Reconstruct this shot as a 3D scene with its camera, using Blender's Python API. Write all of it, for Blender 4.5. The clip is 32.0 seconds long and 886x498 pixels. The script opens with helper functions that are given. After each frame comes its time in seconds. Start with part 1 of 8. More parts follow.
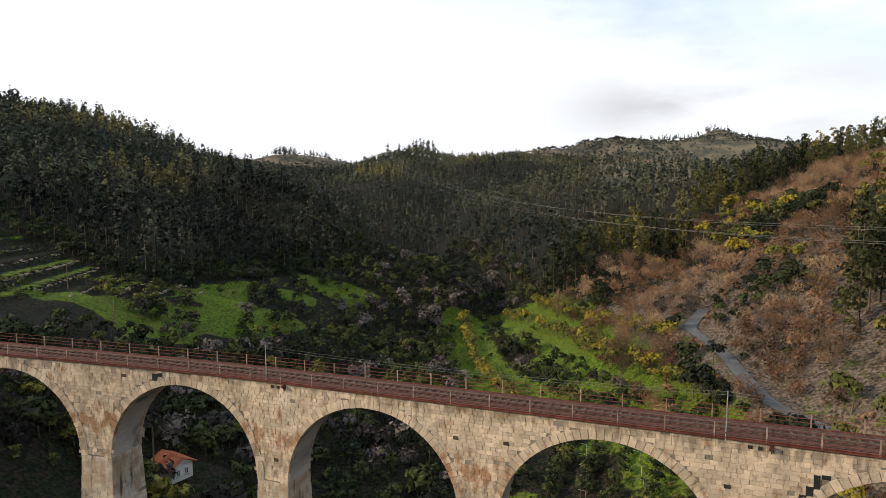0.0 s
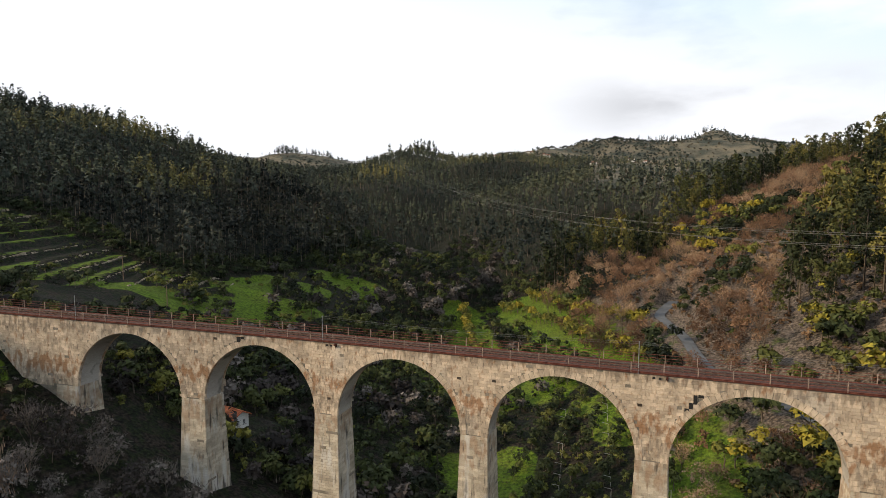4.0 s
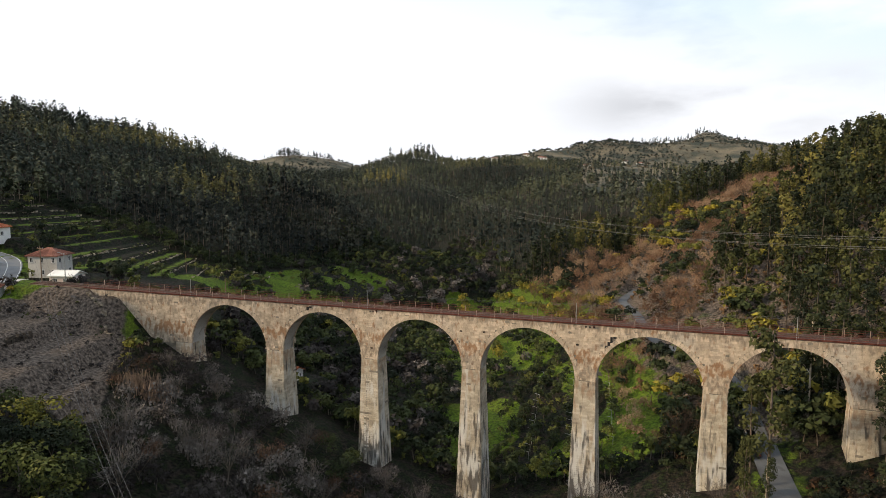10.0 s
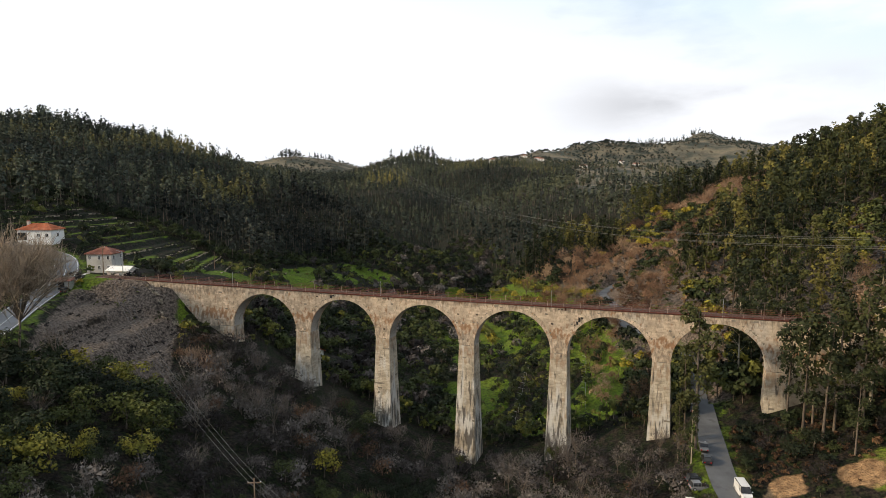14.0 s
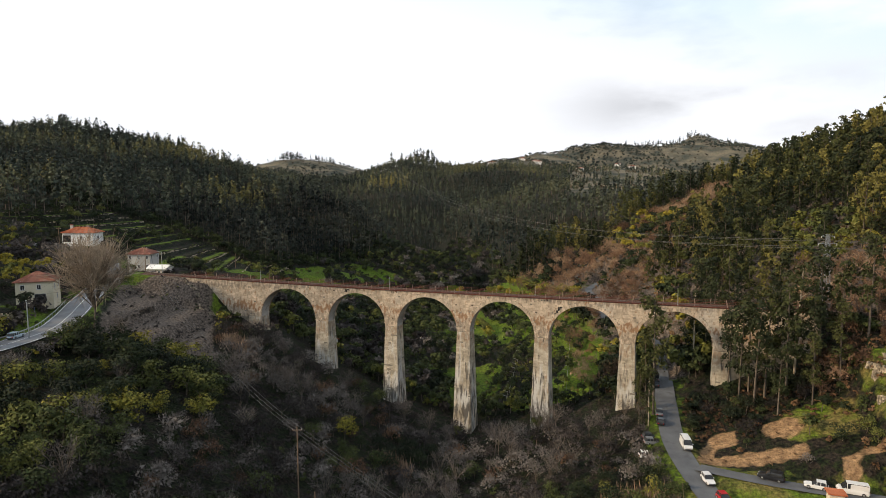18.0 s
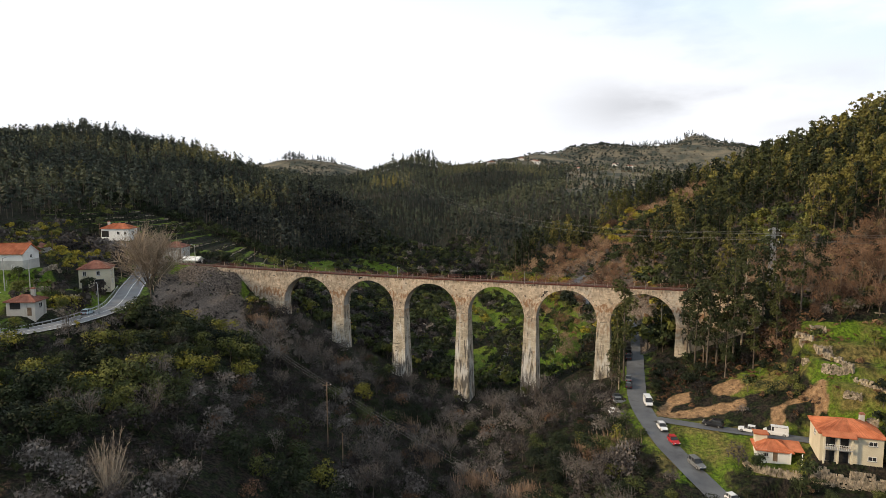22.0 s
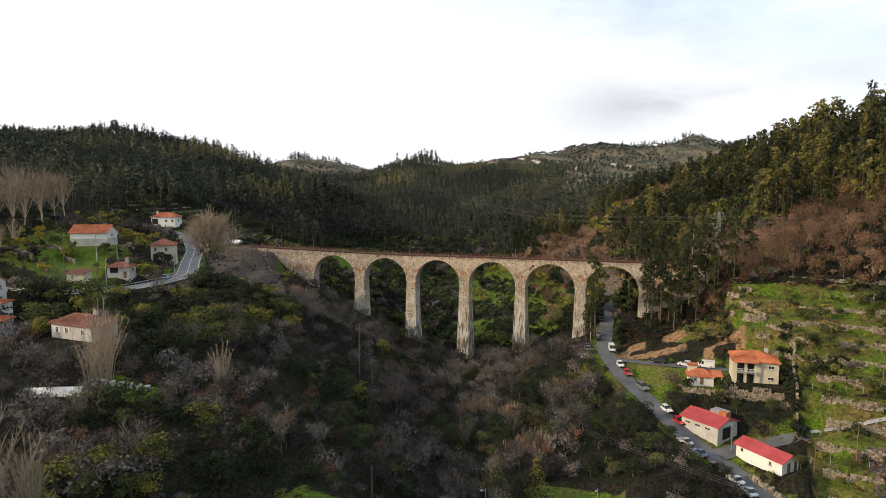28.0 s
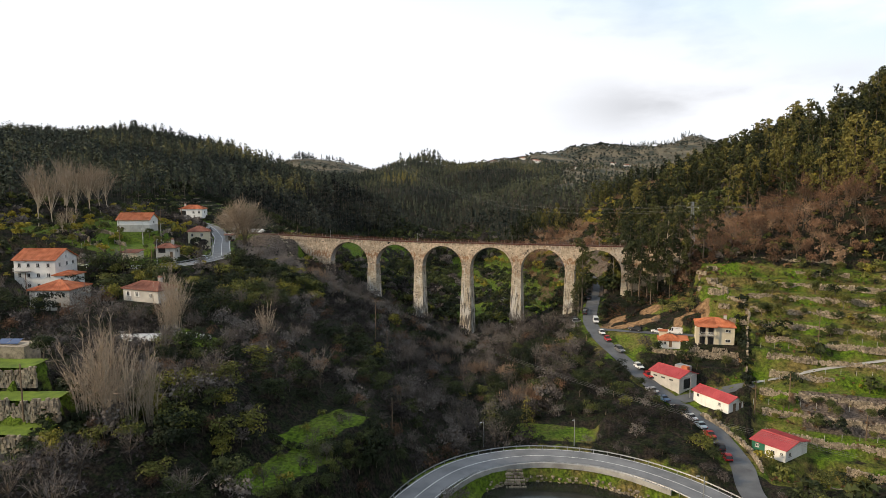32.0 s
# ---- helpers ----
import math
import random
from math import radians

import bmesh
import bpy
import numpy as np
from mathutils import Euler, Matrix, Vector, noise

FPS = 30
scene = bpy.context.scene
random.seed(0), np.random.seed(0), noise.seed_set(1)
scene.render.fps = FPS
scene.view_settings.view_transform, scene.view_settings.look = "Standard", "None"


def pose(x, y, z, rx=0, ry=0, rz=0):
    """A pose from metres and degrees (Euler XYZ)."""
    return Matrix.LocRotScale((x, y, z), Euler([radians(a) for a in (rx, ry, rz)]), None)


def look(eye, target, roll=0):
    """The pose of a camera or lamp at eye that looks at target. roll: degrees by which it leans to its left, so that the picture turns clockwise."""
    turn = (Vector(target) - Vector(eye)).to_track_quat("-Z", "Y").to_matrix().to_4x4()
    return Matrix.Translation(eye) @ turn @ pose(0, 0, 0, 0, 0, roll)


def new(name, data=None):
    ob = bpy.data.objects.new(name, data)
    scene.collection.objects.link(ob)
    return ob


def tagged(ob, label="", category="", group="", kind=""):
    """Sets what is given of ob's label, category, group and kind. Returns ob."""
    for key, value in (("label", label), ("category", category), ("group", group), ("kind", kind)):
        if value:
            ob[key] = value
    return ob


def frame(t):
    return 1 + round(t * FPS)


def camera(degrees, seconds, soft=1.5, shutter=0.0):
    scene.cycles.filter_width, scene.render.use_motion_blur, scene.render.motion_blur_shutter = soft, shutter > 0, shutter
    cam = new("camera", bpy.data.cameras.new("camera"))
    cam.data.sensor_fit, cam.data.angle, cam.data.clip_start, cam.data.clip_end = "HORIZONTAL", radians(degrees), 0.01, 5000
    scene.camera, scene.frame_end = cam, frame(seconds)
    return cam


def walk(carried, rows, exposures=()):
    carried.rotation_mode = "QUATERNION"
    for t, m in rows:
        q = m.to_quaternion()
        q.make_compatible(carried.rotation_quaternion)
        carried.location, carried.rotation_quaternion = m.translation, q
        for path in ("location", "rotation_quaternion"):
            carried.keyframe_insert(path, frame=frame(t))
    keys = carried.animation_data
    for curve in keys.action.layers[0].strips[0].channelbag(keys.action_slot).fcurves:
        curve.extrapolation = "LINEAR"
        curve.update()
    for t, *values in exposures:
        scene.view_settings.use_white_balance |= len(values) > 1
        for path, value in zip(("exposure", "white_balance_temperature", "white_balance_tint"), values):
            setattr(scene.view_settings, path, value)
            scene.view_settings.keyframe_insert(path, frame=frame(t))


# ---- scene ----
cam = camera(70.32, 32.0, soft=0.8)
PATH = [
    (0, look((22.87, -53.23, 19.95), (-12.77, 39.64, 9.70), 0.07)),
    (1, look((24.80, -59.26, 20.57), (-10.89, 33.59, 10.26), 0.14)),
    (2, look((26.82, -65.29, 21.23), (-8.83, 27.54, 10.76), 0.24)),
    (3, look((28.81, -71.27, 21.85), (-6.81, 21.57, 11.34), 0.31)),
    (3.5, look((29.86, -74.28, 22.17), (-5.72, 18.58, 11.64), 0.32)),
    (5.5, look((34.23, -86.55, 23.38), (-1.31, 6.33, 12.83), 0.30)),
    (7, look((37.47, -96.52, 24.28), (1.99, -3.62, 13.81), 0.26)),
    (8, look((39.64, -103.38, 24.82), (4.20, -10.47, 14.29), 0.22)),
    (9, look((41.95, -110.28, 25.42), (6.57, -17.34, 14.86), 0.19)),
    (10, look((44.32, -117.13, 26.06), (9.01, -24.16, 15.56), 0.17)),
    (11, look((46.78, -123.86, 26.73), (11.51, -30.88, 16.21), 0.14)),
    (12, look((49.24, -130.45, 27.37), (13.99, -37.46, 16.82), 0.10)),
    (13, look((51.63, -136.91, 27.96), (16.36, -43.93, 17.37), 0.11)),
    (14, look((53.97, -143.20, 28.57), (18.76, -50.21, 18.01), 0.06)),
    (16.5, look((59.46, -158.08, 29.96), (24.34, -65.04, 19.47), -0.03)),
    (18, look((62.90, -167.24, 30.89), (27.75, -74.19, 20.56), -0.02)),
    (19, look((65.13, -173.44, 31.25), (29.98, -80.39, 20.92), -0.03)),
    (20, look((67.33, -179.64, 31.38), (32.18, -86.60, 21.02), -0.03)),
    (21, look((69.59, -185.90, 31.37), (34.46, -92.86, 20.97), -0.03)),
    (22, look((71.88, -192.31, 31.30), (36.71, -99.28, 20.88), -0.06)),
    (23, look((74.19, -198.73, 31.20), (38.97, -105.72, 20.79), -0.08)),
    (24, look((76.51, -205.17, 30.97), (41.24, -112.18, 20.57), -0.09)),
    (25, look((78.79, -211.62, 30.58), (43.48, -118.64, 20.15), -0.09)),
    (27.5, look((84.39, -228.32, 28.92), (48.96, -135.40, 18.48), -0.08)),
    (28, look((85.53, -231.73, 28.55), (50.06, -138.81, 18.14), -0.07)),
    (29, look((87.81, -238.57, 27.79), (52.33, -145.66, 17.37), -0.06)),
    (30, look((90.09, -245.42, 27.05), (54.53, -152.53, 16.67), -0.05)),
    (31, look((92.40, -252.26, 26.31), (56.73, -159.41, 15.96), -0.05)),
    (32, look((94.76, -259.05, 25.55), (59.03, -166.22, 15.22), -0.03)),
]
walk(cam, PATH)

# ---- light ----
SUN_DIR = Vector((-0.75, -0.51, 0.42)).normalized()
world = bpy.data.worlds.new("sky")
scene.world = world
world.use_nodes = True
wn, wl = world.node_tree.nodes, world.node_tree.links
wn.clear()
w_out = wn.new("ShaderNodeOutputWorld")
w_bg = wn.new("ShaderNodeBackground")
w_sky = wn.new("ShaderNodeTexSky")
w_sky.sky_type, w_sky.sun_disc = "NISHITA", False
w_sky.sun_elevation = math.asin(SUN_DIR.z)
w_sky.sun_rotation = math.atan2(SUN_DIR.x, SUN_DIR.y)
w_gain = wn.new("ShaderNodeVectorMath")
w_gain.operation = "SCALE"
w_gain.inputs["Scale"].default_value = 0.12
w_co = wn.new("ShaderNodeTexCoord")
w_map = wn.new("ShaderNodeMapping")
w_map.inputs["Scale"].default_value = (1.6, 1.6, 5.0)
w_map.inputs["Location"].default_value = (0.35, 0.1, 0.2)
w_cloud = wn.new("ShaderNodeTexNoise")
w_cloud.inputs["Scale"].default_value, w_cloud.inputs["Detail"].default_value = 1.7, 7
w_ramp = wn.new("ShaderNodeValToRGB")
w_ramp.color_ramp.elements[0].position, w_ramp.color_ramp.elements[1].position = 0.10, 0.34
w_ramp.color_ramp.elements[0].color, w_ramp.color_ramp.elements[1].color = (0.35, 0.35, 0.35, 1), (1, 1, 1, 1)
w_mix = wn.new("ShaderNodeMix")
w_mix.data_type = "RGBA"
wl.new(w_sky.outputs["Color"], w_gain.inputs[0])
wl.new(w_co.outputs["Generated"], w_map.inputs["Vector"])
wl.new(w_map.outputs["Vector"], w_cloud.inputs["Vector"])


def w_math(kind, a, b=0.0, c=0.0):
    """One step of arithmetic in the sky's nodes."""
    node = wn.new("ShaderNodeMath")
    node.operation = kind
    for socket, value in zip(node.inputs, (a, b, c)):
        if isinstance(value, (int, float)):
            socket.default_value = value
        else:
            wl.new(value, socket)
    return node.outputs[0]


def w_fade(value, lo, hi):
    node = wn.new("ShaderNodeMapRange")
    node.interpolation_type = "SMOOTHSTEP"
    node.inputs["From Min"].default_value, node.inputs["From Max"].default_value = lo, hi
    wl.new(value, node.inputs["Value"])
    return node.outputs["Result"]


w_xyz = wn.new("ShaderNodeSeparateXYZ")
wl.new(w_co.outputs["Generated"], w_xyz.inputs[0])
w_noise = w_cloud.outputs["Fac"]
# high cloud is thickest towards the west; thin blue shows through in the north-east
w_east = w_math("MULTIPLY_ADD", w_xyz.outputs["X"], 0.62, w_math("MULTIPLY", w_xyz.outputs["Z"], 0.75))
wl.new(w_math("MULTIPLY_ADD", w_east, -0.34, w_noise), w_ramp.inputs["Fac"])
# a long grey cloud bank low over the hills
w_bank = w_math("MULTIPLY", w_fade(w_math("ABSOLUTE", w_math("SUBTRACT", w_xyz.outputs["X"], 0.06)), 0.34, 0.02), w_fade(w_math("ABSOLUTE", w_math("SUBTRACT", w_xyz.outputs["Z"], 0.115)), 0.075, 0.0))
w_bank = w_math("MULTIPLY", w_math("MULTIPLY", w_bank, w_fade(w_xyz.outputs["Y"], 0.2, 0.6)), w_fade(w_noise, 0.38, 0.62))
w_tone = wn.new("ShaderNodeMix")
w_tone.data_type = "RGBA"
w_tone.inputs["B"].default_value = (0.58, 0.59, 0.625, 1)
w_thin = wn.new("ShaderNodeMix")
w_thin.data_type = "RGBA"
w_thin.inputs["A"].default_value, w_thin.inputs["B"].default_value = (1.04, 1.06, 1.11, 1), (0.80, 0.95, 1.08, 1)
wl.new(w_math("MULTIPLY", w_fade(w_math("MULTIPLY_ADD", w_xyz.outputs["X"], 0.25, w_xyz.outputs["Z"]), 0.12, 0.30), w_fade(w_noise, 0.62, 0.45)), w_thin.inputs["Factor"])
wl.new(w_thin.outputs["Result"], w_tone.inputs["A"])
wl.new(w_bank, w_tone.inputs["Factor"])
wl.new(w_ramp.outputs["Color"], w_mix.inputs["Factor"])
wl.new(w_gain.outputs["Vector"], w_mix.inputs["A"])
wl.new(w_tone.outputs["Result"], w_mix.inputs["B"])
wl.new(w_mix.outputs["Result"], w_bg.inputs["Color"])
wl.new(w_bg.outputs["Background"], w_out.inputs["Surface"])
w_bg.inputs["Strength"].default_value = 1.0
sun = new("sun", bpy.data.lights.new("sun", "SUN"))
sun.data.energy, sun.data.angle, sun.data.color = 3.8, radians(5), (1.0, 0.77, 0.49)
sun.matrix_world = look(SUN_DIR * 300, (0, 0, 0))


# ---- materials ----
def surface(name, dark, light, scale=1.0, fine=12.0, rough=0.9, bump=0.3, vary="object", spread=0.25, metal=0.0, extra=None, stretch=(1, 1, 1), bands=()):
    """A procedural surface: large and fine variation between two colours, relief, and a tone of its own for each piece."""
    m = bpy.data.materials.new(name)
    m.use_nodes = True
    n, l = m.node_tree.nodes, m.node_tree.links
    bsdf = n["Principled BSDF"]
    co = n.new("ShaderNodeTexCoord")
    geo = n.new("ShaderNodeNewGeometry")
    mp = n.new("ShaderNodeMapping")
    mp.inputs["Scale"].default_value = stretch
    l.new(geo.outputs["Position"], mp.inputs["Vector"])
    big = n.new("ShaderNodeTexNoise")
    big.inputs["Scale"].default_value, big.inputs["Detail"].default_value = scale, 5
    small = n.new("ShaderNodeTexNoise")
    small.inputs["Scale"].default_value, small.inputs["Detail"].default_value = fine, 3
    l.new(mp.outputs["Vector"], big.inputs["Vector"])
    l.new(mp.outputs["Vector"], small.inputs["Vector"])
    add = n.new("ShaderNodeMath")
    add.operation = "MULTIPLY_ADD"
    l.new(small.outputs["Fac"], add.inputs[0])
    add.inputs[1].default_value = 0.45
    l.new(big.outputs["Fac"], add.inputs[2])
    ramp = n.new("ShaderNodeValToRGB")
    ramp.color_ramp.elements[0].position, ramp.color_ramp.elements[1].position = 0.52, 0.93
    ramp.color_ramp.elements[0].color, ramp.color_ramp.elements[1].color = (*dark, 1), (*light, 1)
    l.new(add.outputs[0], ramp.inputs["Fac"])
    colour = ramp.outputs["Color"]
    if vary:
        hsv = n.new("ShaderNodeHueSaturation")
        rng = n.new("ShaderNodeMapRange")
        rng.inputs["To Min"].default_value, rng.inputs["To Max"].default_value = 1 - spread, 1 + spread
        if vary == "object":
            info = n.new("ShaderNodeObjectInfo")
            l.new(info.outputs["Random"], rng.inputs["Value"])
        else:
            l.new(geo.outputs["Random Per Island"], rng.inputs["Value"])
        l.new(rng.outputs["Result"], hsv.inputs["Value"])
        l.new(colour, hsv.inputs["Color"])
        colour = hsv.outputs["Color"]
    for tint, tscale, lo, hi, amount, squash in extra or ():
        t = n.new("ShaderNodeTexNoise")
        t.inputs["Scale"].default_value, t.inputs["Detail"].default_value = tscale, 6
        tm = n.new("ShaderNodeMapping")
        tm.inputs["Scale"].default_value = squash
        l.new(geo.outputs["Position"], tm.inputs["Vector"])
        l.new(tm.outputs["Vector"], t.inputs["Vector"])
        tr = n.new("ShaderNodeMapRange")
        tr.inputs["From Min"].default_value, tr.inputs["From Max"].default_value = lo, hi
        tr.inputs["To Max"].default_value = amount
        l.new(t.outputs["Fac"], tr.inputs["Value"])
        mx = n.new("ShaderNodeMix")
        mx.data_type = "RGBA"
        l.new(tr.outputs["Result"], mx.inputs["Factor"])
        l.new(colour, mx.inputs["A"])
        mx.inputs["B"].default_value = (*tint, 1)
        colour = mx.outputs["Result"]
    for tint, z0, z1, z2, amount, tscale, squash in bands:
        # stains that gather at one height of the masonry
        t = n.new("ShaderNodeTexNoise")
        t.inputs["Scale"].default_value, t.inputs["Detail"].default_value = tscale, 6
        tm = n.new("ShaderNodeMapping")
        tm.inputs["Scale"].default_value = squash
        l.new(geo.outputs["Position"], tm.inputs["Vector"])
        l.new(tm.outputs["Vector"], t.inputs["Vector"])
        sep = n.new("ShaderNodeSeparateXYZ")
        l.new(geo.outputs["Position"], sep.inputs[0])
        lo, hi = n.new("ShaderNodeMapRange"), n.new("ShaderNodeMapRange")
        for node, f0, f1 in ((lo, z0, z1), (hi, z2, z1)):
            node.inputs["From Min"].default_value, node.inputs["From Max"].default_value = f0, f1
            l.new(sep.outputs["Z"], node.inputs["Value"])
        mul = n.new("ShaderNodeMath")
        mul.operation = "MULTIPLY"
        l.new(lo.outputs["Result"], mul.inputs[0])
        l.new(hi.outputs["Result"], mul.inputs[1])
        mad = n.new("ShaderNodeMath")
        mad.operation = "MULTIPLY_ADD"
        mad.inputs[1].default_value = 0.17
        l.new(mul.outputs[0], mad.inputs[0])
        l.new(t.outputs["Fac"], mad.inputs[2])
        tr = n.new("ShaderNodeMapRange")
        tr.inputs["From Min"].default_value, tr.inputs["From Max"].default_value = 0.575, 0.70
        tr.inputs["To Max"].default_value = amount
        l.new(mad.outputs[0], tr.inputs["Value"])
        mx = n.new("ShaderNodeMix")
        mx.data_type = "RGBA"
        l.new(tr.outputs["Result"], mx.inputs["Factor"])
        l.new(colour, mx.inputs["A"])
        mx.inputs["B"].default_value = (*tint, 1)
        colour = mx.outputs["Result"]
    l.new(colour, bsdf.inputs["Base Color"])
    bsdf.inputs["Roughness"].default_value, bsdf.inputs["Metallic"].default_value = rough, metal
    bsdf.inputs["Specular IOR Level"].default_value = 0.3
    if bump:
        b = n.new("ShaderNodeBump")
        b.inputs["Strength"].default_value, b.inputs["Distance"].default_value = bump, 0.05
        l.new(small.outputs["Fac"], b.inputs["Height"])
        l.new(b.outputs["Normal"], bsdf.inputs["Normal"])
    return m


S1 = (1, 1, 1)
M = {}
STAINS = [((0.25, 0.115, 0.045), -9.6, -6.6, -4.2, 0.75, 1.3, (1, 1, 0.5)), ((0.06, 0.048, 0.04), -2.0, -0.6, 1.5, 0.45, 1.8, (1, 1, 0.3)), ((0.07, 0.055, 0.045), -13.0, -9.5, -6.5, 0.4, 2.0, (1, 1, 0.4))]
M["granite"] = surface("granite", (0.37, 0.30, 0.225), (0.61, 0.50, 0.38), 0.5, 9, 0.92, 0.4, "island", 0.2,
                       extra=[((0.30, 0.17, 0.08), 0.7, 0.66, 0.78, 0.5, (1, 1, 0.6)), ((0.07, 0.06, 0.05), 1.6, 0.66, 0.74, 0.55, (1, 1, 0.5)),
                              ((0.5, 0.48, 0.44), 0.08, 0.52, 0.62, 0.4, (1, 1, 0.5))], bands=STAINS)
M["granite_piece"] = surface("granite_piece", (0.37, 0.30, 0.225), (0.61, 0.50, 0.38), 0.5, 9, 0.92, 0.4, "object", 0.2,
                             extra=[((0.30, 0.17, 0.08), 0.7, 0.66, 0.78, 0.5, (1, 1, 0.6)), ((0.07, 0.06, 0.05), 1.6, 0.66, 0.74, 0.55, (1, 1, 0.5))], bands=STAINS)
M["pier_stone"] = surface("pier_stone", (0.32, 0.275, 0.21), (0.54, 0.48, 0.385), 0.35, 9, 0.92, 0.4, "island", 0.18,
                          extra=[((0.30, 0.17, 0.08), 0.6, 0.68, 0.8, 0.4, (1, 1, 0.4))],
                          bands=[((0.25, 0.125, 0.055), -17.0, -12.0, -8.0, 0.45, 1.4, (1, 1, 0.4)), ((0.58, 0.57, 0.54), -52.0, -30.0, -16.0, 0.85, 0.7, (1, 1, 0.2)), ((0.05, 0.045, 0.04), -50.0, -34.0, -20.0, 0.85, 1.5, (1, 1, 0.16))])
M["coping"] = surface("coping", (0.10, 0.075, 0.058), (0.26, 0.2, 0.15), 0.7, 9, 0.92, 0.3, None)
M["stone_dark"] = surface("stone_dark", (0.035, 0.028, 0.022), (0.10, 0.075, 0.055), 2, 12, 0.95, 0.4, "object", 0.4)
M["mortar"] = surface("mortar", (0.13, 0.115, 0.09), (0.26, 0.23, 0.19), 0.8, 10, 0.95, 0.2, None)
M["soffit"] = surface("soffit", (0.27, 0.25, 0.225), (0.47, 0.44, 0.40), 0.35, 7, 0.93, 0.5, None, stretch=(1, 0.3, 1),
                      extra=[((0.1, 0.095, 0.085), 0.6, 0.58, 0.7, 0.7, S1)])
M["rust"] = surface("rust", (0.085, 0.026, 0.018), (0.21, 0.072, 0.05), 1.5, 14, 0.8, 0.25, "object", 0.2, 0.2)
M["rust_pale"] = surface("rust_pale", (0.2, 0.13, 0.1), (0.38, 0.3, 0.25), 2, 14, 0.75, 0.2, "object", 0.25, 0.2)
M["steel"] = surface("steel", (0.12, 0.09, 0.075), (0.22, 0.17, 0.14), 2, 20, 0.5, 0.1, None, 0, 0.7)
M["sleeper"] = surface("sleeper", (0.05, 0.033, 0.026), (0.12, 0.08, 0.06), 2, 20, 0.9, 0.3, "object", 0.3)
M["ballast"] = surface("ballast", (0.045, 0.022, 0.017), (0.12, 0.06, 0.045), 3, 18, 0.95, 0.8, None)
M["asphalt"] = surface("asphalt", (0.075, 0.078, 0.085), (0.13, 0.135, 0.142), 0.25, 25, 0.85, 0.2, None, extra=[((0.05, 0.05, 0.052), 0.35, 0.6, 0.7, 0.5, S1)])
M["asphalt_pale"] = surface("asphalt_pale", (0.12, 0.124, 0.132), (0.2, 0.205, 0.213), 0.25, 25, 0.8, 0.2, None, extra=[((0.11, 0.11, 0.115), 0.3, 0.6, 0.7, 0.5, S1)])
M["paint_line"] = surface("paint_line", (0.55, 0.55, 0.53), (0.75, 0.75, 0.73), 1, 20, 0.7, 0.1, None)
M["concrete"] = surface("concrete", (0.26, 0.255, 0.24), (0.44, 0.43, 0.41), 0.5, 10, 0.9, 0.2, "object", 0.12)
M["drystone"] = surface("drystone", (0.12, 0.10, 0.075), (0.42, 0.35, 0.26), 0.9, 8, 0.95, 0.5, "island", 0.35)
# eroded bank stone, darkened to hold the shadow of each step
M["shaded_ledge"] = surface("shaded_ledge", (0.03, 0.025, 0.02), (0.10, 0.08, 0.062), 0.9, 8, 0.95, 0.6, "island", 0.4)
M["water"] = surface("water", (0.012, 0.014, 0.012), (0.025, 0.027, 0.022), 0.3, 4, 0.12, 0.06, None)
M["bark"] = surface("bark", (0.07, 0.055, 0.042), (0.17, 0.14, 0.11), 1.5, 12, 0.95, 0.4, "object", 0.2)
M["pale_bark"] = surface("pale_bark", (0.28, 0.23, 0.17), (0.5, 0.43, 0.34), 1.2, 10, 0.9, 0.3, "object", 0.15)


def foliage(name, stops, rough=0.8, spread=0.35):
    """Leaves or twigs: each plant has its own place on a scale of colours, each clump its own brightness."""
    m = bpy.data.materials.new(name)
    m.use_nodes = True
    n, l = m.node_tree.nodes, m.node_tree.links
    bsdf = n["Principled BSDF"]
    geo = n.new("ShaderNodeNewGeometry")
    tone = n.new("ShaderNodeAttribute")
    tone.attribute_name = "tone"
    nz = n.new("ShaderNodeTexNoise")
    nz.inputs["Scale"].default_value, nz.inputs["Detail"].default_value = 0.5, 3
    l.new(geo.outputs["Position"], nz.inputs["Vector"])
    mix = n.new("ShaderNodeMath")
    mix.operation = "MULTIPLY_ADD"
    l.new(nz.outputs["Fac"], mix.inputs[0])
    mix.inputs[1].default_value = 0.5
    sub = n.new("ShaderNodeMath")
    sub.operation = "SUBTRACT"
    l.new(tone.outputs["Fac"], sub.inputs[0])
    sub.inputs[1].default_value = 0.25
    l.new(sub.outputs[0], mix.inputs[2])
    ramp = n.new("ShaderNodeValToRGB")
    ramp.color_ramp.elements[0].position, ramp.color_ramp.elements[0].color = 0.0, (*stops[0], 1)
    ramp.color_ramp.elements[1].position, ramp.color_ramp.elements[1].color = 1.0, (*stops[-1], 1)
    for k, c in enumerate(stops[1:-1]):
        ramp.color_ramp.elements.new((k + 1) / (len(stops) - 1)).color = (*c, 1)
    l.new(mix.outputs[0], ramp.inputs["Fac"])
    hsv = n.new("ShaderNodeHueSaturation")
    r = n.new("ShaderNodeMapRange")
    r.inputs["To Min"].default_value, r.inputs["To Max"].default_value = 1 - spread, 1 + spread
    l.new(geo.outputs["Random Per Island"], r.inputs["Value"])
    l.new(r.outputs["Result"], hsv.inputs["Value"])
    l.new(ramp.outputs["Color"], hsv.inputs["Color"])
    l.new(hsv.outputs["Color"], bsdf.inputs["Base Color"])
    bsdf.inputs["Roughness"].default_value = rough
    bsdf.inputs["Specular IOR Level"].default_value = 0.2
    return m


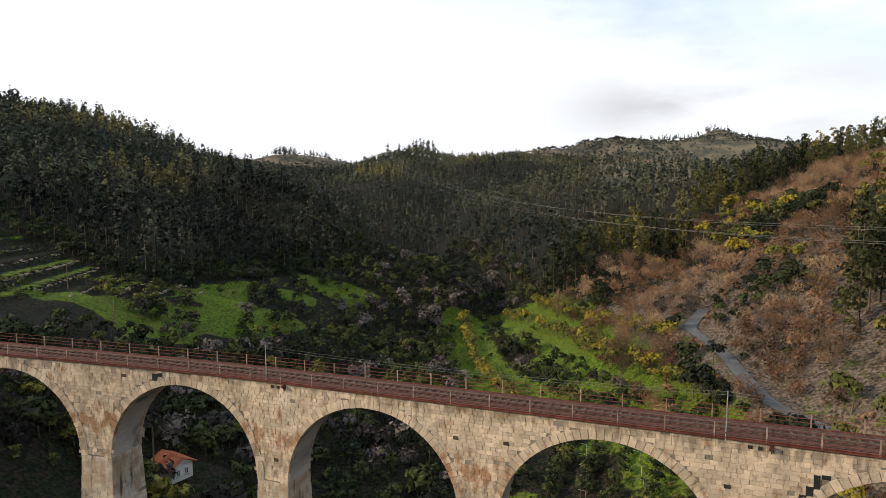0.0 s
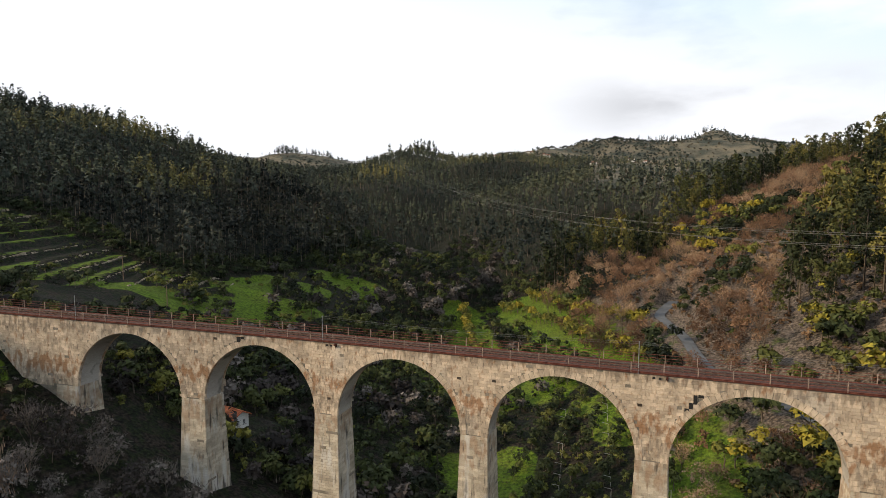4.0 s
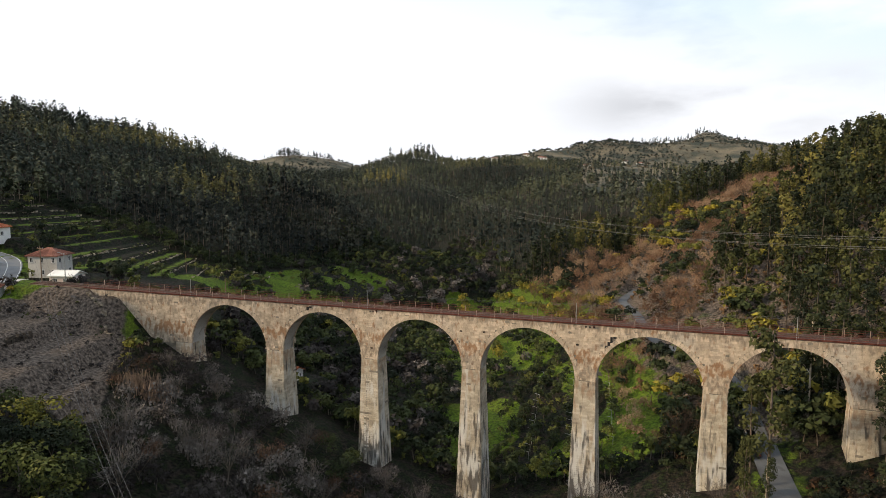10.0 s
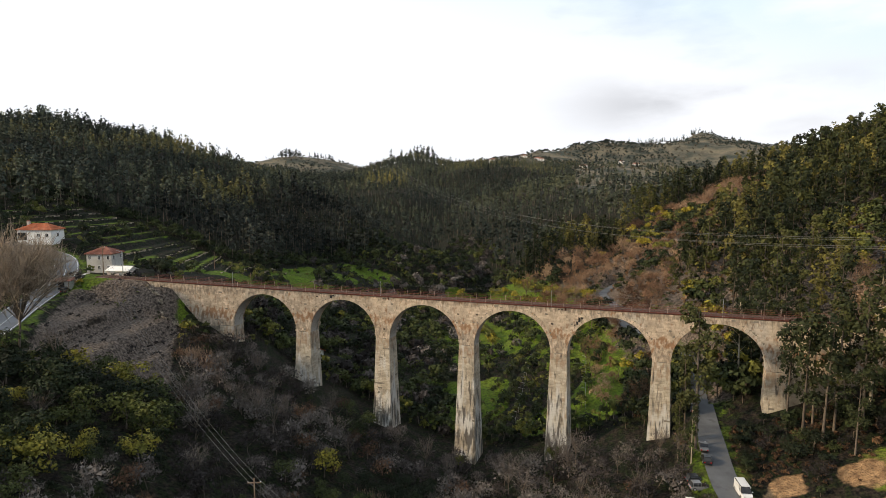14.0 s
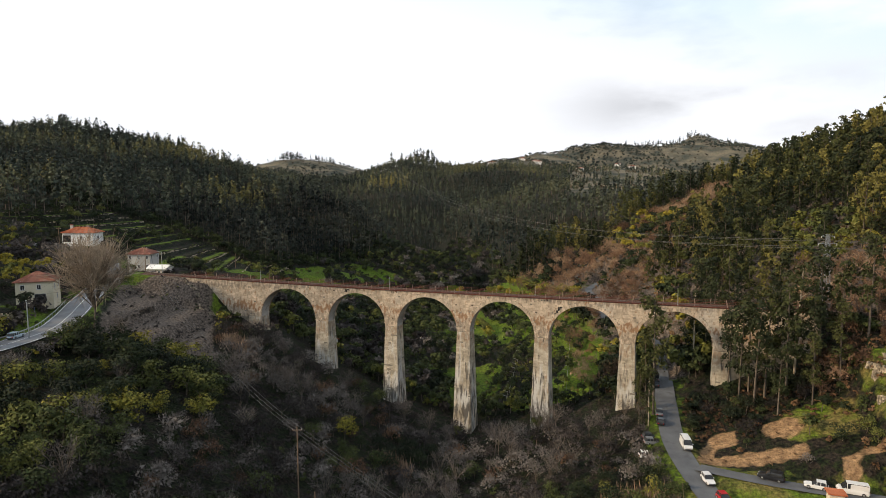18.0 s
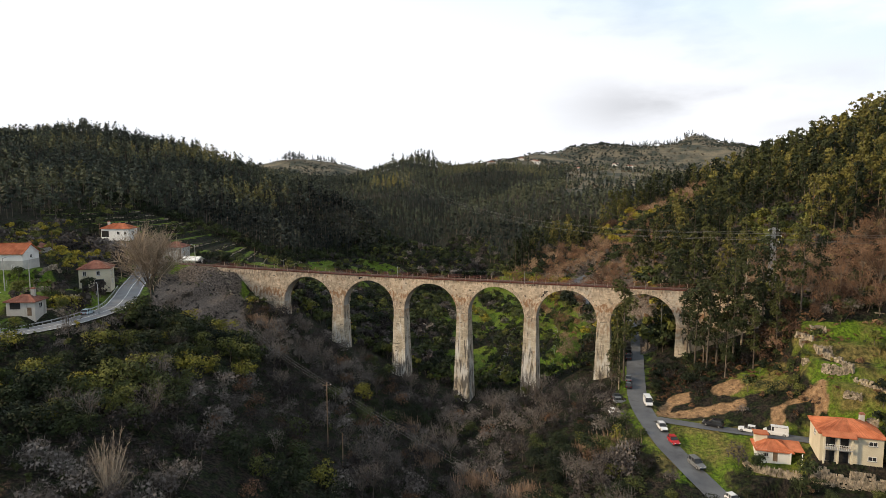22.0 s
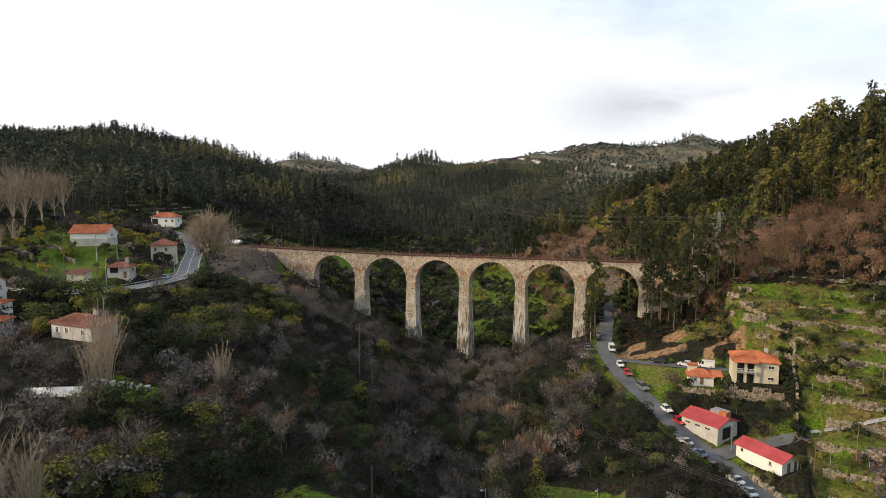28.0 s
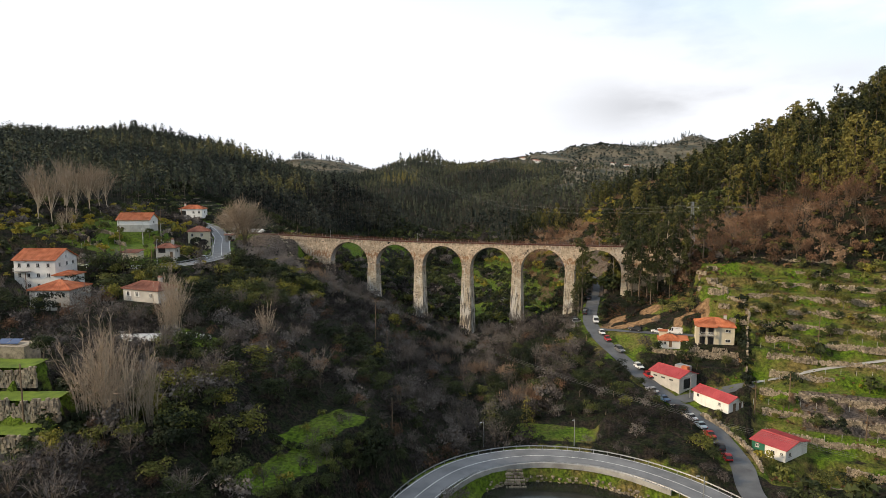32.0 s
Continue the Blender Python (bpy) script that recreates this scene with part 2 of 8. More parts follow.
M["twig_grey"] = foliage("twig_grey", [(0.022, 0.019, 0.018), (0.052, 0.044, 0.041), (0.092, 0.078, 0.071), (0.16, 0.14, 0.126)], 0.95, 0.3)
M["twig_brown"] = foliage("twig_brown", [(0.06, 0.036, 0.023), (0.145, 0.083, 0.051), (0.23, 0.137, 0.085), (0.33, 0.225, 0.145)], 0.95, 0.25)
M["twig_pale"] = foliage("twig_pale", [(0.20, 0.155, 0.11), (0.33, 0.26, 0.19), (0.45, 0.36, 0.27)], 0.95)
# evergreen leaves darkened further: the slope's shade is put into these stops
M["leaf_forest_shade"] = foliage("leaf_forest_shade", [(0.009, 0.012, 0.011), (0.022, 0.026, 0.021), (0.045, 0.05, 0.038), (0.085, 0.085, 0.06)], 0.85, 0.25)
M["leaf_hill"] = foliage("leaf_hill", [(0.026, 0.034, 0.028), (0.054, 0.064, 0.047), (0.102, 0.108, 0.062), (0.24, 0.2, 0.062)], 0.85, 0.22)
# distance haze is mixed into the far leaf colours: bluer and paler
M["leaf_far_hazed"] = foliage("leaf_far_hazed", [(0.03, 0.042, 0.04), (0.05, 0.06, 0.05), (0.085, 0.09, 0.065)])
M["leaf_euca"] = foliage("leaf_euca", [(0.014, 0.02, 0.009), (0.034, 0.041, 0.015), (0.072, 0.075, 0.022), (0.155, 0.135, 0.035)])
M["leaf_mixed"] = foliage("leaf_mixed", [(0.012, 0.017, 0.008), (0.024, 0.033, 0.012), (0.055, 0.066, 0.02), (0.12, 0.122, 0.026), (0.26, 0.21, 0.024)], 0.8, 0.4)
M["bracken"] = foliage("bracken", [(0.07, 0.04, 0.022), (0.15, 0.085, 0.045), (0.25, 0.155, 0.085)], 0.9, 0.25)
# far bracken, greyed by haze put into its colour
M["bracken_far_hazed"] = foliage("bracken_far_hazed", [(0.07, 0.06, 0.045), (0.12, 0.10, 0.07), (0.17, 0.145, 0.10)])
M["reed"] = foliage("reed", [(0.16, 0.10, 0.07), (0.27, 0.18, 0.125), (0.36, 0.26, 0.18)])
M["white_wall"] = surface("white_wall", (0.68, 0.67, 0.64), (0.86, 0.85, 0.82), 0.3, 6, 0.85, 0.1, None, extra=[((0.42, 0.41, 0.38), 0.5, 0.58, 0.75, 0.5, (1, 1, 0.3))])
M["cream_wall"] = surface("cream_wall", (0.5, 0.44, 0.32), (0.66, 0.6, 0.46), 0.3, 6, 0.85, 0.1, None)
M["grey_wall"] = surface("grey_wall", (0.38, 0.365, 0.34), (0.56, 0.54, 0.50), 0.3, 6, 0.88, 0.15, None, extra=[((0.22, 0.21, 0.2), 0.5, 0.6, 0.72, 0.6, (1, 1, 0.3))])
M["pink_wall"] = surface("pink_wall", (0.62, 0.5, 0.47), (0.76, 0.66, 0.62), 0.3, 6, 0.85, 0.1, None)
M["green_paint"] = surface("green_paint", (0.02, 0.12, 0.075), (0.035, 0.17, 0.11), 0.6, 8, 0.6, 0.1, None)
M["tile_orange"] = surface("tile_orange", (0.30, 0.085, 0.035), (0.52, 0.18, 0.085), 0.5, 6, 0.85, 0.4, "island", 0.2)
M["tile_old"] = surface("tile_old", (0.16, 0.065, 0.045), (0.30, 0.13, 0.09), 0.5, 6, 0.9, 0.4, "island", 0.25)
M["sheet_red"] = surface("sheet_red", (0.36, 0.05, 0.055), (0.47, 0.085, 0.085), 0.4, 4, 0.55, 0.1, "island", 0.08)
M["glass_dark"] = surface("glass_dark", (0.02, 0.022, 0.025), (0.04, 0.042, 0.045), 1, 6, 0.12, 0, None)
M["frame_white"] = surface("frame_white", (0.6, 0.6, 0.58), (0.78, 0.78, 0.76), 1, 10, 0.6, 0, None)
M["wood"] = surface("wood", (0.12, 0.08, 0.05), (0.24, 0.17, 0.115), 1, 12, 0.85, 0.3, "object", 0.2)
M["galvanised"] = surface("galvanised", (0.28, 0.29, 0.3), (0.45, 0.46, 0.47), 1, 10, 0.5, 0.05, "object", 0.1, 0.6)
M["cable"] = surface("cable", (0.10, 0.10, 0.10), (0.18, 0.18, 0.18), 1, 10, 0.6, 0, None)
M["rubber"] = surface("rubber", (0.012, 0.012, 0.012), (0.025, 0.025, 0.025), 3, 20, 0.85, 0.1, None)
M["lawn"] = surface("lawn", (0.06, 0.10, 0.010), (0.15, 0.215, 0.022), 0.5, 7, 0.95, 0.6, None)
M["brown_soil"] = surface("brown_soil", (0.10, 0.07, 0.05), (0.22, 0.15, 0.105), 0.6, 5, 0.95, 0.5, None)


def ground_material():
    """Leaf litter, grass, bare soil and cut clay, told apart by where they grow."""
    m = bpy.data.materials.new("ground_cover")
    m.use_nodes = True
    n, l = m.node_tree.nodes, m.node_tree.links
    bsdf = n["Principled BSDF"]
    geo = n.new("ShaderNodeNewGeometry")

    def noise_of(scale, detail=5):
        t = n.new("ShaderNodeTexNoise")
        t.inputs["Scale"].default_value, t.inputs["Detail"].default_value = scale, detail
        l.new(geo.outputs["Position"], t.inputs["Vector"])
        return t.outputs["Fac"]

    def two(a, b, fac, lo, hi):
        r = n.new("ShaderNodeValToRGB")
        r.color_ramp.elements[0].position, r.color_ramp.elements[1].position = lo, hi
        r.color_ramp.elements[0].color, r.color_ramp.elements[1].color = (*a, 1), (*b, 1)
        l.new(fac, r.inputs["Fac"])
        return r.outputs["Color"]

    def over(a, b, name, wobble):
        at = n.new("ShaderNodeAttribute")
        at.attribute_name = name
        s = n.new("ShaderNodeMath")
        s.operation = "ADD"
        l.new(at.outputs["Fac"], s.inputs[0])
        l.new(wobble, s.inputs[1])
        r = n.new("ShaderNodeMapRange")
        r.inputs["From Min"].default_value, r.inputs["From Max"].default_value = 0.9, 1.1
        l.new(s.outputs[0], r.inputs["Value"])
        x = n.new("ShaderNodeMix")
        x.data_type = "RGBA"
        l.new(r.outputs["Result"], x.inputs["Factor"])
        l.new(a, x.inputs["A"])
        l.new(b, x.inputs["B"])
        return x.outputs["Result"]

    mid, fine, wide = noise_of(0.35), noise_of(4.0), noise_of(0.06)
    tangle = noise_of(1.7, 10)
    # litter kept near black: shade between the shrubs is put into its colour
    shaded_floor_brown = two((0.007, 0.006, 0.005), (0.042, 0.033, 0.025), tangle, 0.36, 0.66)
    shaded_floor_green = two((0.005, 0.006, 0.004), (0.022, 0.03, 0.011), tangle, 0.36, 0.66)
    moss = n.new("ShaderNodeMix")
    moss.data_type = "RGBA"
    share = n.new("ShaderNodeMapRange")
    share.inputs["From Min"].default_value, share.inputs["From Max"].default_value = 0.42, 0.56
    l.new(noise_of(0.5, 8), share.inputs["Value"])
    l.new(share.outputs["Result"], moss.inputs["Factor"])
    l.new(shaded_floor_brown, moss.inputs["A"])
    l.new(shaded_floor_green, moss.inputs["B"])
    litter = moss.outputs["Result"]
    lush = two((0.035, 0.062, 0.007), (0.12, 0.19, 0.016), noise_of(1.3, 9), 0.34, 0.64)
    dry = two((0.055, 0.048, 0.016), (0.20, 0.16, 0.055), noise_of(1.1, 9), 0.34, 0.64)
    blend_ = n.new("ShaderNodeMix")
    blend_.data_type = "RGBA"
    turf = n.new("ShaderNodeMapRange")
    turf.inputs["From Min"].default_value, turf.inputs["From Max"].default_value = 0.38, 0.6
    l.new(noise_of(0.13, 6), turf.inputs["Value"])
    parched = n.new("ShaderNodeAttribute")
    parched.attribute_name = "dry"
    both = n.new("ShaderNodeMath")
    both.operation = "MULTIPLY"
    l.new(turf.outputs["Result"], both.inputs[0])
    l.new(parched.outputs["Fac"], both.inputs[1])
    l.new(both.outputs[0], blend_.inputs["Factor"])
    l.new(lush, blend_.inputs["A"])
    l.new(dry, blend_.inputs["B"])
    grass = blend_.outputs["Result"]
    soil = two((0.045, 0.036, 0.03), (0.20, 0.16, 0.13), tangle, 0.36, 0.66)
    clay = two((0.15, 0.09, 0.05), (0.37, 0.235, 0.125), noise_of(0.8, 12), 0.3, 0.7)
    # far ground: haze is painted in as a greyer, flatter tan
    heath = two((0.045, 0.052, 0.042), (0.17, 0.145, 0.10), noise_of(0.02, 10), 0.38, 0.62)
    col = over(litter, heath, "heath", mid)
    col = over(col, grass, "grass", mid)
    col = over(col, soil, "soil", mid)
    col = over(col, clay, "clay", mid)
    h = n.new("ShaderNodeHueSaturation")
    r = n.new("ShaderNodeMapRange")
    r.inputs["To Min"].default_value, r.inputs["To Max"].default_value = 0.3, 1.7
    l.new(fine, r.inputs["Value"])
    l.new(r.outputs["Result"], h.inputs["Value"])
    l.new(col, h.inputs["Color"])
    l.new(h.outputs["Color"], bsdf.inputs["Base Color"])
    bsdf.inputs["Roughness"].default_value = 0.95
    bsdf.inputs["Specular IOR Level"].default_value = 0.15
    b = n.new("ShaderNodeBump")
    b.inputs["Strength"].default_value, b.inputs["Distance"].default_value = 1.0, 0.8
    l.new(tangle, b.inputs["Height"])
    l.new(b.outputs["Normal"], bsdf.inputs["Normal"])
    return m


M["ground"] = ground_material()


# ---- mesh helpers ----
class Shape:
    """Collects vertices and faces of one part."""

    def __init__(self):
        self.v, self.f = [], []

    def add(self, verts, faces):
        k = len(self.v)
        self.v += [tuple(p) for p in verts]
        self.f += [tuple(i + k for i in f) for f in faces]
        return self

    def box(self, x0, x1, y0, y1, z0, z1, m=None):
        p = [(x, y, z) for z in (z0, z1) for y in (y0, y1) for x in (x0, x1)]
        if m is not None:
            p = [m @ Vector(q) for q in p]
        return self.add(p, [(0, 2, 3, 1), (4, 5, 7, 6), (0, 1, 5, 4), (2, 6, 7, 3), (0, 4, 6, 2), (1, 3, 7, 5)])

    def rod(self, a, b, r0, r1=None, sides=6):
        """A tapered round bar from a to b."""
        a, b = Vector(a), Vector(b)
        r1 = r0 if r1 is None else r1
        d = (b - a).normalized()
        u = d.orthogonal().normalized()
        w = d.cross(u)
        ring = [(math.cos(2 * math.pi * i / sides), math.sin(2 * math.pi * i / sides)) for i in range(sides)]
        p = [a + (u * c + w * s) * r0 for c, s in ring] + [b + (u * c + w * s) * r1 for c, s in ring]
        f = [(i, (i + 1) % sides, sides + (i + 1) % sides, sides + i) for i in range(sides)]
        return self.add(p, f + [tuple(reversed(range(sides))), tuple(range(sides, 2 * sides))])

    def prism(self, outline, y0, y1):
        """An outline in x and z, drawn out along y."""
        k = len(outline)
        p = [(x, y0, z) for x, z in outline] + [(x, y1, z) for x, z in outline]
        f = [((i + 1) % k, i, k + i, k + (i + 1) % k) for i in range(k)]
        return self.add(p, f + [tuple(range(k)), tuple(reversed(range(k, 2 * k)))])

    def mesh(self, name, material, smooth=False):
        me = bpy.data.meshes.new(name)
        me.from_pydata(self.v, [], self.f)
        me.materials.append(material)
        if smooth:
            me.shade_smooth()
        return me


def part(name, shape, material, parent=None, label="", smooth=False, at=None):
    ob = new(name, shape.mesh(name, material, smooth))
    if at is not None:
        ob.matrix_basis = at
    ob.parent = parent
    if label:
        ob["label"] = label
    return ob


def thing(name, at, label, category, group="", kind=""):
    ob = new(name)
    ob.matrix_basis = at
    ob.empty_display_size = 0.3
    return tagged(ob, label, category, group, kind)


def array_mesh(name, verts, faces, materials, index=None):
    """A mesh from arrays of triangles."""
    me = bpy.data.meshes.new(name)
    verts, faces = np.asarray(verts, np.float32), np.asarray(faces, np.int32)
    k = faces.shape[1]
    me.vertices.add(len(verts))
    me.vertices.foreach_set("co", verts.ravel())
    me.loops.add(faces.size)
    me.loops.foreach_set("vertex_index", faces.ravel())
    me.polygons.add(len(faces))
    me.polygons.foreach_set("loop_start", np.arange(0, faces.size, k, dtype=np.int32))
    for m in materials:
        me.materials.append(m)
    if index is not None:
        me.polygons.foreach_set("material_index", np.asarray(index, np.int32))
    me.update(calc_edges=True)
    return me


# ---- lie of the land ----
rng = np.random.default_rng(7)
LATTICE = rng.random((256, 256))


def rough_noise(x, y, size):
    """Smooth noise from 0 to 1 with bumps of the given size."""
    u, v = np.asarray(x, float) / size + 57.3, np.asarray(y, float) / size + 31.7
    i, j = np.floor(u).astype(int), np.floor(v).astype(int)
    a, b = u - i, v - j
    a, b = a * a * (3 - 2 * a), b * b * (3 - 2 * b)
    g = lambda p, q: LATTICE[p % 256, q % 256]
    return (g(i, j) * (1 - a) + g(i + 1, j) * a) * (1 - b) + (g(i, j + 1) * (1 - a) + g(i + 1, j + 1) * a) * b


STATION = [-420, -260, -168, -140, -95, -60, 0, 80, 190, 320, 520, 900, 1500]
AXIS_X = [60, 52, 46, 44, 33, 22, 8, -18, -62, -130, -230, -380, -500]
AXIS_Z = [-44, -42, -41, -41, -41, -40, -40, -39, -38, -28, -6, 14, 20]
OFFSET = [0, 15, 35, 55, 75, 100, 140, 200, 320, 700]
LEFT_BANK = [
    [-34, -24, -18, -12, -5, 5, 20, 50], [-30, -20, -16, -13, -9, 0, 14, 45], [-24.5, -14.5, -12.5, -10, -7, 1, 12, 42], [-25, -17, -12, -8.5, -5.5, 2, 14, 45],
    [-31, -23, -13, -8, -3.5, 5, 15, 45], [-36, -27, -16, -8, -2.2, 8, 16, 45], [-38, -31, -23, -10, -1.5, 3, 12, 40],
    [-37, -33, -27, -20, -10, 2, 22, 50], [-35, -28, -20, -12, -2, 15, 38, 69], [-22, -14, -6, 2, 12, 27, 44, 62],
    [0, 2, 6, 10, 14, 18, 24, 30], [14, 15, 16, 17, 18, 20, 22, 26], [20, 20, 21, 22, 23, 25, 28, 32]]
RIGHT_BANK = [
    [-42, -38, -30, -22, -10, 10, 40, 95], [-41, -38, -37, -35, -28, -15, 15, 70], [-40, -38, -37, -36, -31, -20, 8, 62], [-39.5, -37.5, -37, -37, -33, -22, 5, 60],
    [-38, -36, -34, -33.5, -27, -12, 20, 75], [-37, -32, -27.5, -25, -18, 0, 32, 90], [-37, -30, -24, -13, -1, 16, 55, 120],
    [-36, -27, -17, -6, 6, 22, 56, 115], [-36, -28, -18, -8, 3, 19, 44, 77], [-24, -20, -15, -9, -3, 6, 22, 50],
    [-4, -1, 3, 7, 11, 17, 24, 36], [16, 18, 20, 22, 24, 27, 30, 34], [24, 26, 28, 30, 32, 35, 38, 42]]


def smooth01(t):
    t = np.clip(t, 0, 1)
    return t * t * (3 - 2 * t)


def bank_edge(y):
    """Where the terraced bank begins."""
    return np.interp(y, [-122, -110, -75, -55, -33, -20, 10], [112, 109, 110.5, 110.5, 97.5, 96, 100])


# crest lines of the spurs and hills beyond the viaduct
SPUR_LEFT = [(-540, 275, 82), (-459, 262, 74), (-387, 249, 66), (-318, 236, 53), (-270, 227, 42), (-232, 220, 33), (-188, 212, 22), (-157, 206, 12), (-136, 202, 3), (-121, 199, -9)]
SPUR_MID = [(-214, 400, -2), (-240, 446, 18), (-280, 545, 34), (-330, 720, 50), (-419, 976, 63)]
SPUR_EAST = [(-100, 520, 0), (-165, 670, 34), (-230, 800, 50), (-300, 840, 52), (-419, 976, 63)]
PLATEAU = [(-690, 1180, 52), (-339, 1341, 86), (-311, 1757, 118)]
RIDGE_FAR_LEFT = [(-1010, 760, 84), (-780, 820, 72), (-689, 859, 58), (-620, 930, 34), (-560, 980, 14)]


def crest_of(x, y, line):
    """Distance to a crest line, the crest's height there, and which side of it (positive beyond)."""
    best, height, side = np.full(np.shape(x), 1e9), np.zeros(np.shape(x)), np.zeros(np.shape(x))
    for (ax, ay, az), (bx, by, bz) in zip(line, line[1:]):
        dx, dy = bx - ax, by - ay
        t = np.clip(((x - ax) * dx + (y - ay) * dy) / (dx * dx + dy * dy), 0, 1)
        d = np.hypot(x - ax - t * dx, y - ay - t * dy)
        near = d < best
        best, height = np.where(near, d, best), np.where(near, az + t * (bz - az), height)
        side = np.where(near, dx * (y - ay) - dy * (x - ax), side)
    return best, height, side


def spurs(x, y, z):
    """Adds the spurs' crests to the bare valley, and the side valley behind the shaded one."""
    for line, k in ((SPUR_MID, 0.36), (SPUR_EAST, 0.34), (PLATEAU, 0.16), (RIDGE_FAR_LEFT, 0.2)):
        d, h, _ = crest_of(x, y, line)
        z = np.maximum(z, h - k * (np.sqrt(d * d + 900) - 30))
    d, h, side = crest_of(x, y, SPUR_LEFT)
    back = h - 0.55 * d
    z = np.where((side > 0) & (d < 150) & (x > -520), np.minimum(z, np.maximum(back, -14)), z)
    return np.maximum(z, h - 0.34 * (np.sqrt(d * d + 64) - 8) - 0.25 * np.maximum(0, d - 60))


def terrace_top(x):
    """Where the forest meets the old terraces."""
    return np.interp(x, [-230, -190, -163, -135, -122, -116, -68], [58, 75, 79, 82, 90, 125, 125])


def valley(x, y):
    """The bare valley, before roads and terraces."""
    x, y = np.asarray(x, float), np.asarray(y, float)
    cx = np.interp(y, STATION, AXIS_X)
    d = x - cx
    k = np.clip(np.searchsorted(STATION, y) - 1, 0, len(STATION) - 2)
    s0, s1 = np.array(STATION)[k], np.array(STATION)[k + 1]
    f = np.clip((y - s0) / (s1 - s0), 0, 1)
    tab = []
    for side in (LEFT_BANK, RIGHT_BANK):
        tab.append([np.interp(np.abs(d), OFFSET, [z, *row, row[-1] + (row[-1] - row[-2]) * 0.5]) for z, row in zip(AXIS_Z, side)])
    tab = np.where(d < 0, np.array(tab[0]), np.array(tab[1]))
    z = np.take_along_axis(tab, k[None], 0)[0] * (1 - f) + np.take_along_axis(tab, (k + 1)[None], 0)[0] * f
    bench = np.maximum(-37.6, -25.7 + 0.06 * (x - 117) + 0.43 * (y + 72))
    t = smooth01((x - bank_edge(y)) / 5) * smooth01((y + 122) / 10) * smooth01((8 - y) / 22) * smooth01((225 - x) / 30)
    z = z + t * (bench - z)
    for hx, hy, h, sx, sy in HILLS:
        z = z + h * np.exp(-((x - hx) / sx) ** 2 - ((y - hy) / sy) ** 2)
    z = spurs(x, y, z)
    near = smooth01((np.hypot(x - 20, y + 30) - 120) / 400)
    calm = 1 - 0.85 * np.clip(sum(terrace_zone(x, y)), 0, 1)
    z = z + calm * (rough_noise(x, y, 9) - 0.5) * 1.4 + calm * (rough_noise(x, y, 31) - 0.5) * (2.0 + 5 * near) + (rough_noise(x, y, 140) - 0.5) * 22 * near
    return z


HILLS = [(-290, 690, 36, 105, 150), (-110, 760, 16, 130, 160), (124, 2330, 128, 260, 330), (108, 2070, 44, 60, 110), (-20, 1850, 66, 420, 240), (-230, 1800, 48, 170, 200), (-590, 1650, 38, 150, 200), (-1120, 1600, 72, 240, 300), (420, 1900, 42, 400, 300)]

ROAD_RIGHT = [(150, -190, -37), (127, -152, -37), (111, -128, -37), (108.3, -109.6, -36.5), (103.2, -95, -35), (97.8, -86.5, -33.9), (92, -79.5, -32.9), (86.6, -73, -31.4), (80.5, -64, -29.3), (75, -56, -27.6), (69.5, -46, -26.2), (63.6, -28, -24.7), (61.4, -8, -23.5),
              (60.4, 5, -22.8), (60.0, 10, -22.3)]
ROAD_BACK = [(60.9, -2, -23.15), (60.4, 5, -22.8), (59, 24, -20.9), (56, 44, -19.5), (47, 57, -18.8), (38.5, 66.5, -18), (35, 78, -17.2), (32, 94, -16.7), (27.5, 108, -16.4), (25.5, 118, -16.2), (29, 138, -15.5)]
ROAD_BEND = [(128, -330, -37.2), (92, -275, -37.1), (66, -225, -37), (52, -185, -37), (46.5, -160, -37), (47, -145, -37), (51.5, -132, -37), (61.5, -122.5, -37), (74, -118.8, -37), (85, -119.6, -37), (96, -124, -37), (106, -131.5, -37), (118, -145, -37), (145, -190, -37.1), (190, -255, -37.2), (240, -330, -37.3)]
ROAD_LEFT = [(-150, -128, -1), (-105, -116, -1.6), (-82, -110, -2), (-70.5, -104, -2), (-66, -94, -2), (-65.5, -83, -2), (-70, -68, -2), (-79, -56, -2), (-91, -42, -1.5), (-105, -25, -1), (-120, -8, -0.3), (-140, 8, 3), (-153, 6, 6.5), (-172, 0, 8)]
DRIVE = [(68, -37, -25.2), (78, -41, -24.2), (88, -43, -23.6), (98, -44, -23.2), (106, -46, -23)]
YARD = [(95, -80.5, -33.1), (99.5, -77, -32.6), (105, -74, -31.6), (114, -72, -29)]
PATH_UP = [(109, -70.5, -30.6), (116, -69.5, -28.8), (123, -69.5, -26.5), (130, -67.5, -24.6), (142, -64, -22.4), (156, -59, -20.2)]
LANE = [(-50, -114, -4), (-60, -121, -5.5), (-68, -126.5, -6.2), (-74, -142, -7), (-74, -160, -9)]


def along(points, step=2.0):
    """Points at even steps along a smooth line through the given ones."""
    p = [Vector(q) for q in points]
    out = []
    for i in range(len(p) - 1):
        a, b, c, d = p[max(i - 1, 0)], p[i], p[i + 1], p[min(i + 2, len(p) - 1)]
        n = max(2, int((c - b).length / step))
        for j in range(n):
            t = j / n
            out.append(0.5 * ((2 * b) + (c - a) * t + (2 * a - 5 * b + 4 * c - d) * t * t + (3 * b - a - 3 * c + d) * t ** 3))
    return out + [p[-1]]


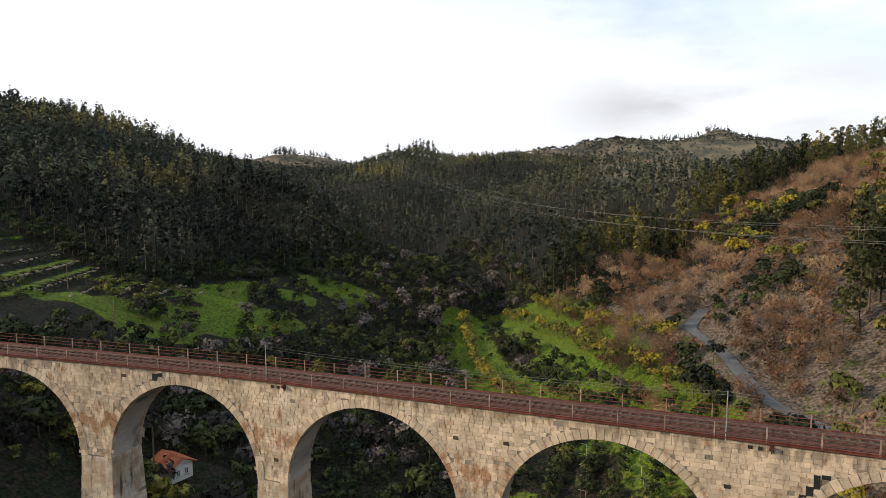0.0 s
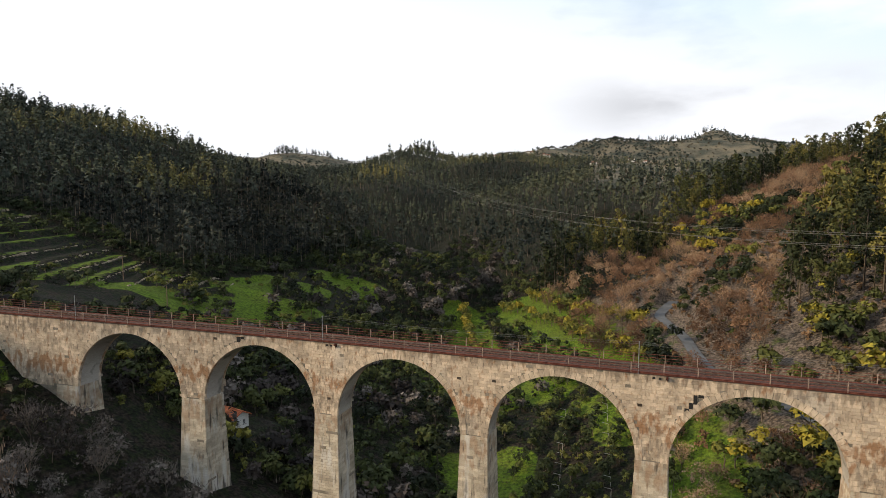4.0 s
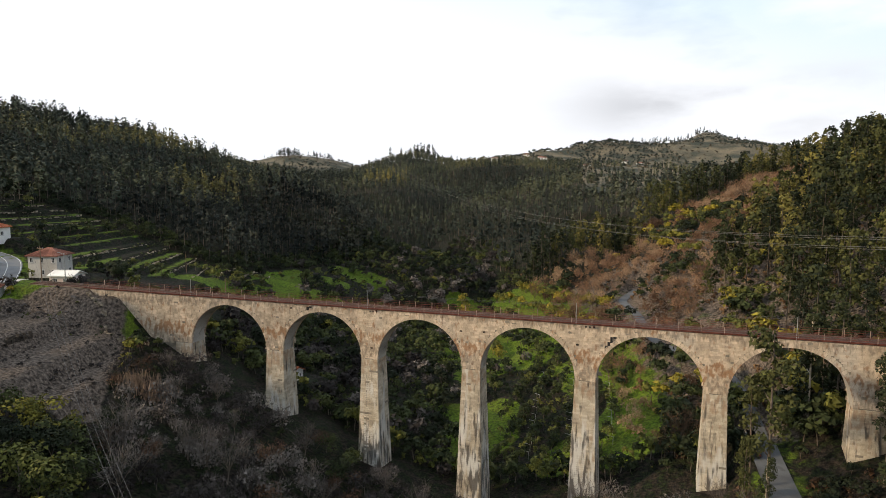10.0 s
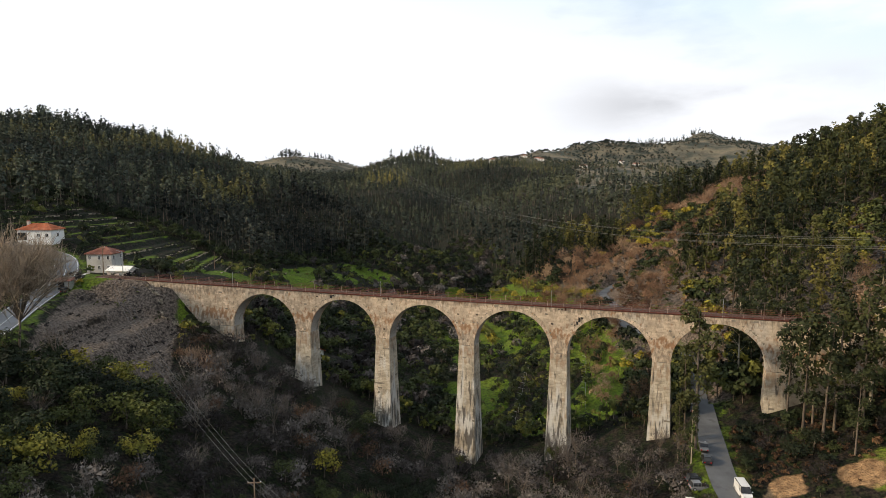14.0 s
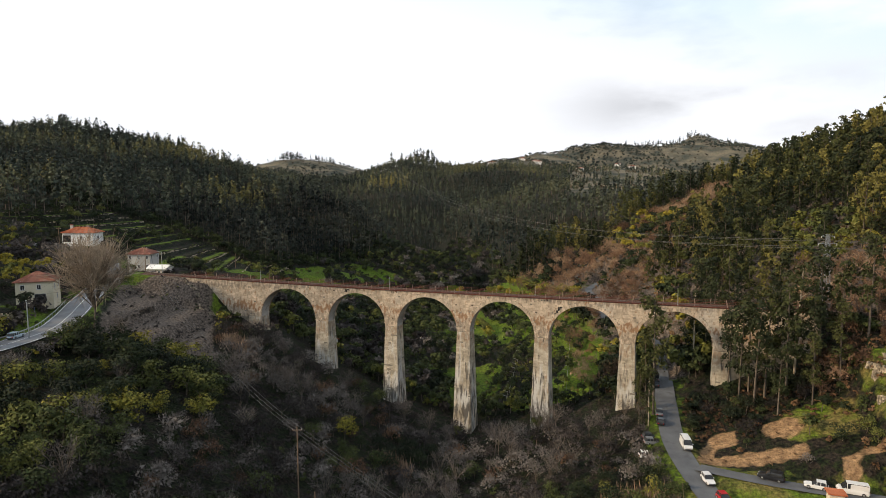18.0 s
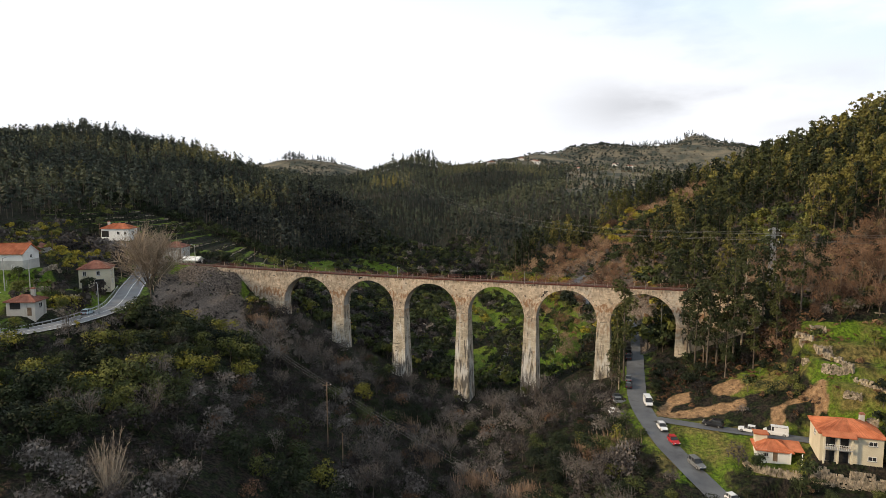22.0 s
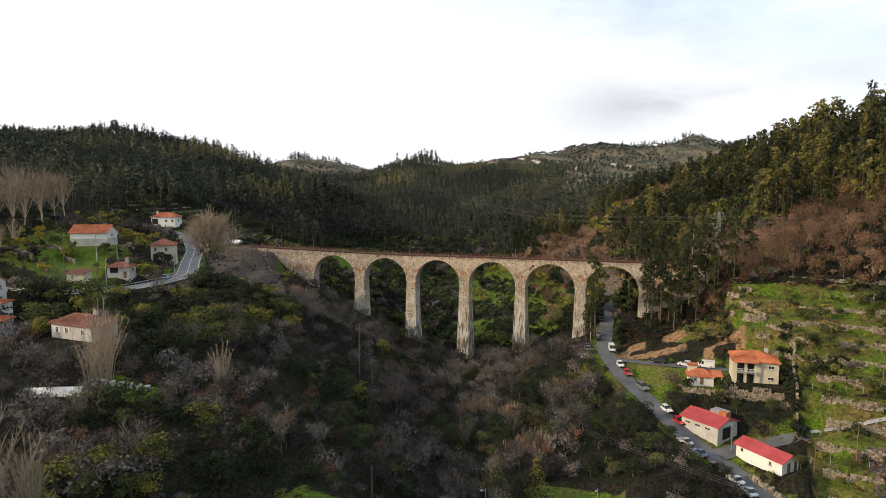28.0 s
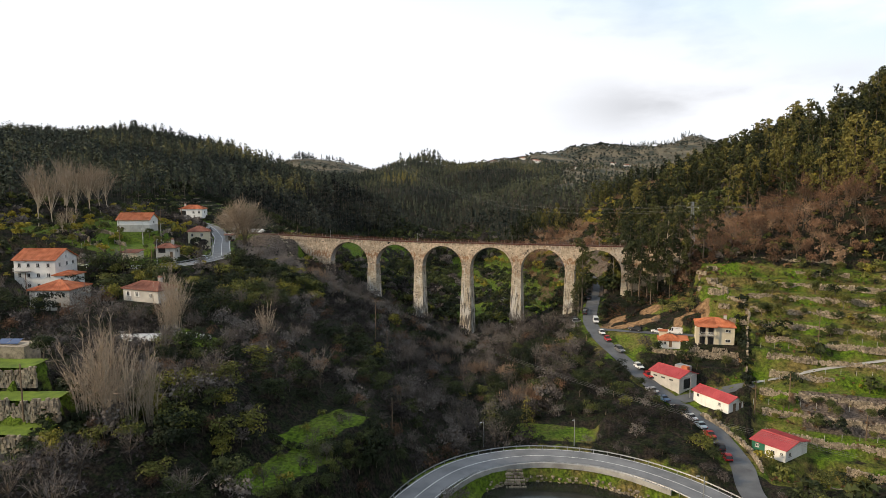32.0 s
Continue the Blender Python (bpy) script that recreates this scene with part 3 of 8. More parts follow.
WAYS = [(along(ROAD_RIGHT), 2.5), (along(ROAD_BACK), 1.5), (along(ROAD_BEND), 3.9), (along(ROAD_LEFT), 3.6), (along(DRIVE), 1.7), (along(YARD), 2.6), (along(LANE), 1.8), (along(PATH_UP), 0.9)]
PADS = [(103, -62, 7.5, 4.0, -27.4, 0), (104.5, -49.5, 6.8, 4.6, -23.4, 0), (93.3, -70, 6.0, 5.0, -32.0, -36), (104.6, -82.2, 6.0, 3.6, -32.6, -44), (117.4, -98.4, 5.0, 5.2, -37.0, -35), (91.5, -49, 4.5, 3.6, -26.0, 0), (91, -55.5, 4.5, 2.0, -27.3, 0),
        (-81, -129, 8, 7.5, -5.2, 20), (-60, -141, 7, 6.5, -7.2, 20), (-38, -131, 8.5, 5, -5.6, 0), (-112, -66, 10, 7, 6.5, 15), (-94.5, -54.5, 6.5, 6, 0.6, 40), (-155, 12, 9, 7, 8.5, 20),
        (-119, 4, 7.5, 6.5, 0.2, 20), (-105, 0, 5, 4, -0.8, 15), (-48.5, 21, 5, 4, -25.5, -10), (66, -105.5, 9, 3.5, -37.2, 8), 
        (-78, -97, 6, 4.5, 0.0, 20), (-74.5, -87, 4.5, 4, 0.0, 20), (-94, -84, 12, 8, 2.6, 15)]
LAWNS = [(-14, -188, 7, 2.4, -5.0, 21), (-4.5, -191.5, 7, 2.0, -8.5, 21), (-1.8, -196, 7, 1.9, -12.0, 21), (-2.5, -200, 6, 1.6, -15.0, 21), (28.0, -153, 9, 4.4, -23.4, 78), (29.8, -169.5, 8.0, 4.6, -24.8, 76)]


def in_lawn(x, y, lawn, soft):
    px, py, w, d, pz, turn = lawn
    c, s = math.cos(radians(turn)), math.sin(radians(turn))
    u, v = (x - px) * c + (y - py) * s, -(x - px) * s + (y - py) * c
    return smooth01(1 - np.maximum(np.abs(u) - w, np.abs(v) - d) / soft)


def road_pull(x, y):
    """How much each place belongs to a road, and the road's height there."""
    best, height = np.full(np.shape(x), 1e9), np.zeros(np.shape(x))
    for line, half in WAYS:
        for q in line:
            d = np.hypot(x - q.x, y - q.y) - half
            near = d < best
            best = np.where(near, d, best)
            height = np.where(near, q.z, height)
    return best, height


def boxed(x, y, x0, x1, y0, y1, soft):
    return smooth01((x - x0) / soft) * smooth01((x1 - x) / soft) * smooth01((y - y0) / soft) * smooth01((y1 - y) / soft)


def stepped(z, step, riser=0.16):
    k = np.floor(z / step)
    f = z / step - k
    return (k + smooth01((f - (1 - riser)) / riser) + 0.06 * f * (f < 1 - riser)) * step


def terrace_zone(x, y):
    """Terraced land: how strongly, and the height of its steps."""
    right = boxed(x, y, 94, 225, -120, -14, 4) * smooth01((x - bank_edge(y) - 1) / 3)
    left = boxed(x, y, -222, -110, 14, 125, 6) * smooth01((terrace_top(x) - y) / 5)
    u, v = (x + 71) * 0.65 - (y + 32) * 0.76, (x + 71) * 0.76 + (y + 32) * 0.65
    bare = boxed(u, v, -29, 27, -17, 14, 4)
    return right, left, bare


def land(x, y, roads=True):
    x, y = np.asarray(x, float), np.asarray(y, float)
    z = valley(x, y)
    right, left, bare = terrace_zone(x, y)
    z = z + right * (stepped(z, 3.1, 0.13) - z) + left * (stepped(z, 2.1, 0.38) - z) + bare * (stepped(z, 3.6, 0.24) - z)
    for px, py, w, d, pz, turn in PADS:
        c, s = math.cos(radians(turn)), math.sin(radians(turn))
        u, v = (x - px) * c + (y - py) * s, -(x - px) * s + (y - py) * c
        t = smooth01(1 - (np.maximum(np.abs(u) - w, np.abs(v) - d)) / 3.0)
        z = z + t * (pz - z)
    # railway embankment west of the viaduct
    swing = -0.22 * (np.sqrt(np.maximum(0, -17 - x) ** 2 + 144) - 12)
    formation = 0.010 * x - 0.6 - 0.235 * swing - 1.15 * np.maximum(0, x + 77)
    bank = formation - 1.2 * np.maximum(0, np.abs(y - swing - 2.1) - 3.4)
    z = np.where((x < -58) & (x > -122), np.maximum(z, np.minimum(bank, z + 7)), z)
    for lawn in LAWNS:
        t = in_lawn(x, y, lawn, 1.5 if lawn in LAWNS[:4] else 6.0)
        z = z + t * (lawn[4] - z)
    pond = smooth01(1 - (np.hypot((x - 78) / 22, (y + 137) / 14.5) - 0.88) / 0.16)
    z = z + pond * (-42.2 - z)
    if roads:
        d, h = road_pull(x, y)
        t = smooth01(1 - (d - 0.8) / np.where((np.abs(x - 78) < 26) & (np.abs(y + 133) < 14), 1.6, 4.0))
        z = z + t * (h - 0.22 - z)
    return z


def graded(a, b, lo, hi, fine, grow=1.07):
    """Grid lines, fine between a and b and wider towards lo and hi."""
    mid = list(np.arange(a, b + fine, fine))
    s, up = fine, []
    while mid[-1] < hi:
        s *= grow
        mid.append(mid[-1] + s)
    s = fine
    while mid[0] > lo:
        s *= grow
        mid.insert(0, mid[0] - s)
    return np.array(mid)


GX, GY = graded(-206, 170, -3600, 3600, 1.45), graded(-184, 130, -900, 4600, 1.45)
gx, gy = np.meshgrid(GX, GY)
gz = np.empty_like(gx)
for r0 in range(0, len(GY), 40):
    gz[r0:r0 + 40] = land(gx[r0:r0 + 40], gy[r0:r0 + 40])
nx, ny = len(GX), len(GY)
ids = np.arange(nx * ny).reshape(ny, nx)
quads = np.stack([ids[:-1, :-1], ids[:-1, 1:], ids[1:, 1:], ids[1:, :-1]], -1).reshape(-1, 4)
ground = new("ground", array_mesh("ground", np.stack([gx, gy, gz], -1).reshape(-1, 3), quads, [M["ground"]]))
ground.data.shade_smooth()
tagged(ground, "valley ground of leaf litter, grass and bare soil", "ground", kind="structure")


def height_at(x, y):
    """The ground's height, from its grid."""
    x, y = np.asarray(x, float), np.asarray(y, float)
    i = np.clip(np.searchsorted(GX, x) - 1, 0, nx - 2)
    j = np.clip(np.searchsorted(GY, y) - 1, 0, ny - 2)
    a, b = (x - GX[i]) / (GX[i + 1] - GX[i]), (y - GY[j]) / (GY[j + 1] - GY[j])
    return (gz[j, i] * (1 - a) + gz[j, i + 1] * a) * (1 - b) + (gz[j + 1, i] * (1 - a) + gz[j + 1, i + 1] * a) * b


CITRUS = [[(-42, 188), (-11, 144), (8, 110), (24, 86)], [(-55, 172), (-34, 128), (-14, 96)], [(-30, 190), (2, 142), (20, 112)]]


def citrus_band(x, y):
    """Distance to the planted lines of citrus beyond the viaduct."""
    return np.minimum.reduce([crest_of(x, y, [(a, b, 0) for a, b in line])[0] for line in CITRUS])


def open_side(x, y):
    """The open slopes of fields and scrub beyond the sunlit spur."""
    return smooth01((x - 42 + 0.17 * (y + 110)) / 30) * smooth01((y - 380) / 60)


def cover(x, y):
    """Shares of grass, bare soil and cut clay."""
    right, left, bare = terrace_zone(x, y)
    n1 = rough_noise(x, y, 14)
    z = valley(x, y)
    strip_r = rough_noise(np.floor(z / 3.1) * 37.0 + x * 0.25, y * 0.25, 9)
    strip_l = rough_noise(np.floor(z / 2.1) * 41.0 + x * 0.2, y * 0.2, 9)
    grass = 0.05 + right * (0.5 + 0.32 * smooth01((strip_r - 0.25) / 0.25)) + left * (0.58 + 0.26 * smooth01((x + 122) / 8)) * smooth01((strip_l - 0.34) / 0.14) * (1 - smooth01(((z / 2.1) % 1.0 - 0.5) / 0.12))
    cx = np.interp(y, STATION, AXIS_X)
    meadow = smooth01((y - 8) / 10) * smooth01((170 - y) / 40) * smooth01(1.2 - np.abs(x - cx - 12) / 48)
    grass = grass + meadow * 0.62 * smooth01((n1 - 0.3) / 0.2)
    d, _ = road_pull(x, y)
    grass = grass + 0.55 * smooth01(1 - d / 7.0) * smooth01((n1 - 0.25) / 0.2)
    grass = grass + 0.75 * boxed(x, y, -140, -66, -106, -58, 5) * smooth01((n1 - 0.3) / 0.12) + 0.8 * boxed(x, y, -25, -7, -148, -137, 3) + 0.7 * boxed(x, y, 72, 100, -58, -44, 3) + 0.7 * boxed(x, y, 82, 100, -33, -16, 5) + 0.6 * boxed(x, y, -112, -70, -22, 3, 4) * smooth01((y + 16 - 0.3 * (x + 60)) / 5)
    for px, py, w, d2 in ((66, -105.5, 9, 3.5), (-94, -84, 12, 8), (-74, -74, 4, 3)):
        grass = grass + 0.9 * smooth01(1 - (np.maximum(np.abs(x - px) - w, np.abs(y - py) - d2)) / 3)
    for lawn in LAWNS:
        grass = grass + (0.9 if lawn in LAWNS[:4] else 0.55 + 0.3 * n1) * in_lawn(x, y, lawn, 0.6)
    grass = grass + 0.85 * boxed(x, y, -120, -84, 42, 165, 4) * smooth01((n1 - 0.25) / 0.12) + 0.7 * smooth01(1 - (citrus_band(x, y) - 7) / 4) + 0.7 * boxed(x, y, -8, 58, 10, 80, 8) * smooth01((n1 - 0.2) / 0.2) + 0.6 * smooth01(1 - (np.hypot((x - 78) / 30, (y + 137) / 20) - 0.9) / 0.3)
    swing = -0.22 * (np.sqrt(np.maximum(0, -17 - x) ** 2 + 144) - 12)
    grass = grass + 0.85 * smooth01(1 - (np.abs(y - swing + 4.0) - 1.6) / 2.5) * smooth01((n1 - 0.15) / 0.25) * smooth01((-66 - x) / 4) * smooth01((x + 118) / 6)
    soil = 0.62 * smooth01((x - cx - 40) / 10) * smooth01((y - 6) / 8) * smooth01((190 - y) / 40) * smooth01((130 - x) / 20) + 0.9 * bare + 0.75 * boxed(x, y, 122, 170, -92, -76, 3)
    n2 = rough_noise(x + 50, y, 5)
    clay = 0.8 * boxed(x, y, 66, 90, -37, -19, 4) * smooth01((0.5 * n1 + 0.8 * n2 - 0.46) / 0.25) * smooth01((n2 - 0.22) / 0.12) + 0.85 * boxed(x, y, 91, 105, -42, -33, 3) * smooth01((n2 - 0.2) / 0.2)
    return grass, soil, clay, np.maximum(smooth01((y - 950) / 150), open_side(x, y))


for key, values in zip(("grass", "soil", "clay", "heath"), cover(gx.ravel(), gy.ravel())):
    a = ground.data.attributes.new(key, "FLOAT", "POINT")
    a.data.foreach_set("value", np.clip(values, 0, 1).astype(np.float32))

dryness = np.clip(0.2 + terrace_zone(gx.ravel(), gy.ravel())[0] + smooth01((gx.ravel() - 60) / 10) * smooth01(-gy.ravel() / 10), 0, 1)
ground.data.attributes.new("dry", "FLOAT", "POINT").data.foreach_set("value", dryness.astype(np.float32))

water = Shape()
water.add([(78 + 30 * math.cos(a), -137 + 17 * math.sin(a), -40.4) for a in np.linspace(0, 2 * math.pi, 40, endpoint=False)], [tuple(range(40))])
tagged(part("water", water, M["water"]), "still dark pond water beside the road bend", "water", kind="structure")


def ribbon(points, left, right, lift):
    """A strip along a line, between two offsets from it."""
    s = Shape()
    v, f = [], []
    for i, p in enumerate(points):
        t = points[min(i + 1, len(points) - 1)] - points[max(i - 1, 0)]
        nrm = Vector((-t.y, t.x, 0)).normalized()
        for o in (left, right):
            q = p + nrm * o
            v.append((q.x, q.y, p.z + lift))
        if i:
            f.append((2 * i - 2, 2 * i - 1, 2 * i + 1, 2 * i))
    return s.add(v, f)


ROADS = [("road", ROAD_RIGHT, 2.5, "asphalt", "narrow worn grey asphalt lane running under the viaduct"),
         ("road", ROAD_BACK, 1.5, "asphalt", "narrow lane climbing away behind the viaduct"),
         ("road", ROAD_BEND, 3.9, "asphalt_pale", "curved pale asphalt road with white lines"),
         ("road", ROAD_LEFT, 3.6, "asphalt_pale", "asphalt road through the hillside hamlet"),
         ("driveway", DRIVE, 1.7, "asphalt", "narrow grey drive to the house"), ("yard", YARD, 2.6, "asphalt", "grey paved yard beside the warehouse"), ("lane", LANE, 1.8, "asphalt", "narrow lane between the houses"), ("path", PATH_UP, 0.9, "concrete", "narrow pale concrete path across the terraces")]
for name, line, half, mat, label in ROADS:
    lift = (-0.012 if line is ROAD_BACK else 0) + {"road": 0.0, "driveway": -0.05, "yard": -0.06, "lane": 0.0, "path": -0.03}[name] + (0.03 if mat == "asphalt_pale" else 0)
    ob = tagged(part(name, ribbon(along(line, 1.0), half, -half, lift), M[mat]), label, name, kind="structure")
    if mat == "asphalt_pale":
        for o in (half - 0.35, -half + 0.35, 0.0):
            tagged(part("road_line", ribbon(along(line, 1.0), o + 0.08, o - 0.08, lift + 0.012), M["paint_line"]), "white painted road line", "road marking", kind="structure")


# ---- viaduct ----
PIER_X = [-60.3, -38.9, -16.9, 5.9, 28.5, 51.1, 73.7]
WIDE, SPRING, CREST, HALF = 4.2, -11.3, -0.35, 1.9
END_L, END_R = -84.0, 94.0
viaduct = thing("viaduct", Matrix(), "tall weathered granite railway viaduct with six round arches", "viaduct")


def bend(x):
    """How far the line swings towards the south at its western end."""
    u = max(0.0, -17.0 - x)
    return -0.22 * (math.sqrt(u * u + 144) - 12)


def lean(shape):
    """Sets a part built on a straight level line on the falling, curving line of the viaduct."""
    out = []
    for x, y, z in shape.v:
        b = bend(x)
        out.append((x, y + b, z + 0.010 * x - 0.08 - 0.235 * b))
    shape.v = out
    return shape


def on_line(x, y=0.0, z=0.0):
    """A place on the viaduct's line, turned along it."""
    b = bend(x)
    return pose(x, y + b, z + 0.010 * x - 0.08 - 0.235 * b, 0, 0, math.degrees(math.atan((bend(x + 0.5) - bend(x - 0.5)))))


def long_box(shape, x0, x1, y0, y1, z0, z1):
    """A bar along the line in short lengths, so that it can follow the curve."""
    cuts = [x0] + [c for c in range(-110, -6, 5) if x0 < c < x1] + [x1]
    p = [(x, y, z) for x in cuts for y, z in ((y0, z0), (y1, z0), (y1, z1), (y0, z1))]
    f = [(4 * i + a, 4 * i + (a + 1) % 4, 4 * i + 4 + (a + 1) % 4, 4 * i + 4 + a) for i in range(len(cuts) - 1) for a in range(4)]
    f = [q[::-1] for q in f]
    return shape.add(p, f + [(0, 1, 2, 3), tuple(4 * len(cuts) - 4 + a for a in (3, 2, 1, 0))])


def arch_of(i):
    a, b = PIER_X[i] + HALF, PIER_X[i + 1] - HALF
    return (a + b) / 2, (b - a) / 2


def arch_rise(x):
    """The soffit's height over x, or None where the wall is solid."""
    for i in range(6):
        c, r = arch_of(i)
        if abs(x - c) < r:
            rise = SPRING + (-1.85 - SPRING) * math.sqrt(max(0, 1 - ((x - c) / r) ** 2))
            return rise
    return None


def soffit_point(i, a):
    c, r = arch_of(i)
    return c - r * math.cos(a), SPRING + (-1.85 - SPRING) * math.sin(a)


# spandrel walls and barrel of each bay
for i in range(6):
    core, under = Shape(), Shape()
    n = 40
    pts = [soffit_point(i, math.pi * k / n) for k in range(n + 1)]
    for y, flip in ((0.05, False), (WIDE - 0.05, True)):
        for (x0, z0), (x1, z1) in zip(pts, pts[1:]):
            q = [(x0, y, z0), (x1, y, z1), (x1, y, CREST), (x0, y, CREST)]
            core.add(q[::-1] if flip else q, [(0, 1, 2, 3)])
    for (x0, z0), (x1, z1) in zip(pts, pts[1:]):
        under.add([(x0, 0.0, z0), (x0, WIDE, z0), (x1, WIDE, z1), (x1, 0.0, z1)], [(0, 1, 2, 3)])
    part("spandrel_wall", lean(core), M["mortar"], viaduct)
    part("arch_barrel", lean(under), M["soffit"], viaduct, "grey stone arch soffit")
FOOT = {}
for i, px in enumerate(PIER_X):
    base = float(min(height_at(px + dx, dy + bend(px)) for dx in (-3, 3) for dy in (-1, 5))) - 1.0
    FOOT[i] = base
    drop = SPRING - base
    e, fr = 0.030 * drop, 0.036 * drop
    s = Shape()
    top = [(px - HALF, 0.05, SPRING), (px + HALF, 0.05, SPRING), (px + HALF, WIDE - 0.05, SPRING), (px - HALF, WIDE - 0.05, SPRING)]
    low = [(px - HALF - e, -fr + 0.05, base), (px + HALF + e, -fr + 0.05, base), (px + HALF + e, WIDE + fr - 0.05, base), (px - HALF - e, WIDE + fr - 0.05, base)]
    s.add(top + low, [(0, 3, 7, 4), (1, 0, 4, 5), (2, 1, 5, 6), (3, 2, 6, 7), (0, 1, 2, 3)])
    s.box(px - HALF, px + HALF, 0.05, WIDE - 0.05, SPRING, CREST)
    part("pier", lean(s), M["mortar"], viaduct)
s = Shape()
long_box(s, END_L, PIER_X[0] - HALF, 0.05, WIDE - 0.05, -18, CREST)
part("abutment", lean(s), M["mortar"], viaduct, "stone abutment wall at the hillside")
s = Shape()
s.box(PIER_X[-1] + HALF, END_R, 0.05, WIDE - 0.05, -24, CREST)
part("abutment", lean(s), M["mortar"], viaduct, "stone abutment wall at the wooded bank")


def block(x0, x1, z0, z1, proud, shape, plane):
    """One dressed stone on a wall plane: plane maps (along, up, out) to the world."""
    b = 0.03
    back = [plane(x0, z0, 0.0), plane(x1, z0, 0.0), plane(x1, z1, 0.0), plane(x0, z1, 0.0)]
    front = [plane(x0 + b, z0 + b, proud), plane(x1 - b, z0 + b, proud), plane(x1 - b, z1 - b, proud), plane(x0 + b, z1 - b, proud)]
    shape.add(back + front, [(4, 5, 6, 7), (0, 1, 5, 4), (1, 2, 6, 5), (2, 3, 7, 6), (3, 0, 4, 7)])


rnd = random.Random(5)
COURSE = 0.40
singles = []


def front_plane(a, b, c):
    return (a, 0.05 - c, b)


def back_plane(a, b, c):
    return (a, WIDE - 0.05 + c, b)


rest = Shape()
z = CREST
row = 0
while z > SPRING - 0.2:
    z0 = z - COURSE
    for plane, near in ((front_plane, True), (back_plane, False)):
        x = END_L + rnd.uniform(0, 0.6)
        while x < END_R:
            w = rnd.choice((0.5, 0.62, 0.74, 0.88)) * (1.0 if near else 2.0)
            xm = x + w / 2
            lim = arch_rise(xm)
            ring = 0.75
            ok = True
            if lim is not None:
                for i in range(6):
                    c, r = arch_of(i)
                    if abs(xm - c) < r + 1:
                        k = (-1.85 - SPRING)
                        ok = ((xm - c) / (r + ring)) ** 2 + ((z0 + COURSE * 0.5 - SPRING) / (k + ring)) ** 2 > 1.02
            elif z0 < SPRING:
                ok = PIER_X[0] - 2 > xm or xm > PIER_X[-1] + 2
            gone = near and rnd.random() < 0.012
            if ok and not gone:
                proud = rnd.uniform(0.025, 0.07)
                if near and 4.0 < xm < 40.0 and len(singles) < 300 and z0 > -4.4:
                    singles.append((x, x + w, z0, z, proud))
                else:
                    block(x, x + w, z0, z, proud, rest, plane)
            x += w
    z = z0
tagged(part("ashlar", lean(rest), M["granite"], viaduct, "coursed granite facing blocks"), kind="stuff")

for i in range(7):
    s = Shape()
    px, base = PIER_X[i], FOOT[i]
    zz = SPRING
    while zz > base:
        for side in ("front", "right", "left"):
            dz = SPRING - zz
            half = HALF + 0.030 * dz
            out = 0.036 * dz
            if side == "front":
                lo, hi = px - half, px + half
                plane = lambda a, b, c: (a, 0.05 - 0.036 * (SPRING - b) - c, b)
            elif side == "right":
                lo, hi = -out, WIDE + out
                plane = lambda a, b, c, px=px: (px + HALF + 0.030 * (SPRING - b) + c, a, b)
            else:
                lo, hi = -out, WIDE + out
                plane = lambda a, b, c, px=px: (px - HALF - 0.030 * (SPRING - b) - c, a, b)
            n = 4 if side == "front" else 4
            cuts = [lo] + sorted(lo + (hi - lo) * (k + 0.5 * (row % 2) + rnd.uniform(-0.12, 0.12)) / n for k in range(1, n)) + [hi]
            for a, b in zip(cuts, cuts[1:]):
                if rnd.random() > 0.01:
                    shp = Shape()
                    block(a, b, zz - COURSE, zz, rnd.uniform(0.02, 0.06), shp, plane)
                    if side == "left":
                        shp.f = [f[::-1] for f in shp.f]
                    s.add(shp.v, shp.f)
        row += 1
        zz -= COURSE
    tagged(part("pier_masonry", lean(s), M["pier_stone"], viaduct, "lime-streaked granite blocks of the pier"), kind="stuff")

# voussoirs
joined = Shape()
for i in range(6):
    n = 46
    ring = thing("arch_ring", Matrix(), "", "") if 1 <= i <= 4 else None
    if ring:
        ring.parent = viaduct
        for key in ("label", "category"):
            if key in ring:
                del ring[key]
    for y0, sign in ((-0.03, 1), (WIDE + 0.03, -1)):
        for k in range(n):
            a0, a1 = math.pi * (k + 0.04) / n, math.pi * (k + 0.96) / n
            c, r = arch_of(i)
            h = -1.85 - SPRING
            t = 0.85 + (0.0 if k % 2 else 0.06)
            pr = rnd.uniform(0.0, 0.035)
            q = [(c - (r + o) * math.cos(a), SPRING + (h + o) * math.sin(a)) for a, o in ((a0, -0.01), (a1, -0.01), (a1, t), (a0, t))]
            s = Shape()
            yf = y0 - pr * sign
            yb = y0 + 0.5 * sign
            s.add([(x, yf, z) for x, z in q] + [(x, yb, z) for x, z in q], [(0, 1, 2, 3), (4, 5, 1, 0), (5, 6, 2, 1), (6, 7, 3, 2), (7, 4, 0, 3)])
            if sign < 0:
                s.f = [f[::-1] for f in s.f]
            if ring and sign > 0:
                part("voussoir", lean(s), M["granite_piece"], ring)
            else:
                joined.add(s.v, s.f)
tagged(part("arch_masonry", lean(joined), M["granite"], viaduct), kind="stuff")

# single stones of the spandrels
for x0, x1, z0, z1, pr in singles:
    s = Shape()
    block(x0, x1, z0, z1, pr, s, front_plane)
    part("stone", lean(s), M["granite_piece"], viaduct)

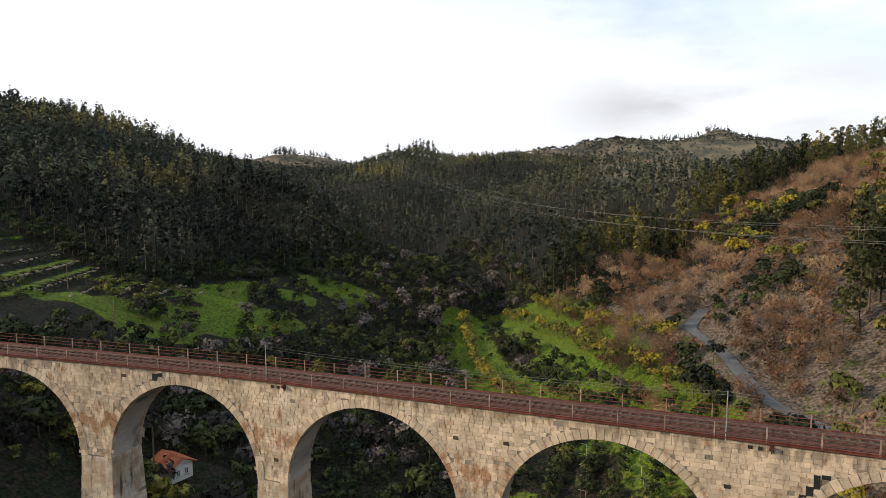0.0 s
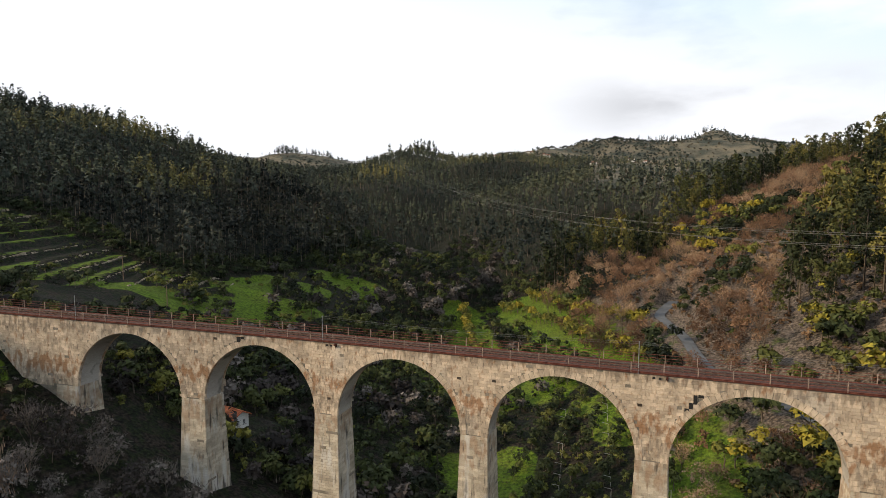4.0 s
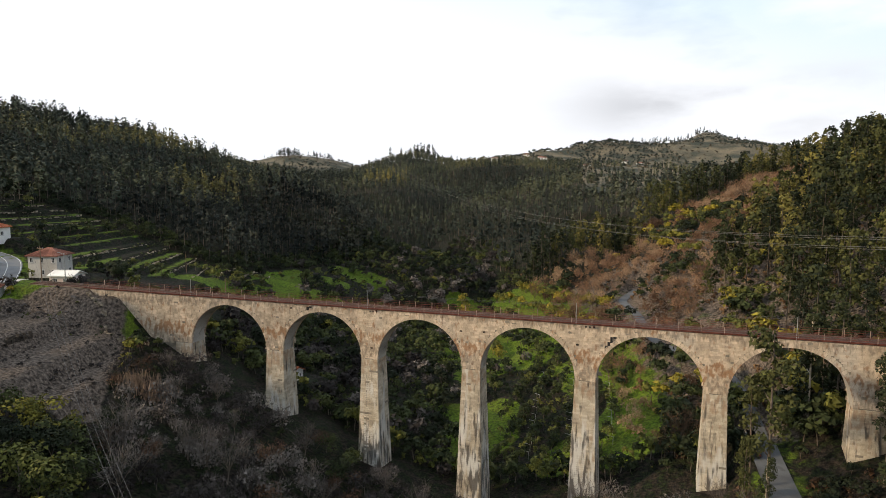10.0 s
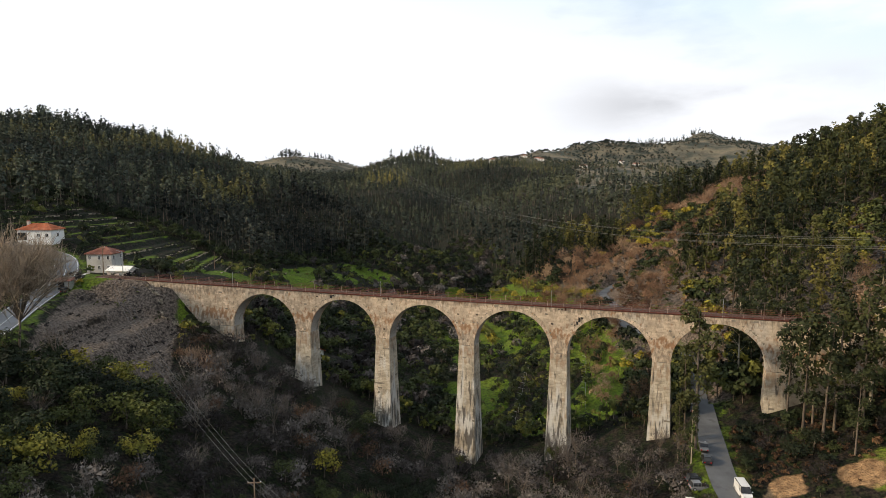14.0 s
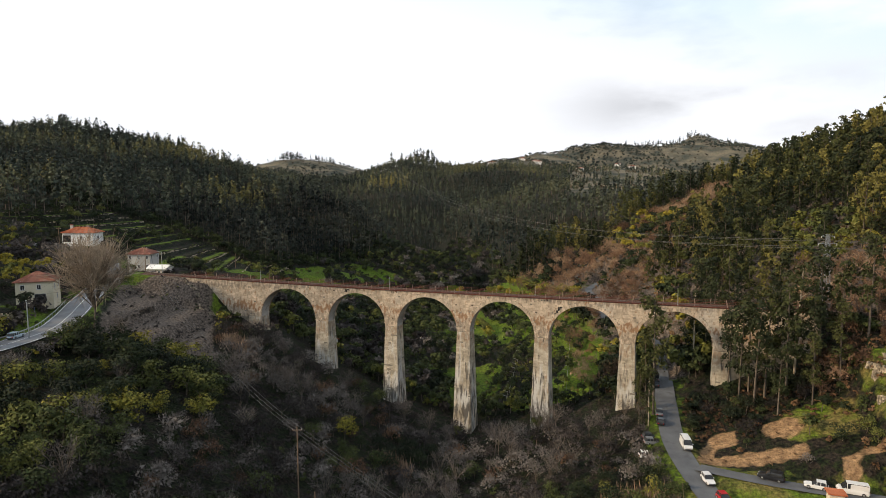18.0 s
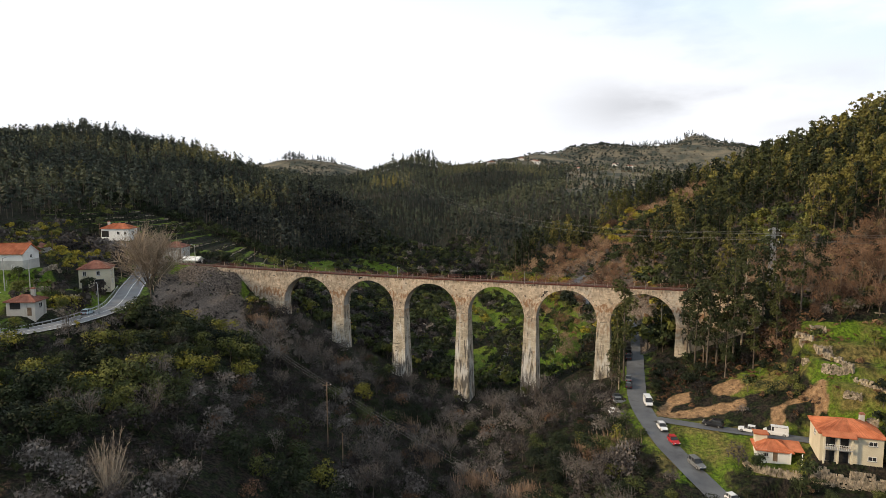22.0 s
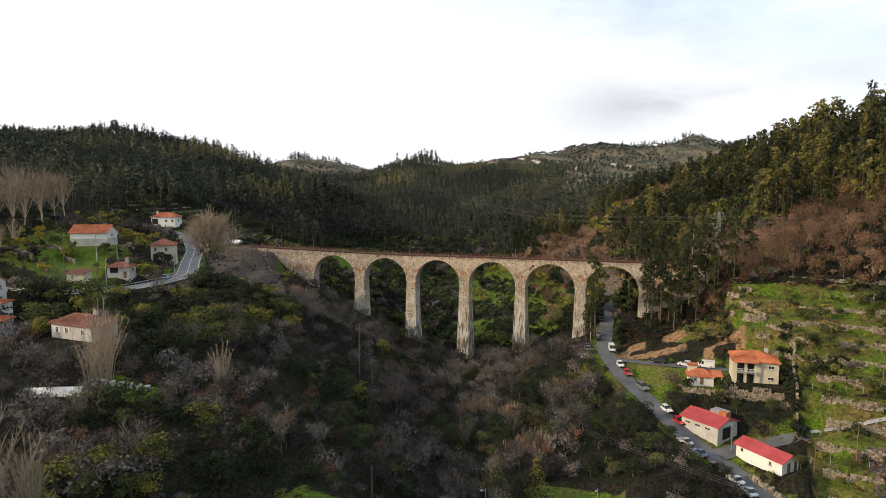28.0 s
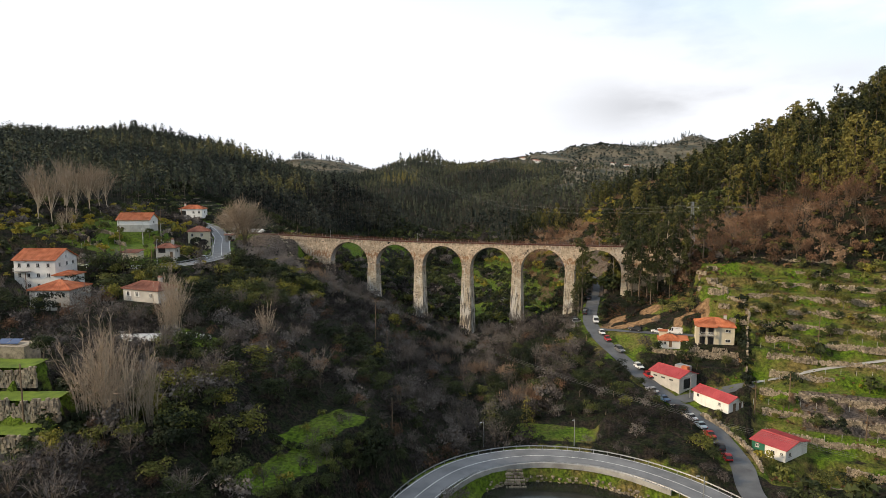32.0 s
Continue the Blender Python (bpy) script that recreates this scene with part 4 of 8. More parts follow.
# deck: trough, ballast, sleepers, rails
s = Shape()
long_box(s, END_L - 14, END_R + 60, -0.05, WIDE + 0.05, CREST - 0.12, CREST)
part("coping", lean(s), M["coping"], viaduct, "dark stained coping course")
bed = thing("railway_track", Matrix(), "single rusty narrow-gauge track on ballast and timber sleepers", "railway track")
s = Shape()
long_box(s, END_L - 14, END_R + 60, 0.3, WIDE - 0.3, CREST, CREST + 0.16)
part("ballast", lean(s), M["ballast"], bed)
for yc in (WIDE / 2 - 0.5, WIDE / 2 + 0.5):
    s = Shape()
    long_box(s, END_L - 14, END_R + 60, yc - 0.055, yc + 0.055, CREST + 0.26, CREST + 0.29)
    long_box(s, END_L - 14, END_R + 60, yc - 0.035, yc + 0.035, CREST + 0.29, CREST + 0.38)
    part("rail", lean(s), M["steel"], bed)
one = Shape().box(-0.12, 0.12, WIDE / 2 - 0.95, WIDE / 2 + 0.95, CREST + 0.1, CREST + 0.26)
one_mesh = one.mesh("sleeper", M["sleeper"])
for k in range(240):
    x = END_L - 10 + k * 0.78
    ob = new("sleeper", one_mesh)
    ob.matrix_basis = on_line(x)
    ob.parent = bed

for y, name in ((-0.12, "near"), (WIDE + 0.12, "far")):
    rail = thing("railing", Matrix(), "rust-red steel edge beam with thin post and rail fence" if name == "near" else "thin rusty steel railing with pale posts", "railing", "railings of the viaduct")
    s = Shape()
    long_box(s, END_L, END_R, y - 0.10, y + 0.10, CREST, CREST + 0.10)
    long_box(s, END_L, END_R, y - 0.02, y + 0.02, CREST + 0.10, CREST + (0.20 if name == "near" else 0.13))
    if name == "near":
        long_box(s, END_L, END_R, y - 0.10, y + 0.10, CREST + 0.20, CREST + 0.24)
    part("edge_beam", lean(s), M["rust"], rail)
    for h in (0.5, 0.85, 1.25):
        s = long_box(Shape(), END_L, END_R, y - 0.022, y + 0.022, CREST + h - 0.022, CREST + h + 0.022)
        part("bar", lean(s), M["rust"], rail)
    s = Shape()
    s.box(-0.05, 0.05, -0.05, 0.05, -0.4, 0.85)
    s.box(-0.07, 0.07, -0.07, 0.07, 0.0, 0.05)
    post = s.mesh("post", M["rust_pale"])
    for k in range(48):
        x = END_L + 1 + k * 3.75
        ob = new("post", post)
        ob.matrix_basis = on_line(x, y, CREST + 0.45)
        ob.parent = rail

# refuges' brackets and line poles on the near edge
for x in (-15.1, 29.9):
    zz = 0.010 * x - 0.08
    br = thing("bracket", on_line(x), "dark iron bracket set into stone sockets under the deck edge", "bracket", "deck brackets")
    for dx in (-1.5, -0.8, 0.0):
        # each socket hole is a black box, its inner shade given as colour
        part("socket", Shape().box(dx - 0.16, dx + 0.16, -0.06, 0.1, CREST - 0.62, CREST - 0.36), M["rubber"], br)
    part("arm", Shape().box(-0.12, 0.12, -0.5, 0.1, CREST - 0.35, CREST - 0.12).rod((0, -0.4, CREST - 0.3), (0, 0, CREST - 0.8), 0.05), M["rust"], br)
for x in (-17.2, 26.6, -58.0, 63.0):
    po = thing("line_pole", on_line(x, -0.2, CREST), "slim grey steel pole fixed to the viaduct's edge", "pole", "line poles")
    part("shaft", Shape().rod((0, 0, -0.1), (0, 0, 3.9), 0.06, 0.045), M["galvanised"], po)
    part("clamp", Shape().box(-0.1, 0.1, -0.1, 0.16, 0.1, 0.2).box(-0.1, 0.1, -0.1, 0.16, 0.5, 0.6), M["rust"], po)
# black blocks set on the face for the shade inside fallen-stone gaps
for x, z, w, h in ((-31.1, -1.25, 0.62, 0.8), (-30.5, -0.95, 0.5, 0.38), (33.1, -2.95, 0.42, 1.1), (32.65, -3.75, 0.5, 0.75), (33.7, -2.5, 0.6, 0.34), (32.2, -4.3, 0.5, 0.36)):
    gap = Shape()
    long_box(gap, x - w / 2, x + w / 2, -0.055, 0.02, z - h / 2, z + h / 2)
    part("missing_stone", lean(gap), M["rubber"], viaduct, "near-black block painted in for the shaded gap of fallen facing stones")
# small dark blocks scattered at random over the spandrel face
hole = random.Random(23)
for k in range(34):
    x, z = hole.uniform(-56, 70), hole.uniform(-9.5, -1.2)
    if arch_rise(x) is not None and z < arch_rise(x) + 1.4:
        continue
    gap = Shape()
    long_box(gap, x - 0.26, x + 0.26, -0.03, 0.02, z - 0.17, z + 0.17)
    part("empty_socket", lean(gap), M["stone_dark"], viaduct)


# ---- trees and bushes ----
def tri_cloud(r, centres, normals, size, jitter=0.8):
    """Small leaf clumps: one triangle each, facing roughly along the normals."""
    n = len(centres)
    d = normals + r.normal(0, jitter, (n, 3))
    d /= np.linalg.norm(d, axis=1)[:, None] + 1e-9
    u = np.cross(d, r.normal(0, 1, (n, 3)))
    u /= np.linalg.norm(u, axis=1)[:, None] + 1e-9
    w = np.cross(d, u)
    s = (size * r.uniform(0.6, 1.4, n))[:, None]
    p = np.stack([centres + u * s, centres - u * s * 0.6 + w * s * 0.75, centres - u * s * 0.5 - w * s * 0.8], 1)
    return p.reshape(-1, 3), np.arange(3 * n).reshape(n, 3)


def crown_points(r, n, lobes):
    """Points near the surface of several overlapping lobes, rows of x, y, z, radius, height."""
    lobes = np.array(lobes, float)
    k = r.choice(len(lobes), n, p=lobes[:, 3] ** 2 / np.sum(lobes[:, 3] ** 2))
    d = r.normal(0, 1, (n, 3))
    d[:, 2] = np.where(d[:, 2] < -0.3, -d[:, 2], d[:, 2])
    d /= np.linalg.norm(d, axis=1)[:, None]
    q = r.uniform(0.62, 1.06, n)[:, None]
    scale = np.stack([lobes[k, 3], lobes[k, 3], lobes[k, 4]], 1)
    return lobes[k, :3] + d * q * scale, d


def stem(r, points, r0, r1, sides=4):
    """A bent tapered stem through points, as triangles."""
    s = Shape()
    m = len(points) - 1
    for i in range(m):
        a, b = r0 + (r1 - r0) * i / m, r0 + (r1 - r0) * (i + 1) / m
        s.rod(points[i], points[i + 1], a, b, sides)
        s.f = s.f[:-2]
    f = []
    for face in s.f:
        for j in range(1, len(face) - 1):
            f.append((face[0], face[j], face[j + 1]))
    return np.array(s.v), np.array(f)


def merge(bits):
    v, f, k = [], [], 0
    for a, b in bits:
        v.append(a)
        f.append(b + k)
        k += len(a)
    return np.concatenate(v), np.concatenate(f)


def slivers(r, starts, dirs, length, width):
    n = len(starts)
    side = np.cross(dirs, r.normal(0, 1, (n, 3)))
    side /= np.linalg.norm(side, axis=1)[:, None] + 1e-9
    ln = (length * r.uniform(0.5, 1.4, n))[:, None]
    p = np.stack([starts - side * width, starts + side * width, starts + dirs * ln], 1)
    return p.reshape(-1, 3), np.arange(3 * n).reshape(n, 3)


def make_pine(seed, n, h=13.0, wide=1.0):
    """A tall dense forest tree with a pointed, ragged crown: (wood, foliage)."""
    r = np.random.default_rng(seed)
    w = h * r.uniform(0.11, 0.155) * wide
    lobes = [(r.uniform(-.3, .3) * w, r.uniform(-.3, .3) * w, h * z, w * (1.15 - 0.8 * z) * 1.25, h * 0.13) for z in np.linspace(0.42 if wide < 1.2 else 0.12, 0.93, 6)]
    c, d = crown_points(r, n, lobes)
    leaf = tri_cloud(r, c, d + (0, 0, 0.3), h * 0.029 * (220 / n) ** 0.5, 0.5)
    return stem(r, [(0, 0, -1), (0, 0.1, h * 0.9)], h * 0.012, h * 0.004, 3), leaf


def make_euca(seed, n, h=22.0, low=0.36):
    """A slender gum tree: bare pale trunk, open drooping crown."""
    r = np.random.default_rng(seed)
    bend = r.uniform(-0.04, 0.04, 2) * h
    top = np.array((bend[0], bend[1], h * 0.96))
    bits = [stem(r, [(0, 0, -1), (bend[0] * .3, bend[1] * .3, h * .4), tuple(top)], h * 0.0125, h * 0.003, 5 if n > 500 else 3)]
    lobes = []
    for z in np.linspace(low, 0.95, 11):
        a, q = r.uniform(0, 6.28), r.uniform(0.3, 1.0) * h * 0.11 * (1.25 - z * 0.6)
        o = np.array((bend[0] * z + math.cos(a) * q, bend[1] * z + math.sin(a) * q, h * z))
        if n > 500:
            bits.append(stem(r, [(bend[0] * z, bend[1] * z, h * z - 1.4), tuple(o)], h * 0.004, h * 0.0015, 3))
        lobes.append((*o, h * r.uniform(0.055, 0.09), h * r.uniform(0.05, 0.085)))
    c, d = crown_points(r, n, lobes)
    c[:, 2] -= r.uniform(0, 1, n) ** 2 * h * 0.03
    return merge(bits), tri_cloud(r, c, d, h * 0.0205 * (500 / n) ** 0.5, 0.6)


def make_round(seed, n, h=5.0, spread=0.5, lumps=7, low=0.35):
    """A broad bushy crown on a short trunk."""
    r = np.random.default_rng(seed)
    lobes = []
    for k in range(lumps):
        a, q = r.uniform(0, 6.28), r.uniform(0.1, 0.7) * h * spread
        lobes.append((math.cos(a) * q, math.sin(a) * q, h * r.uniform(low + 0.12, 0.8), h * spread * r.uniform(0.38, 0.6), h * r.uniform(0.17, 0.27)))
    c, d = crown_points(r, n, lobes)
    leaf = tri_cloud(r, c, d + (0, 0, 0.2), h * 0.07 * (260 / n) ** 0.5, 0.38)
    bits = [stem(r, [(0, 0, -0.6), (0.05 * h, 0, h * 0.35)], h * 0.028, h * 0.02, 4 if n > 60 else 3)]
    for o in lobes[:4 if n > 400 else 2 if n > 100 else 0]:
        bits.append(stem(r, [(0.05 * h, 0, h * 0.3), o[:3]], h * 0.014, h * 0.005, 3))
    return merge(bits), leaf


def make_bare(seed, n, h=7.0, spread=0.42, upright=0.6, limbs=8, thick=1.0):
    """A leafless tree or shrub: trunk, forking limbs and a rounded haze of twigs."""
    r = np.random.default_rng(seed)
    lean_x, lean_y = r.uniform(-.05, .05, 2) * h
    fork = np.array((lean_x, lean_y, h * r.uniform(0.2, 0.34)))
    bits = [stem(r, [(0, 0, -0.6), tuple(fork)], h * 0.02 * thick, h * 0.014 * thick, 4)]
    starts, dirs = [], []
    for k in range(limbs):
        a = 6.28 * (k + r.uniform(-.35, .35)) / limbs
        out = h * spread * r.uniform(0.25, 1.0)
        end = np.array((lean_x + math.cos(a) * out, lean_y + math.sin(a) * out, h * (0.5 + 0.42 * math.sqrt(max(0.05, 1 - (out / (h * spread * 1.05)) ** 2)) * r.uniform(0.8, 1.1))))
        mid = fork * 0.45 + end * 0.55 + np.array((0, 0, h * 0.03))
        bits.append(stem(r, [tuple(fork), tuple(mid), tuple(end)], h * 0.009 * thick, h * 0.0022 * thick, 3))
        m = n // limbs
        t = r.uniform(0.3, 1.0, m)[:, None]
        q = np.where(t < .55, fork + (mid - fork) * t / .55, mid + (end - mid) * (t - .55) / .45)
        dd = r.normal(0, 0.75, (m, 3)) + (end - fork) / (np.linalg.norm(end - fork) + 1e-6) * 0.55 + np.array((0, 0, upright * 0.55))
        dd /= np.linalg.norm(dd, axis=1)[:, None]
        off = dd * (h * 0.09) * r.uniform(0, 1, m)[:, None]
        starts.append(q + off)
        dirs.append(dd)
    tw = slivers(r, np.concatenate(starts), np.concatenate(dirs), h * 0.17, h * 0.0046 * thick)
    return merge(bits), tw


def make_poplar(seed, n, h=15.0, fan=0.36, stems=22):
    """A leafless tree of many slender stems that rise and spread in a wide fan, with fine rising twigs."""
    r = np.random.default_rng(seed)
    bits, starts, dirs = [], [], []
    for k in range(stems):
        a, o = r.uniform(0, 6.28), fan * r.random() ** 0.6
        out = np.array((math.cos(a), math.sin(a), 0))
        base = out * h * 0.05 * r.random() + np.array((r.normal(0, 0.03), r.normal(0, 0.03), 0)) * h
        top = base + out * o * h + np.array((r.normal(0, 0.03) * h, r.normal(0, 0.03) * h, h * r.uniform(0.45, 1.0) * (1.08 - 0.9 * o)))
        mid = base * 0.78 + top * 0.22 + np.array((0, 0, top[2] * 0.24))
        bits.append(stem(r, [tuple(base - (0, 0, 0.6)), tuple(mid), tuple(top)], h * r.uniform(0.0042, 0.0075), h * 0.0013, 3))
        m = n // stems
        t = r.uniform(0.2, 1.0, m)[:, None] ** 0.8
        q = np.where(t < .4, base + (mid - base) * t / .4, mid + (top - mid) * (t - .4) / .6)
        dd = r.normal(0, 0.42, (m, 3)) + (top - base) / h * 1.0 + np.array((0, 0, 0.25))
        starts.append(q)
        dirs.append(dd / np.linalg.norm(dd, axis=1)[:, None])
    return merge(bits), slivers(r, np.concatenate(starts), np.concatenate(dirs), h * 0.11, h * 0.0019)


def make_puff(seed, n, h=6.0, spread=0.55, lumps=7, core=0.62, flake=0.078):
    """A dense leafless shrub: a rounded cloud of fine twigs pointing outwards over a tangled core."""
    r = np.random.default_rng(seed)
    lobes = []
    for k in range(lumps):
        a, q = r.uniform(0, 6.28), r.uniform(0.05, 0.75) * h * spread
        lobes.append((math.cos(a) * q, math.sin(a) * q, h * r.uniform(0.25, 0.62), h * spread * r.uniform(0.35, 0.6), h * r.uniform(0.2, 0.34)))
    k = int(n * core)
    c, d = crown_points(r, k, lobes)
    c = c * np.array((0.88, 0.88, 0.9))
    c[:, 2] = np.maximum(c[:, 2], 0.1)
    inner = tri_cloud(r, c, d + (0, 0, 0.2), h * flake * (150 / k) ** 0.5, 0.5)
    c, d = crown_points(r, n - k, lobes)
    dd = d * 0.9 + np.array((0, 0, 0.45)) + r.normal(0, 0.35, d.shape)
    dd /= np.linalg.norm(dd, axis=1)[:, None]
    outer = slivers(r, c * 0.9, dd, h * 0.12, h * 0.0075 * (250 / n) ** 0.5)
    bits = [stem(r, [(0, 0, -0.6), lobes[0][:3]], h * 0.018, h * 0.005, 3)]
    if n > 300:
        bits.append(stem(r, [(0.03 * h, 0, h * 0.2), lobes[1][:3]], h * 0.012, h * 0.004, 3))
    return merge(bits), merge([inner, outer])


def make_reed(seed, n, h=3.0):
    """A clump of dry reed: upright stalks with plumes."""
    r = np.random.default_rng(seed)
    c = np.stack([r.normal(0, h * 0.35, n), r.normal(0, h * 0.35, n), r.uniform(0, 0.45, n) * h], 1)
    d = np.stack([r.normal(0, 0.2, n), r.normal(0, 0.2, n), np.ones(n)], 1)
    d /= np.linalg.norm(d, axis=1)[:, None]
    return stem(r, [(0, 0, -0.3), (0, 0, h * 0.5)], 0.03, 0.02, 3), slivers(r, c, d, h * 0.5, h * 0.022)


def stand(name, kinds, xy, scale, wood, leaf, label, category, sink=0.0, tone=None):
    """A stand of many plants as one mesh: kinds are (wood, foliage) pairs."""
    r = np.random.default_rng(len(xy) + 3)
    if len(xy) == 0:
        return
    z = height_at(xy[:, 0], xy[:, 1]) - sink
    pick, turn = r.integers(0, len(kinds), len(xy)), r.uniform(0, 6.28, len(xy))
    if tone is None:
        tone = r.random(len(xy))
    V, F, I, T, k = [], [], [], [], 0
    for a, (tw, tl) in enumerate(kinds):
        here = np.where(pick == a)[0]
        if not len(here):
            continue
        c, s = np.cos(turn[here])[:, None], np.sin(turn[here])[:, None]
        sc = scale[here][:, None]
        for (v, f), m in ((tw, 0), (tl, 1)):
            x = (v[None, :, 0] * c - v[None, :, 1] * s) * sc + xy[here, 0][:, None]
            y = (v[None, :, 0] * s + v[None, :, 1] * c) * sc + xy[here, 1][:, None]
            zz = v[None, :, 2] * sc + z[here][:, None]
            V.append(np.stack([x, y, zz], -1).reshape(-1, 3))
            F.append((f[None] + (np.arange(len(here)) * len(v))[:, None, None] + k).reshape(-1, 3))
            I.append(np.full(len(here) * len(f), m))
            T.append(np.repeat(tone[here], len(v)))
            k += len(here) * len(v)
    ob = new(name, array_mesh(name, np.concatenate(V), np.concatenate(F), [wood, leaf], np.concatenate(I)))
    ob.data.attributes.new("tone", "FLOAT", "POINT").data.foreach_set("value", np.concatenate(T).astype(np.float32))
    return tagged(ob, label, category, kind="stuff")


def scatter(x0, x1, y0, y1, gap, seed):
    r = np.random.default_rng(seed)
    a, b = np.meshgrid(np.arange(x0, x1, gap), np.arange(y0, y1, gap))
    p = np.stack([a.ravel(), b.ravel()], 1) + r.uniform(-0.5, 0.5, (a.size, 2)) * gap * 0.95
    return p, r


CLEAR = [(104.5, -49.5, 9), (104.5, -58, 5.5), (104, -63.5, 5.5), (91, -55, 6), (93.3, -70, 8.5), (104.6, -82.2, 8), (117.4, -98.4, 8.5), (91.5, -49, 6), (-81, -129, 11), (-60, -141, 9.5), (-38, -131, 10), (-112, -66, 12), (-94.5, -54.5, 9.5),
         (-155, 12, 11), (-119, 4, 9.5), (-105, 0, 7), (-48.5, 21, 7), (66, -105.5, 8), (54, -111.5, 5.5), (58.3, -104, 3), (78, -137, 22), (-78, -97, 6), (-74.5, -87, 6), (-94, -84, 12)]


def free(p, road=1.5, via=3.0):
    """Where a plant may stand: off the roads, houses, pond and viaduct."""
    d, _ = road_pull(p[:, 0], p[:, 1])
    ok = d > road
    swing = -0.22 * (np.sqrt(np.maximum(0, -17 - p[:, 0]) ** 2 + 144) - 12)
    ok &= ~((p[:, 1] - swing > -via - 1) & (p[:, 1] - swing < WIDE + via) & (p[:, 0] > END_L - 14) & (p[:, 0] < END_R + 6))
    for lawn in LAWNS:
        ok &= in_lawn(p[:, 0], p[:, 1], lawn, 5.0) < 0.45
    for x, y, q in CLEAR:
        ok &= np.hypot(p[:, 0] - x, p[:, 1] - y) > q
    return ok


def boxed_in(p, x0, x1, y0, y1):
    return (p[:, 0] > x0) & (p[:, 0] < x1) & (p[:, 1] > y0) & (p[:, 1] < y1)


def off_axis(p):
    return p[:, 0] - np.interp(p[:, 1], STATION, AXIS_X)


def gum_edge(y):
    """Where the gum trees begin, east of the bare brown woods."""
    return np.interp(y, [0, 60, 96, 121, 140, 198, 300, 370], [52, 47, 51, 58, 70, 88, 120, 140])


def spur_top(x):
    """The crest beyond the bare brown woods, where a belt of gum trees stands."""
    return np.interp(x, [-30, -14, 0, 24, 42, 62, 90, 125, 150], [176, 184, 204, 224, 232, 266, 312, 372, 400])


PINES = [make_pine(s, 54) for s in range(6)]
PINES_FAR = [make_pine(s + 20, 30, 13.0, 0.8) for s in range(4)]
EUCAS = [make_euca(s + 40, 230, 22.0, 0.2) for s in range(6)]
EUCAS_NEAR = [make_euca(s + 60, 460, 22.0, 0.22) for s in range(5)]
ROUNDS = [make_round(s + 80, 165) for s in range(6)]
ROUNDS_FAR = [make_round(s + 86, 40, 9.0, 0.5, 5, 0.2) for s in range(4)]
BIG_ROUNDS = [make_round(s + 90, 640, 6.0, 0.62, 10, 0.06) for s in range(6)]
BUSHES = [make_round(s + 100, 120, 3.0, 0.6, 5, 0.1) for s in range(5)]
BARES = [make_bare(s + 120, 300, 7.0, 0.42, 0.75, 10, 0.9) for s in range(6)]
PUFFS = [make_puff(s + 140, 460, 6.0, 0.55, 7, 0.25, 0.045) for s in range(7)]
PUFFS_FAR = [make_puff(s + 150, 150) for s in range(5)]
TUFTS = [make_round(s + 110, 46, 3.0, 0.6, 4, 0.1) for s in range(4)]
TWIG_TUFTS = [make_puff(s + 160, 60, 3.0, 0.6, 4, 0.5) for s in range(4)]
HEATH = [make_round(s + 115, 18, 3.0, 0.6, 3, 0.1) for s in range(3)]
BROWNS = [make_puff(s + 180, 460, 6.0, 0.5, 8, 0.25, 0.04) for s in range(5)]
REEDS = [make_reed(s + 170, 90) for s in range(3)]


def patch(p, size, r, wobble=0.25):
    """A slowly changing value from 0 to 1 with some scatter, for species and tones."""
    return np.clip((rough_noise(p[:, 0] + 400, p[:, 1] - 90, size) - 0.5) * 1.5 + 0.5 + r.uniform(-wobble, wobble, len(p)), 0, 1)


def in_gap(p):
    """Land beyond the gap between the two near hills."""
    return (p[:, 0] > 60 - 0.75 * (p[:, 1] + 259)) & (p[:, 0] < 130 + 0.16 * (p[:, 1] + 259))


# forest on the shaded hill; its eastern trees carry the shade in their leaf colour
p, r = scatter(-560, -90, 50, 320, 5.0, 11)
o = off_axis(p)
right, left, bare = terrace_zone(p[:, 0], p[:, 1])
p = p[(o < -50) & (p[:, 0] > -530) & (left < 0.2) & (p[:, 1] > terrace_top(p[:, 0]) + 1) & (p[:, 0] < -116) & ((p[:, 0] < -122) | (p[:, 1] > 170)) & (crest_of(p[:, 0], p[:, 1], SPUR_LEFT)[2] * 0.0037 < 24)]
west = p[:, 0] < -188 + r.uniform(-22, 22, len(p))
for q, leaf, label in ((p[~west], "leaf_forest_shade", "dense dark evergreen forest, hillside shade painted into its leaves"), (p[west], "leaf_hill", "grey-green mixed forest on the upper hillside")):
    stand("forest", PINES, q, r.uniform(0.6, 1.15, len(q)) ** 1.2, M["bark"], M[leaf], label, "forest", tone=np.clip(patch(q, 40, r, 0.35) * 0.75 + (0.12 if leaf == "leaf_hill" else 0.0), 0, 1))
# forest over the hamlet
p, r = scatter(-430, -168, -160, 75, 6.0, 12)
p = p[free(p) & (height_at(p[:, 0], p[:, 1]) > 15)]
stand("forest", PINES, p, r.uniform(0.6, 1.2, len(p)), M["bark"], M["leaf_hill"], "dark evergreen woodland above the hamlet", "forest", tone=np.clip(patch(p, 25, r, 0.45) * 0.6 + 0.08, 0, 0.8))
# scrub along the foot of the forest
p, r = scatter(-240, -112, 42, 232, 2.7, 65)
k = p[:, 1] - terrace_top(p[:, 0])
p = p[free(p) & ((k > -2) & (k < 11) & (p[:, 0] < -122) | (p[:, 0] > -134) & (p[:, 0] < -119) & (p[:, 1] > 80))]
